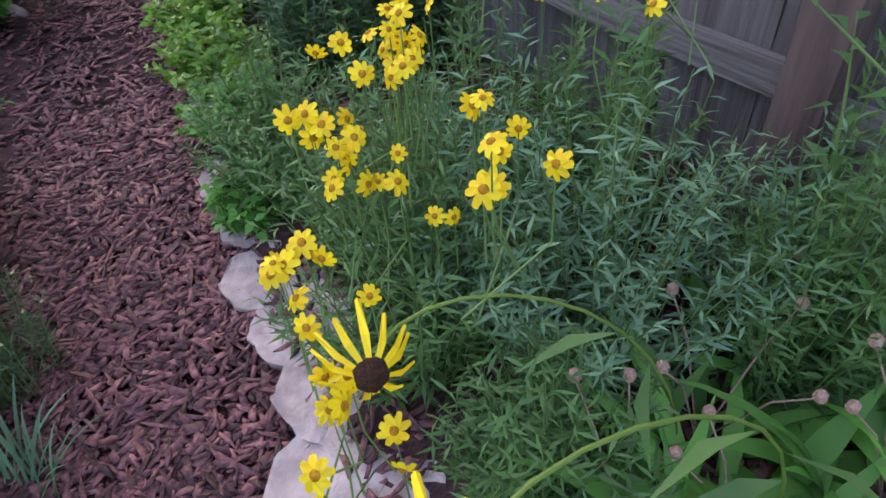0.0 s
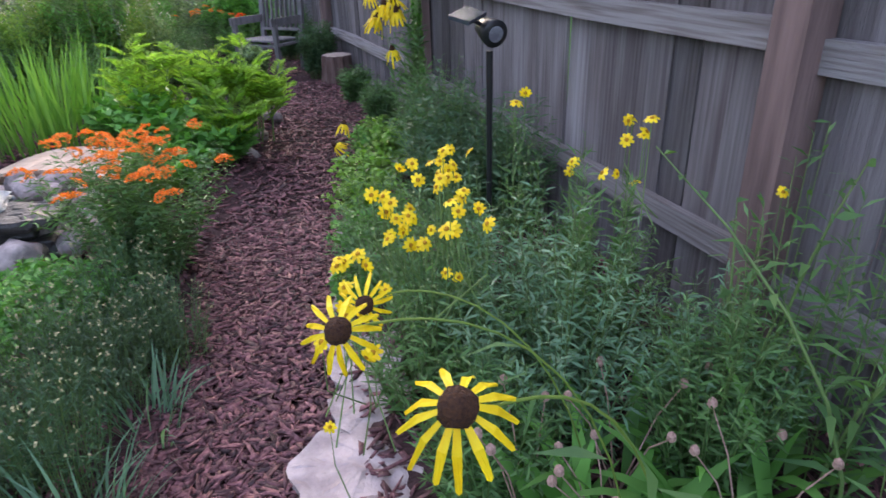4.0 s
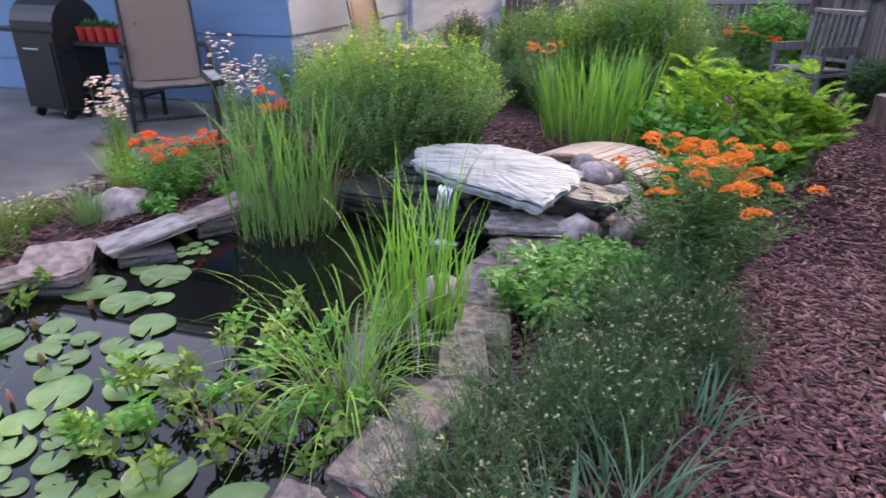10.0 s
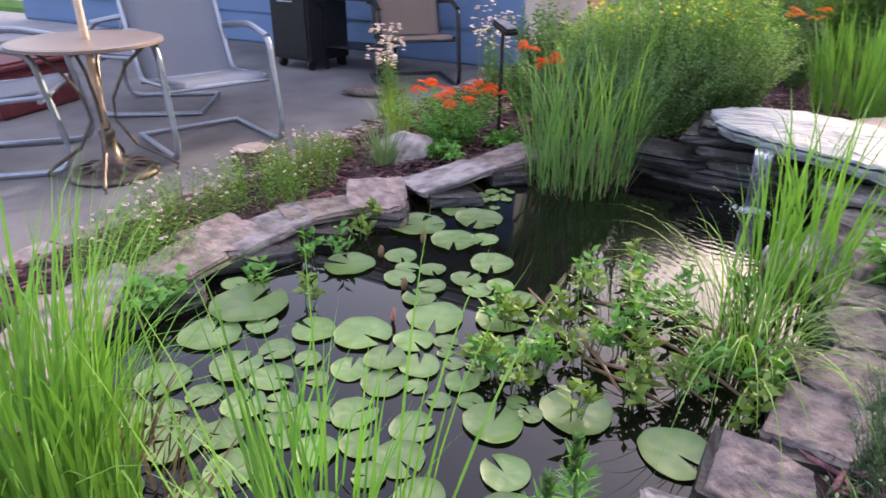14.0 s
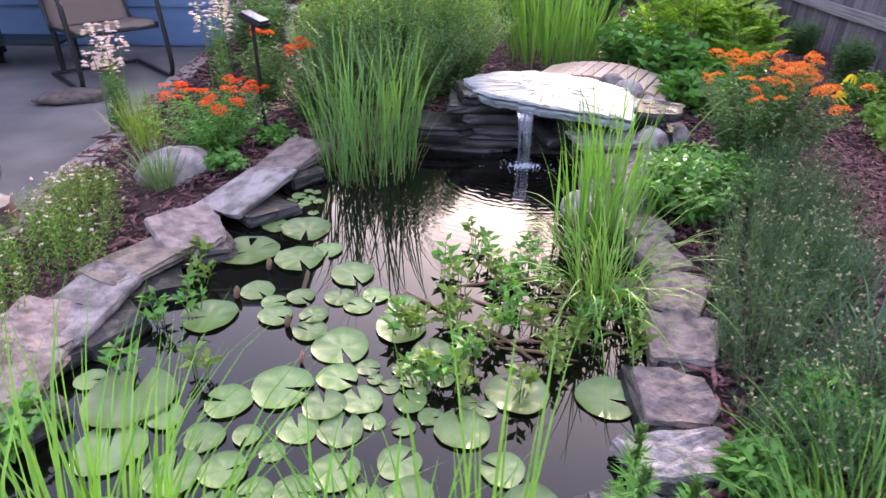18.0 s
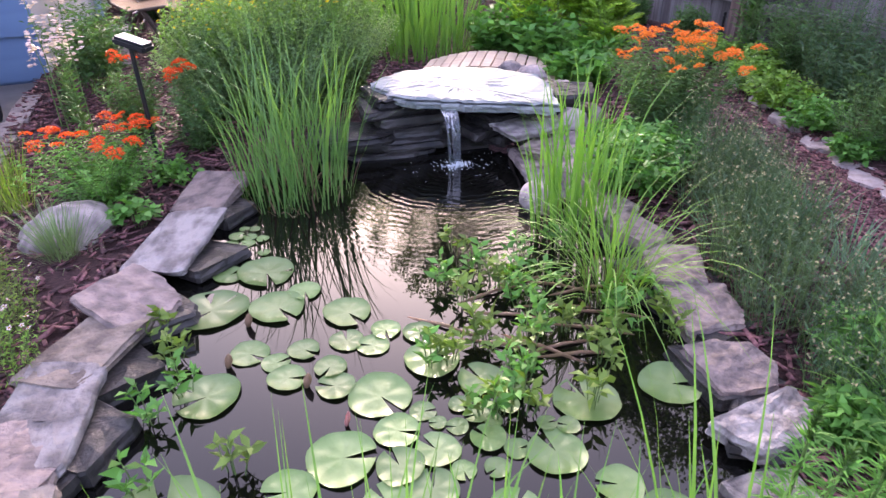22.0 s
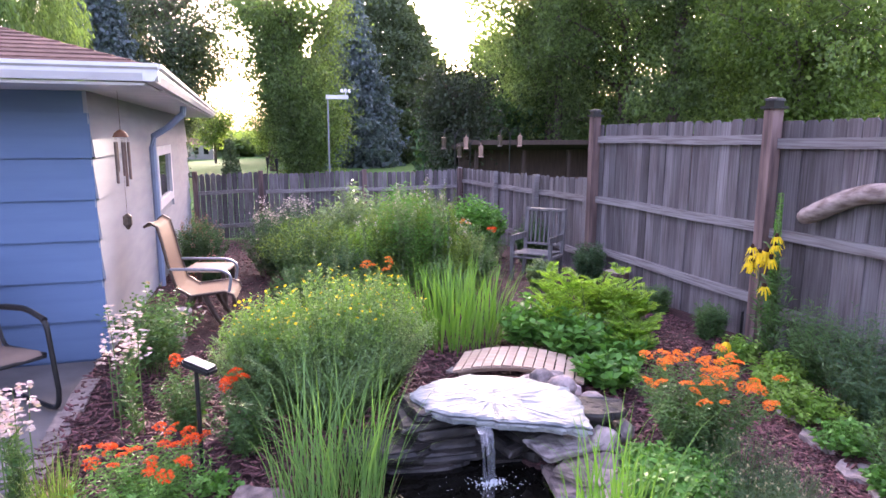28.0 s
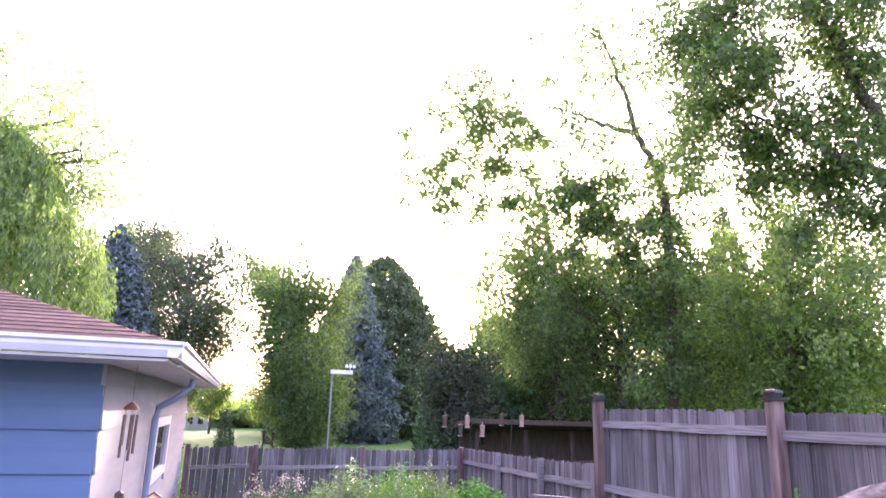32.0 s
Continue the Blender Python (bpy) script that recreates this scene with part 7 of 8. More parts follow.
# wind chimes and ornament on the side wall
M_CHIME = mat("weathered_tube", (0.16, 0.11, 0.095), 0.5, (0.11, 0.08, 0.07), 14)
ch = thing("wind_chime", "wooden wind chime hanging under the eave", "wind chime", (-2.72, 5.75, 2.21))
s = Soup()
s.tube([(0, 0, 0), (0, 0, -0.33)], [0.002, 0.002], 4)
part("cord", s, M_BRONZE, ch)
s = Soup()
s.tube([(0, 0, -0.36), (0, 0, -0.33), (0, 0, -0.30)], [0.062, 0.05, 0.015], 14)
part("roof_disc", s, mat("chime_wood", (0.20, 0.09, 0.055), 0.6, (0.15, 0.065, 0.04), 12), ch)
for k, L in enumerate((0.30, 0.36, 0.24, 0.33, 0.27)):
    a = radians(72 * k)
    s = Soup()
    s.tube([(0.05 * math.cos(a), 0.05 * math.sin(a), -0.40), (0.05 * math.cos(a), 0.05 * math.sin(a), -0.40 - L)], [0.011, 0.011], 8)
    part("tube", s, M_CHIME, ch)
    s = Soup()
    s.tube([(0.05 * math.cos(a), 0.05 * math.sin(a), -0.35), (0.05 * math.cos(a), 0.05 * math.sin(a), -0.40)], [0.0015, 0.0015], 4)
    part("string", s, M_BRONZE, ch)
s = Soup()
s.tube([(0, 0, -0.36), (0, 0, -0.98)], [0.0015, 0.0015], 4)
part("wind_cord", s, M_BRONZE, ch)
s = Soup()
s.tube([(0, 0, -0.98), (0, 0, -1.0), (0, 0, -1.07), (0, 0, -1.11)], [0.006, 0.035, 0.035, 0.01], 8)
part("wind_sail", s, M_BRONZE, ch)
# anemometer pole at the back fence
wp = thing("weather_station", "white weather station on a tall thin pole behind the fence", "weather station", (0.2, 15.62, zb))
s = Soup()
s.tube([(0, 0, 0), (0, 0, 3.28)], [0.022, 0.02], 8)
part("pole", s, M_STEEL, wp)
s = Soup()
s.box(pose(0.22, 0, 3.30), 0.52, 0.10, 0.09)
part("arm", s, M_WHITE, wp)
for k in range(3):
    a = radians(120 * k + 20)
    s = Soup()
    s.tube([(0.42, 0, 3.45), (0.42 + 0.10 * math.cos(a), 0.10 * math.sin(a), 3.45)], [0.006, 0.006], 5)
    s.tube([(0.42 + 0.10 * math.cos(a), 0.10 * math.sin(a), 3.41), (0.42 + 0.10 * math.cos(a), 0.10 * math.sin(a), 3.49)], [0.04, 0.03], 8)
    part("wind_cup", s, M_WHITE, wp)
s = Soup()
s.tube([(0.42, 0, 3.34), (0.42, 0, 3.46)], [0.012, 0.012], 6)
part("mast", s, M_WHITE, wp)


def feeder(x, y, h, n):
    ob = thing("bird_feeder", "bird feeders hung from a shepherd's crook pole", "bird feeder", (x, y, ground_z(x, y)), 0, "bird feeders")
    s = Soup()
    s.tube([(0, 0, 0), (0, 0, h)], [0.02, 0.018], 6)
    part("pole", s, M_BLACK, ob)
    for k in range(n):
        sg = 1 if k % 2 else -1
        s = Soup()
        p = [(0, 0, h - 0.1), (0.10 * sg, 0, h + 0.12), (0.25 * sg, 0, h + 0.14), (0.33 * sg, 0, h + 0.02)]
        s.tube(p, [0.015] * 4, 6)
        part("hook", s, M_BLACK, ob)
        s = Soup()
        s.tube([(0.33 * sg, 0, h + 0.02), (0.33 * sg, 0, h - 0.08), (0.33 * sg, 0, h - 0.1), (0.33 * sg, 0, h - 0.38), (0.33 * sg, 0, h - 0.42)], [0.004, 0.02, 0.075, 0.06, 0.09], 10)
        part("seed_tube", s, (M_BRONZE, F_PINKDRY)[k % 2], ob)


feeder(4.0, 17.6, 2.45, 2)
feeder(4.6, 18.0, 2.2, 2)
feeder(6.1, 18.6, 2.5, 2)
tr = thing("torch_stand", "black metal plant torches on the lawn", "garden torch", (-0.9, 20.5, -0.6))
for k, (x, h) in enumerate(((-0.15, 1.75), (0.12, 1.7))):
    s = Soup()
    s.tube([(x * 2.2, 0, 0), (x, 0, h * 0.8), (x, 0, h)], [0.02, 0.02, 0.06], 7)
    part("torch", s, M_BLACK, tr)

wc = thing("wall_clock", "round dark-rimmed clock hung on the fence", "clock", (2.27, 1.66, 1.41), 0)
s = Soup()
s.tube([(0.05, 0, 0), (0.0, 0, 0), (-0.02, 0, 0), (-0.022, 0, 0)], [0.165, 0.17, 0.16, 0.135], 32)
part("rim", s, M_BLACK, wc, smooth=True)
s = Soup()
s.tube([(-0.018, 0, 0), (-0.0235, 0, 0)], [0.137, 0.134], 32)
part("dial", s, M_STEEL, wc, "pale grey dial")

gh = thing("watering_wand", "thin black watering wand with a square head lying on the patio", "watering wand", (-5.8, 1.39, 0.012))
s = Soup()
s.tube([(1.1, -0.075, 0.0), (0.2, -0.005, 0.004), (-0.98, 0.052, 0.012)], [0.012, 0.012, 0.012], 7)
part("tube", s, M_STEEL, gh)
s = Soup()
s.tube([(-0.98, 0.052, 0.01), (-1.06, 0.06, 0.10), (-1.16, 0.07, 0.19)], [0.014, 0.016, 0.02], 7)
part("neck", s, M_BLACK, gh)
s = Soup()
s.box(pose(-1.19, 0.075, 0.23, 0, -40, 4), 0.09, 0.10, 0.07)
part("spray_head", s, M_BLACK, gh)

# ---- trees and the distance ----
trng = np.random.default_rng(5)


def tree(name, label, at, h, r, material, trunk_r=0.25, n_limb=9, leaf=0.22, count=9000, z_lo=0.3, clump=0.9, droop=0.0, bark=None, squash=0.9, dens=None, lean=(0, 0)):
    """A tapered trunk, limbs and a crown of leaf clumps with gaps between them."""
    ob = thing(name, label, "tree", at)
    s = Soup()
    tp = [(0, 0, -0.3), (lean[0] * 0.3, lean[1] * 0.3, h * 0.3), (lean[0] * 0.6, lean[1] * 0.6, h * 0.6), (lean[0], lean[1], h * 0.92)]
    s.tube(tp, [trunk_r * 1.2, trunk_r * 0.9, trunk_r * 0.55, trunk_r * 0.12], 9)
    centres = []
    for k in range(n_limb):
        a = 2.4 * k + trng.uniform(-0.4, 0.4)
        z0 = h * trng.uniform(z_lo, 0.75)
        q = r * trng.uniform(0.55, 1.0) * math.sin(math.pi * min(0.95, 0.35 + 0.6 * (1 - z0 / h)))
        z1 = min(h * 0.97, z0 + h * trng.uniform(0.10, 0.26))
        t0 = z0 / h
        b = (lean[0] * t0, lean[1] * t0, z0)
        m = (b[0] + q * 0.5 * math.cos(a), b[1] + q * 0.5 * math.sin(a), z0 + (z1 - z0) * 0.65)
        e = (b[0] + q * math.cos(a), b[1] + q * math.sin(a), z1)
        s.tube([b, m, e], [trunk_r * 0.4, trunk_r * 0.22, trunk_r * 0.06], 6)
        for t in (0.45, 0.7, 1.0):
            p = Vector(b).lerp(Vector(e), t)
            for _ in range(3):
                c = np.array(p) + trng.normal(0, 1, 3) * r * 0.16
                centres.append(c)
                s.tube([tuple(p), tuple(c)], [trunk_r * 0.07, trunk_r * 0.03], 4)
    for t in (0.7, 0.85, 0.97):
        centres.append(np.array([lean[0] * t, lean[1] * t, h * t]) + trng.normal(0, 1, 3) * r * 0.12)
    part("trunk", s, bark or M_BARK, ob)
    C = np.array(centres)
    k = trng.integers(0, len(C), count)
    sub = trng.normal(0, 1, (len(C) * 6, 3)) * [clump, clump, clump * squash] * 0.55
    j = trng.integers(0, 6, count)
    P = C[k] + sub[k * 6 + j] + trng.normal(0, 1, (count, 3)) * clump * 0.30
    P[:, 2] = np.maximum(P[:, 2], 0.3)
    D = trng.normal(0, 1, (count, 3))
    D[:, 2] -= 0.4 + droop
    L = leaf * trng.uniform(0.6, 1.2, count)
    part("crown", quads("crown", leaf_quads(P, D, L, L * 0.62, 0.15, trng, 1.5), material), None, ob)
    return ob


def conifer(name, label, at, h, r, material, count=9000, leaf=0.2, steep=1.0, power=0.85):
    """A cone of drooping sprays on whorled branches."""
    ob = thing(name, label, "tree", at)
    s = Soup()
    s.tube([(0, 0, -0.3), (0, 0, h * 0.5), (0, 0, h * 0.98)], [r * 0.09, r * 0.06, 0.02], 8)
    part("trunk", s, M_BARK, ob)
    u = 1 - trng.random(count) ** 0.66 * 0.99
    z = h * u
    a = trng.uniform(0, 6.28, count)
    lobes = 1 + 0.10 * np.sin(5 * a + 9 * u) + 0.09 * np.sin(11 * a - 31 * u) + 0.09 * np.sin(3 * a + 47 * u)
    R = (r * np.minimum(1.0, steep * (1 - u)) ** power * lobes + 0.08) * np.sqrt(trng.uniform(0.25, 1.05, count))
    P = np.stack([R * np.cos(a), R * np.sin(a), z - 0.10 * R], 1) + trng.normal(0, 0.03 * r, (count, 3))
    D = trng.normal(0, 1, (count, 3)) - [0, 0, 0.35]
    L = leaf * trng.uniform(0.6, 1.2, count)
    part("crown", quads("crown", leaf_quads(P, D, L, L * 0.6, 0.1, trng, 2.5), material), None, ob)
    return ob


def limbed_tree(name, label, base, limbs, clumps, spread, per, leaf, material, trunk_r):
    """A tree with a few large bent limbs and leaf clumps carried on twigs."""
    ob = thing(name, label, "tree", base)
    o = Vector(base)
    s, joints = Soup(), []
    for k, pts in enumerate(limbs):
        pts = [Vector(p) - o for p in pts]
        fine, rad, m = [], [], (len(pts) - 1) * 5
        r0 = trunk_r * (1.0 if k == 0 else 0.5)
        for i in range(m + 1):
            f = i / 5
            a = min(int(f), len(pts) - 2)
            q = [pts[max(0, min(len(pts) - 1, a + d))] for d in (-1, 0, 1, 2)]
            w = f - a
            p = 0.5 * (2 * q[1] + (q[2] - q[0]) * w + (2 * q[0] - 5 * q[1] + 4 * q[2] - q[3]) * w * w + (3 * q[1] - q[0] - 3 * q[2] + q[3]) * w**3)
            fine.append(p + Vector(tuple(trng.normal(0, 0.03, 3))))
            rad.append(r0 * (1 - 0.85 * i / m))
        s.tube(fine, rad, 8)
        joints += fine[2:]
    P = []
    for c in clumps:
        many = int(per * (c[3] if len(c) > 3 else 1.0))
        c = Vector(c[:3]) - o
        j = min(joints, key=lambda p: (p - c).length)
        mid = j.lerp(c, 0.5) + Vector((0, 0, 0.12 * (c - j).length))
        s.tube([j, mid, c], [trunk_r * 0.14, trunk_r * 0.09, trunk_r * 0.04], 5)
        subs = np.array(c) + trng.normal(0, 1, (9, 3)) * spread * [0.62, 0.62, 0.45]
        for q in subs:
            w = mid.lerp(c, float(trng.uniform(0.2, 1.0)))
            s.tube([w, Vector(tuple(q))], [trunk_r * 0.04, trunk_r * 0.018], 4)
        P.append(subs[trng.integers(0, 9, many)] + trng.normal(0, 1, (many, 3)) * spread * [0.24, 0.24, 0.18])
    part("trunk", s, M_BARK, ob)
    P = np.concatenate(P)
    D = trng.normal(0, 1, P.shape) - [0, 0, 0.5]
    L = leaf * trng.uniform(0.6, 1.2, len(P))
    part("crown", quads("crown", leaf_quads(P, D, L, L * 0.6, 0.15, trng, 1.5), material), None, ob)
    return ob


Z1 = -0.6
# willow behind the house
wl = tree("willow", "pale green weeping willow behind the house", (-10.5, 22.0, Z1), 12.5, 4.6, G_WILLOW, 0.4, 14, 0.17, 18000, 0.4, 0.9)
n = 70000
a, q = trng.uniform(0, 6.28, n), np.sqrt(trng.random(n))
strand = trng.integers(0, 700, n)
sa, sq, sl = trng.uniform(0, 6.28, 700), np.sqrt(trng.random(700)), trng.uniform(2.0, 7.5, 700)
zt = 11.2 - 5.0 * sq**2
t = trng.random(n)
P = np.stack([(4.6 * sq * np.cos(sa))[strand] + trng.normal(0, 0.07, n), (4.6 * sq * np.sin(sa))[strand] + trng.normal(0, 0.07, n), np.maximum(0.8, zt[strand] - sl[strand] * t)], 1)
part("hanging_sprays", quads("hanging_sprays", leaf_quads(P, np.stack([trng.normal(0, 0.5, n), trng.normal(0, 0.5, n), np.full(n, -1.0)], 1), 0.22, 0.06, 0.1, trng), G_WILLOW), None, wl)
conifer("blue_spruce", "blue-grey spruce beyond the lawn", (-8.9, 38.0, Z1), 11.8, 4.2, G_SPRUCE, 26000, 0.30)
tree("oak", "open dark tree on the far lawn", (-5.5, 42.0, Z1), 13.2, 4.6, G_OAK, 0.30, 34, 0.17, 48000, 0.02, 0.85)
tree("oak", "slender tree behind the lawn", (-9.4, 47.0, Z1), 15.5, 3.5, G_OAK, 0.26, 20, 0.17, 32000, 0.2, 0.9)
tree("maple", "rounded green tree at the lawn's edge", (1.7, 38.0, Z1), 10.6, 3.2, G_TREE, 0.3, 46, 0.17, 76000, 0.0, 1.1, lean=(-0.9, 0))
tree("ash", "thin upright tree showing above the others", (0.2, 44.0, Z1), 14.0, 2.6, G_OAK, 0.25, 9, 0.26, 2600, 0.5, 0.7)
conifer("blue_spruce", "narrow blue spruce beside the cedar", (5.9, 49.0, Z1), 14.0, 3.6, G_SPRUCE, 34000, 0.34, steep=1.2)
conifer("cedar", "large dense dark green cedar", (10.0, 58.0, Z1), 16.2, 6.1, G_CEDAR, 84000, 0.36, steep=2.0, power=0.6)
tree("yew", "dark rounded bush behind the back fence", (6.1, 24.0, Z1), 5.4, 1.9, G_YEW, 0.15, 16, 0.13, 16000, 0.1, 0.6)
# the tall trees to the right, round the sun
tree("box_elder", "spreading leafy tree over the neighbouring shed", (18.0, 45.0, Z1), 11.5, 5.4, G_TREE, 0.35, 24, 0.2, 52000, 0.12, 1.3, squash=0.7)
tree("box_elder", "low spreading leafy tree beside the shed", (13.4, 24.0, Z1), 9.6, 4.0, G_TREE, 0.25, 20, 0.15, 36000, 0.2, 0.9, squash=0.7)
limbed_tree("hackberry", "tall bare-limbed tree with thin high crown", (13.0, 20.2, Z1),
            [[(13.0, 20.2, Z1), (12.85, 19.8, 4.7), (12.67, 19.45, 7.1), (12.26, 19.0, 9.5), (11.77, 18.8, 10.75), (11.04, 18.76, 11.85), (10.47, 18.5, 13.0), (9.77, 18.2, 14.25), (9.17, 18.0, 15.0)],
             [(11.0, 18.8, 11.9), (10.07, 19.2, 12.25), (9.21, 19.5, 12.6), (7.88, 19.95, 13.0)]],
            [(10.1, 19.9, 10.6), (11.0, 19.7, 9.75), (10.0, 20.5, 9.3), (12.2, 18.8, 10.05), (12.8, 18.2, 10.4), (11.9, 19.6, 8.5), (8.9, 20.8, 10.25), (10.5, 20.2, 8.6), (12.4, 19.2, 9.0), (9.4, 20.4, 9.7), (11.5, 19.0, 9.3), (13.1, 19.3, 8.0), (12.2, 19.4, 7.2), (12.9, 19.9, 5.5), (12.5, 19.6, 6.3), (13.5, 19.4, 6.6), (11.9, 20.0, 6.4), (10.9, 20.4, 7.7), (9.7, 20.8, 8.4), (8.3, 18.3, 15.3, 0.3), (9.85, 18.1, 14.2, 0.3), (9.3, 18.2, 15.4, 0.3), (9.4, 19.3, 12.9, 0.3), (8.2, 19.8, 13.1, 0.25), (10.9, 17.7, 13.8, 0.3), (11.4, 18.3, 12.2, 0.3), (10.2, 18.6, 13.4, 0.25), (8.8, 18.9, 14.4, 0.25), (9.9, 18.9, 11.6, 0.4), (8.9, 19.4, 11.9, 0.3), (12.2, 18.2, 11.6, 0.4), (11.9, 17.9, 13.0, 0.25), (12.9, 18.0, 11.8, 0.35), (12.5, 19.3, 4.6), (13.4, 19.2, 4.0), (12.3, 19.5, 3.4), (13.5, 19.6, 2.8), (12.8, 19.0, 3.2)], 1.15, 1150, 0.17, G_TREE, 0.24)
limbed_tree("hackberry", "leaning thin-crowned tree against the bright sky", (12.0, 26.8, Z1),
            [[(12.0, 26.8, Z1), (11.54, 26.3, 6.2), (11.1, 25.9, 8.95), (10.52, 25.6, 10.95), (9.75, 25.4, 12.3), (8.62, 25.4, 13.5)], [(11.1, 25.9, 8.9), (9.75, 26.4, 9.6), (8.85, 26.6, 10.2), (7.6, 26.6, 11.4)]],
            [(6.9, 25.2, 15.0), (8.2, 24.5, 15.4), (7.74, 25.3, 14.4), (9.1, 25.1, 13.8), (5.7, 26.9, 12.3), (7.1, 26.4, 12.5), (5.3, 27.3, 11.5), (6.5, 27.1, 11.0), (8.0, 25.0, 14.9), (9.6, 25.3, 12.7), (7.4, 25.8, 13.6), (6.2, 26.6, 13.2), (10.3, 25.6, 10.4), (8.9, 26.3, 10.9), (6.6, 25.6, 16.1), (7.6, 25.0, 16.6), (5.2, 26.4, 14.2), (5.9, 26.0, 15.2), (8.9, 25.0, 15.0), (9.9, 25.2, 14.0), (8.2, 26.0, 12.4), (7.6, 26.6, 11.2), (9.4, 25.9, 11.6), (6.0, 26.9, 11.8), (4.9, 27.0, 12.9), (8.4, 25.6, 13.0), (10.6, 25.2, 12.2), (9.9, 25.8, 9.6)], 0.95, 850, 0.17, G_TREE, 0.2)
limbed_tree("silver_maple", "big near maple with sunlit leaves", (11.5, 8.2, Z1),
            [[(11.5, 8.2, Z1), (10.6, 8.0, 3.5), (9.6, 7.8, 5.8), (8.54, 7.7, 7.0), (7.64, 7.7, 8.5), (7.2, 7.7, 9.1), (6.7, 7.6, 9.8)], [(9.7, 7.8, 5.6), (8.9, 7.8, 6.0), (8.03, 8.4, 6.8), (7.37, 8.8, 7.3), (6.77, 9.1, 7.8)]],
            [(5.9, 9.4, 8.5), (6.2, 8.6, 9.2), (7.0, 8.0, 9.0), (6.95, 8.7, 8.2), (7.6, 8.0, 8.2), (8.2, 8.1, 6.9), (8.0, 7.3, 8.5), (6.4, 9.5, 7.7), (7.0, 9.1, 7.4), (7.8, 8.8, 6.6), (8.3, 8.7, 5.7), (8.7, 8.3, 5.4), (8.8, 8.5, 4.3), (7.7, 8.4, 7.4), (6.5, 9.0, 8.4), (7.3, 7.6, 9.6), (8.6, 7.6, 7.6), (6.6, 8.2, 9.9), (6.2, 9.2, 9.6), (8.6, 8.9, 6.4), (7.4, 9.3, 6.7), (8.9, 7.9, 6.6), (8.3, 7.0, 9.4)], 0.88, 1350, 0.125, G_TREE, 0.2)
tree("silver_maple", "bright leafy tree beyond the fence", (15.0, 16.5, Z1), 9.6, 3.8, G_TREEL, 0.22, 28, 0.15, 46000, 0.12, 0.8)
tree("box_elder", "dense low tree leaning over the shed", (11.8, 27.5, Z1), 12.0, 4.4, G_TREE, 0.2, 28, 0.15, 60000, 0.15, 1.0, squash=0.75)
tree("box_elder", "dense low tree behind the tall fence", (20.5, 27.0, Z1), 8.8, 3.8, G_TREE, 0.2, 24, 0.17, 40000, 0.15, 1.0, squash=0.75)
conifer("spruce", "distant dark spruce top", (26.0, 32.0, Z1), 15.5, 3.4, G_CEDAR, 7000, 0.35)
conifer("spruce", "distant dark spruce top", (29.0, 31.0, Z1), 14.5, 3.2, G_CEDAR, 6000, 0.35)
# far woods and hedges close the view
n = 44000
az = np.concatenate([trng.uniform(radians(-40), radians(75), n // 2), trng.uniform(radians(75), radians(320), n // 2)])
d = trng.uniform(70, 85, n)
wave_h = 6.0 + 2.5 * np.sin(az * 9) + 1.5 * np.sin(az * 23 + 1)
gap = (az > radians(-4)) & (az < radians(4.5))
wave_h = np.where(gap, 1.8, wave_h)
P = np.stack([d * np.sin(az), d * np.cos(az), Z1 + wave_h * trng.random(n) ** 0.7], 1)
tagged(part("far_woods", quads("far_woods", leaf_quads(P, trng.normal(0, 1, (n, 3)), 1.5, 1.0, 0.1, trng), G_TREE), None), "far green tree line round the gardens", "woods", kind="stuff")
n = 26000
P = np.stack([trng.normal(-17.6, 0.4, n), trng.uniform(-8, 16, n), trng.random(n) * (1.9 + 0.3 * np.sin(trng.random(n) * 30))], 1)
tagged(part("hedge", quads("hedge", leaf_quads(P, trng.normal(0, 1, (n, 3)), 0.17, 0.10, 0.1, trng), G_DARK), None), "dark clipped hedge beyond the driveway", "hedge", kind="stuff")
n = 14000
P = np.stack([trng.uniform(6, 30, n), trng.normal(29, 0.7, n), Z1 + trng.random(n) * 4.2], 1)
tagged(part("shrub_belt", quads("shrub_belt", leaf_quads(P, trng.normal(0, 1, (n, 3)), 0.4, 0.26, 0.1, trng), G_DARK), None), "shadowy belt of shrubs behind the shed", "shrubs", kind="stuff")
for (x, y, h, r, m) in [(-2.3, 32.0, 2.2, 0.42, G_CEDAR), (3.5, 60.0, 3.0, 1.4, G_TREEL), (0.5, 58.0, 3.2, 1.7, G_TREEL), (-3.8, 56, 2.6, 1.4, G_TREEL)]:
    if r < 0.6:
        conifer("arborvitae", "small dark conical evergreen on the lawn", (x, y, Z1), h, r, m, 2600, 0.12, power=0.55)
    else:
        tree("crab_apple", "small sunlit tree at the end of the lawn", (x, y, Z1), h + 1.5, r, m, 0.1, 10, 0.22, 3500, 0.25, 0.5)
n = 2600
P = np.stack([trng.uniform(-3.5, 1.4, n), trng.normal(17.3, 0.5, n), Z1 + 0.75 * trng.random(n)], 1)
tagged(part("lawn_edge_plants", quads("lawn_edge_plants", leaf_quads(P, np.stack([trng.normal(0, 0.6, n), trng.normal(0, 0.6, n), np.full(n, 1.0)], 1), 0.22, 0.03, 0.2, trng), G_BLUE), None), "low grassy planting behind the back fence", "plants", kind="stuff")

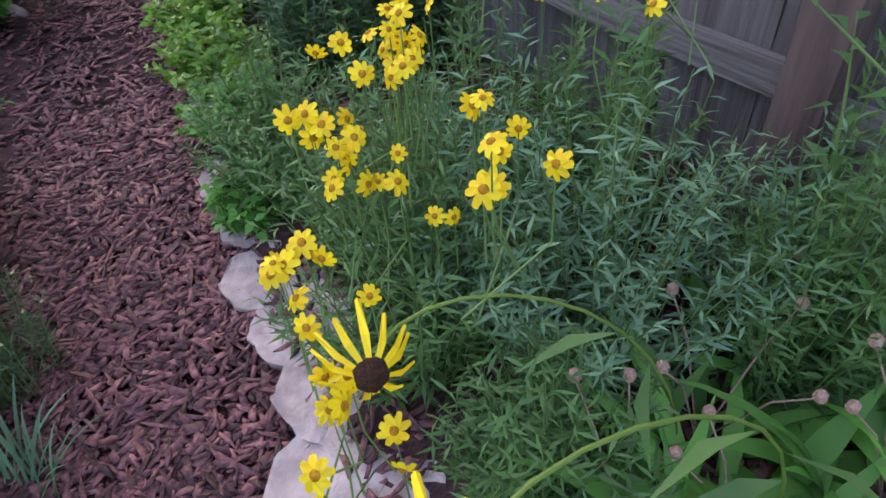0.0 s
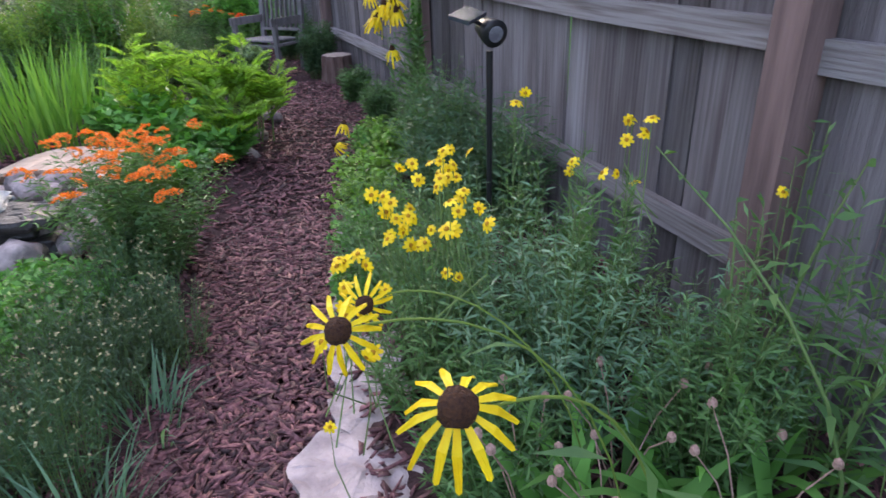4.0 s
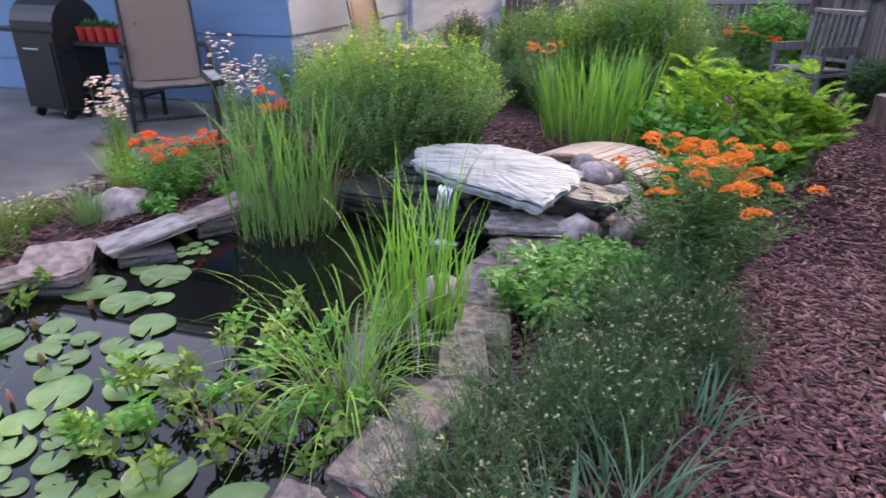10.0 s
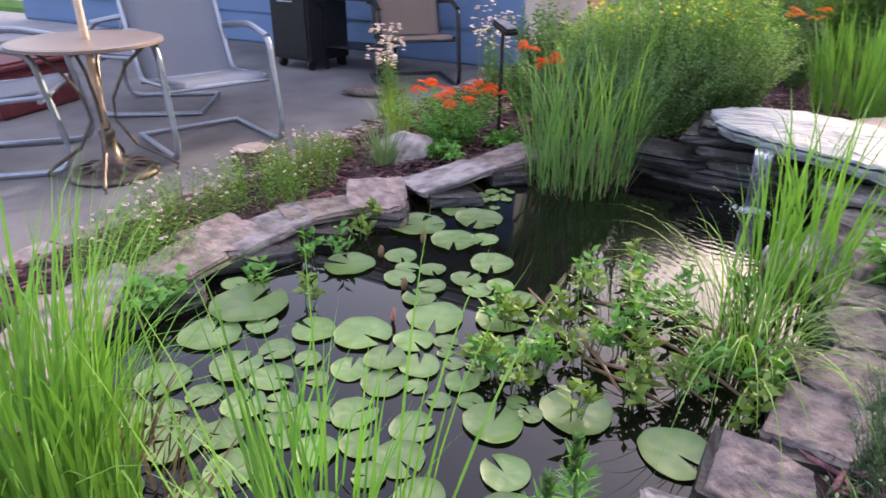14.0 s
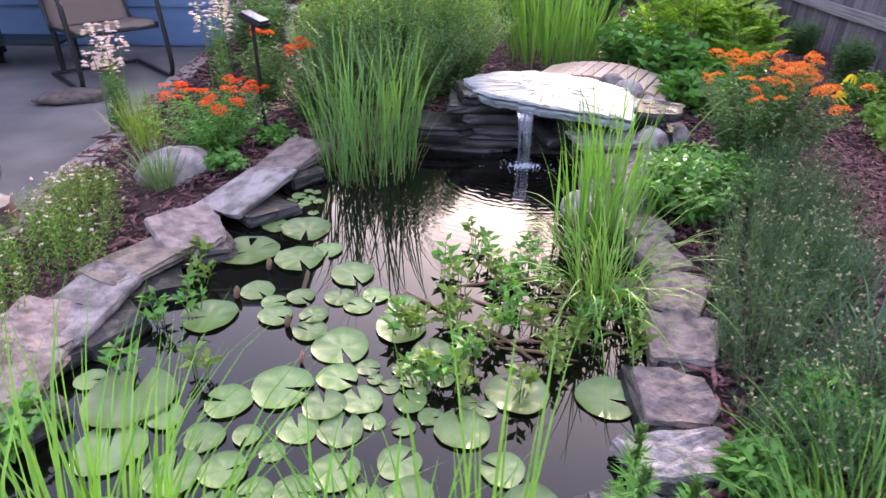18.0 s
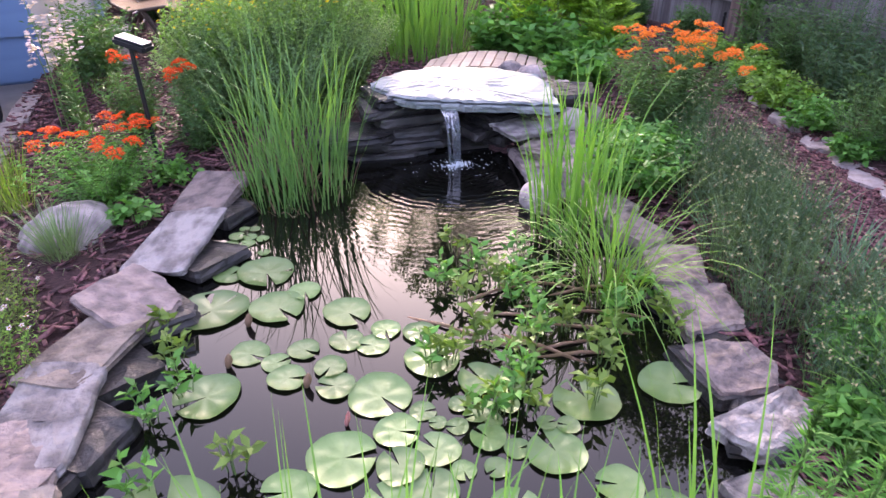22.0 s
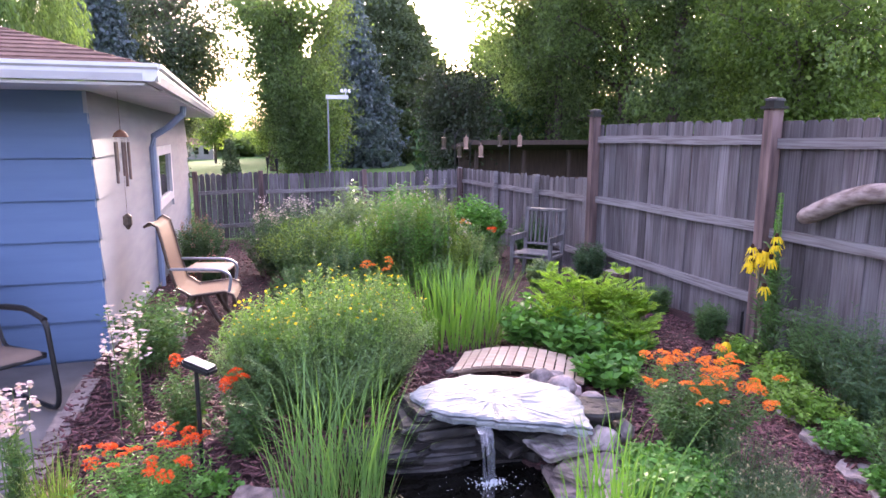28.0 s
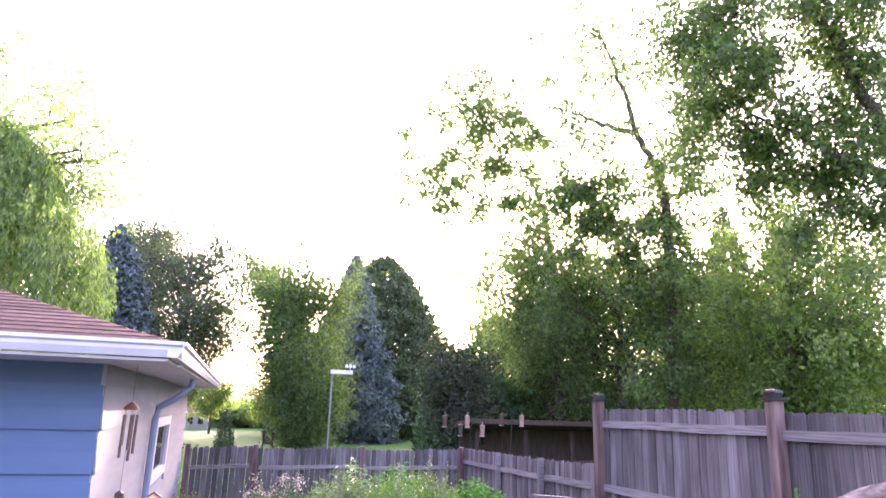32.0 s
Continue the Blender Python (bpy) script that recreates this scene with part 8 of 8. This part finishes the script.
# neighbouring shed and house
sh = thing("shed", "low dark brown shed behind the fence", "shed", (10.6, 22.2, Z1))
s = Soup()
s.box(pose(0, 0.8, 0.95), 9.4, 0.12, 1.9)
part("back_wall", s, M_SHED, sh)
for k in range(6):
    s = Soup()
    s.box(pose(-4.5 + 1.8 * k, -0.6, 0.95), 0.12, 0.12, 1.9)
    part("post", s, M_SHED, sh)
s = Soup()
s.box(pose(0, 0.0, 2.05, -6, 0, 0), 10.0, 2.6, 0.16)
part("roof", s, M_SHED, sh)
s = Soup()
s.box(pose(0, 0.65, 0.75), 9.0, 0.1, 0.12)
part("beam", s, M_POST, sh)
rf = thing("red_fence", "reddish board fence in the neighbour's yard", "fence", (16.5, 19.5, Z1))
for k in range(42):
    s = Soup()
    s.box(pose(-4.2 + 0.2 * k, 0, 1.25), 0.17, 0.025, 2.5)
    part("board", s, mat("red_board", (0.17, 0.07, 0.055), 0.9, (0.12, 0.05, 0.04), 6) if k == 0 else bpy.data.materials["red_board"], rf)
s = Soup()
s.box(pose(0, -0.04, 2.35), 8.5, 0.05, 0.1)
part("rail", s, bpy.data.materials["red_board"], rf)
nb = thing("neighbour_house", "white clapboard house end beyond the fence", "house", (-6.3, 30.0, Z1))
s = Soup()
s.box(pose(0, 2, 1.5), 2.9, 4, 3.0)
part("wall", s, M_WHITE, nb)
for k in range(22):
    s = Soup()
    s.box(pose(0, -0.006, 0.1 + 0.13 * k, 4, 0, 0), 2.92, 0.014, 0.13)
    part("clapboard", s, M_WHITE, nb)
fh = thing("far_house", "low pale house at the end of the lawn", "house", (-6.0, 66.0, Z1))
s = Soup()
s.box(pose(0, 0, 0.7), 3.4, 3, 1.4)
part("wall", s, M_DRIVE, fh)
s = Soup()
s.add([(-1.9, -1.7, 1.4), (1.9, -1.7, 1.4), (1.9, 1.7, 1.4), (-1.9, 1.7, 1.4), (-1.5, 0, 2.0), (1.5, 0, 2.0)], [(0, 1, 5, 4), (1, 2, 5), (2, 3, 4, 5), (3, 0, 4), (3, 2, 1, 0)])
part("roof", s, M_SHINGLE, fh)
for x in (-0.9, 0.2, 1.1):
    s = Soup()
    s.box(pose(x, -1.51, 0.8), 0.45, 0.05, 0.6)
    part("window", s, M_GLASS, fh)
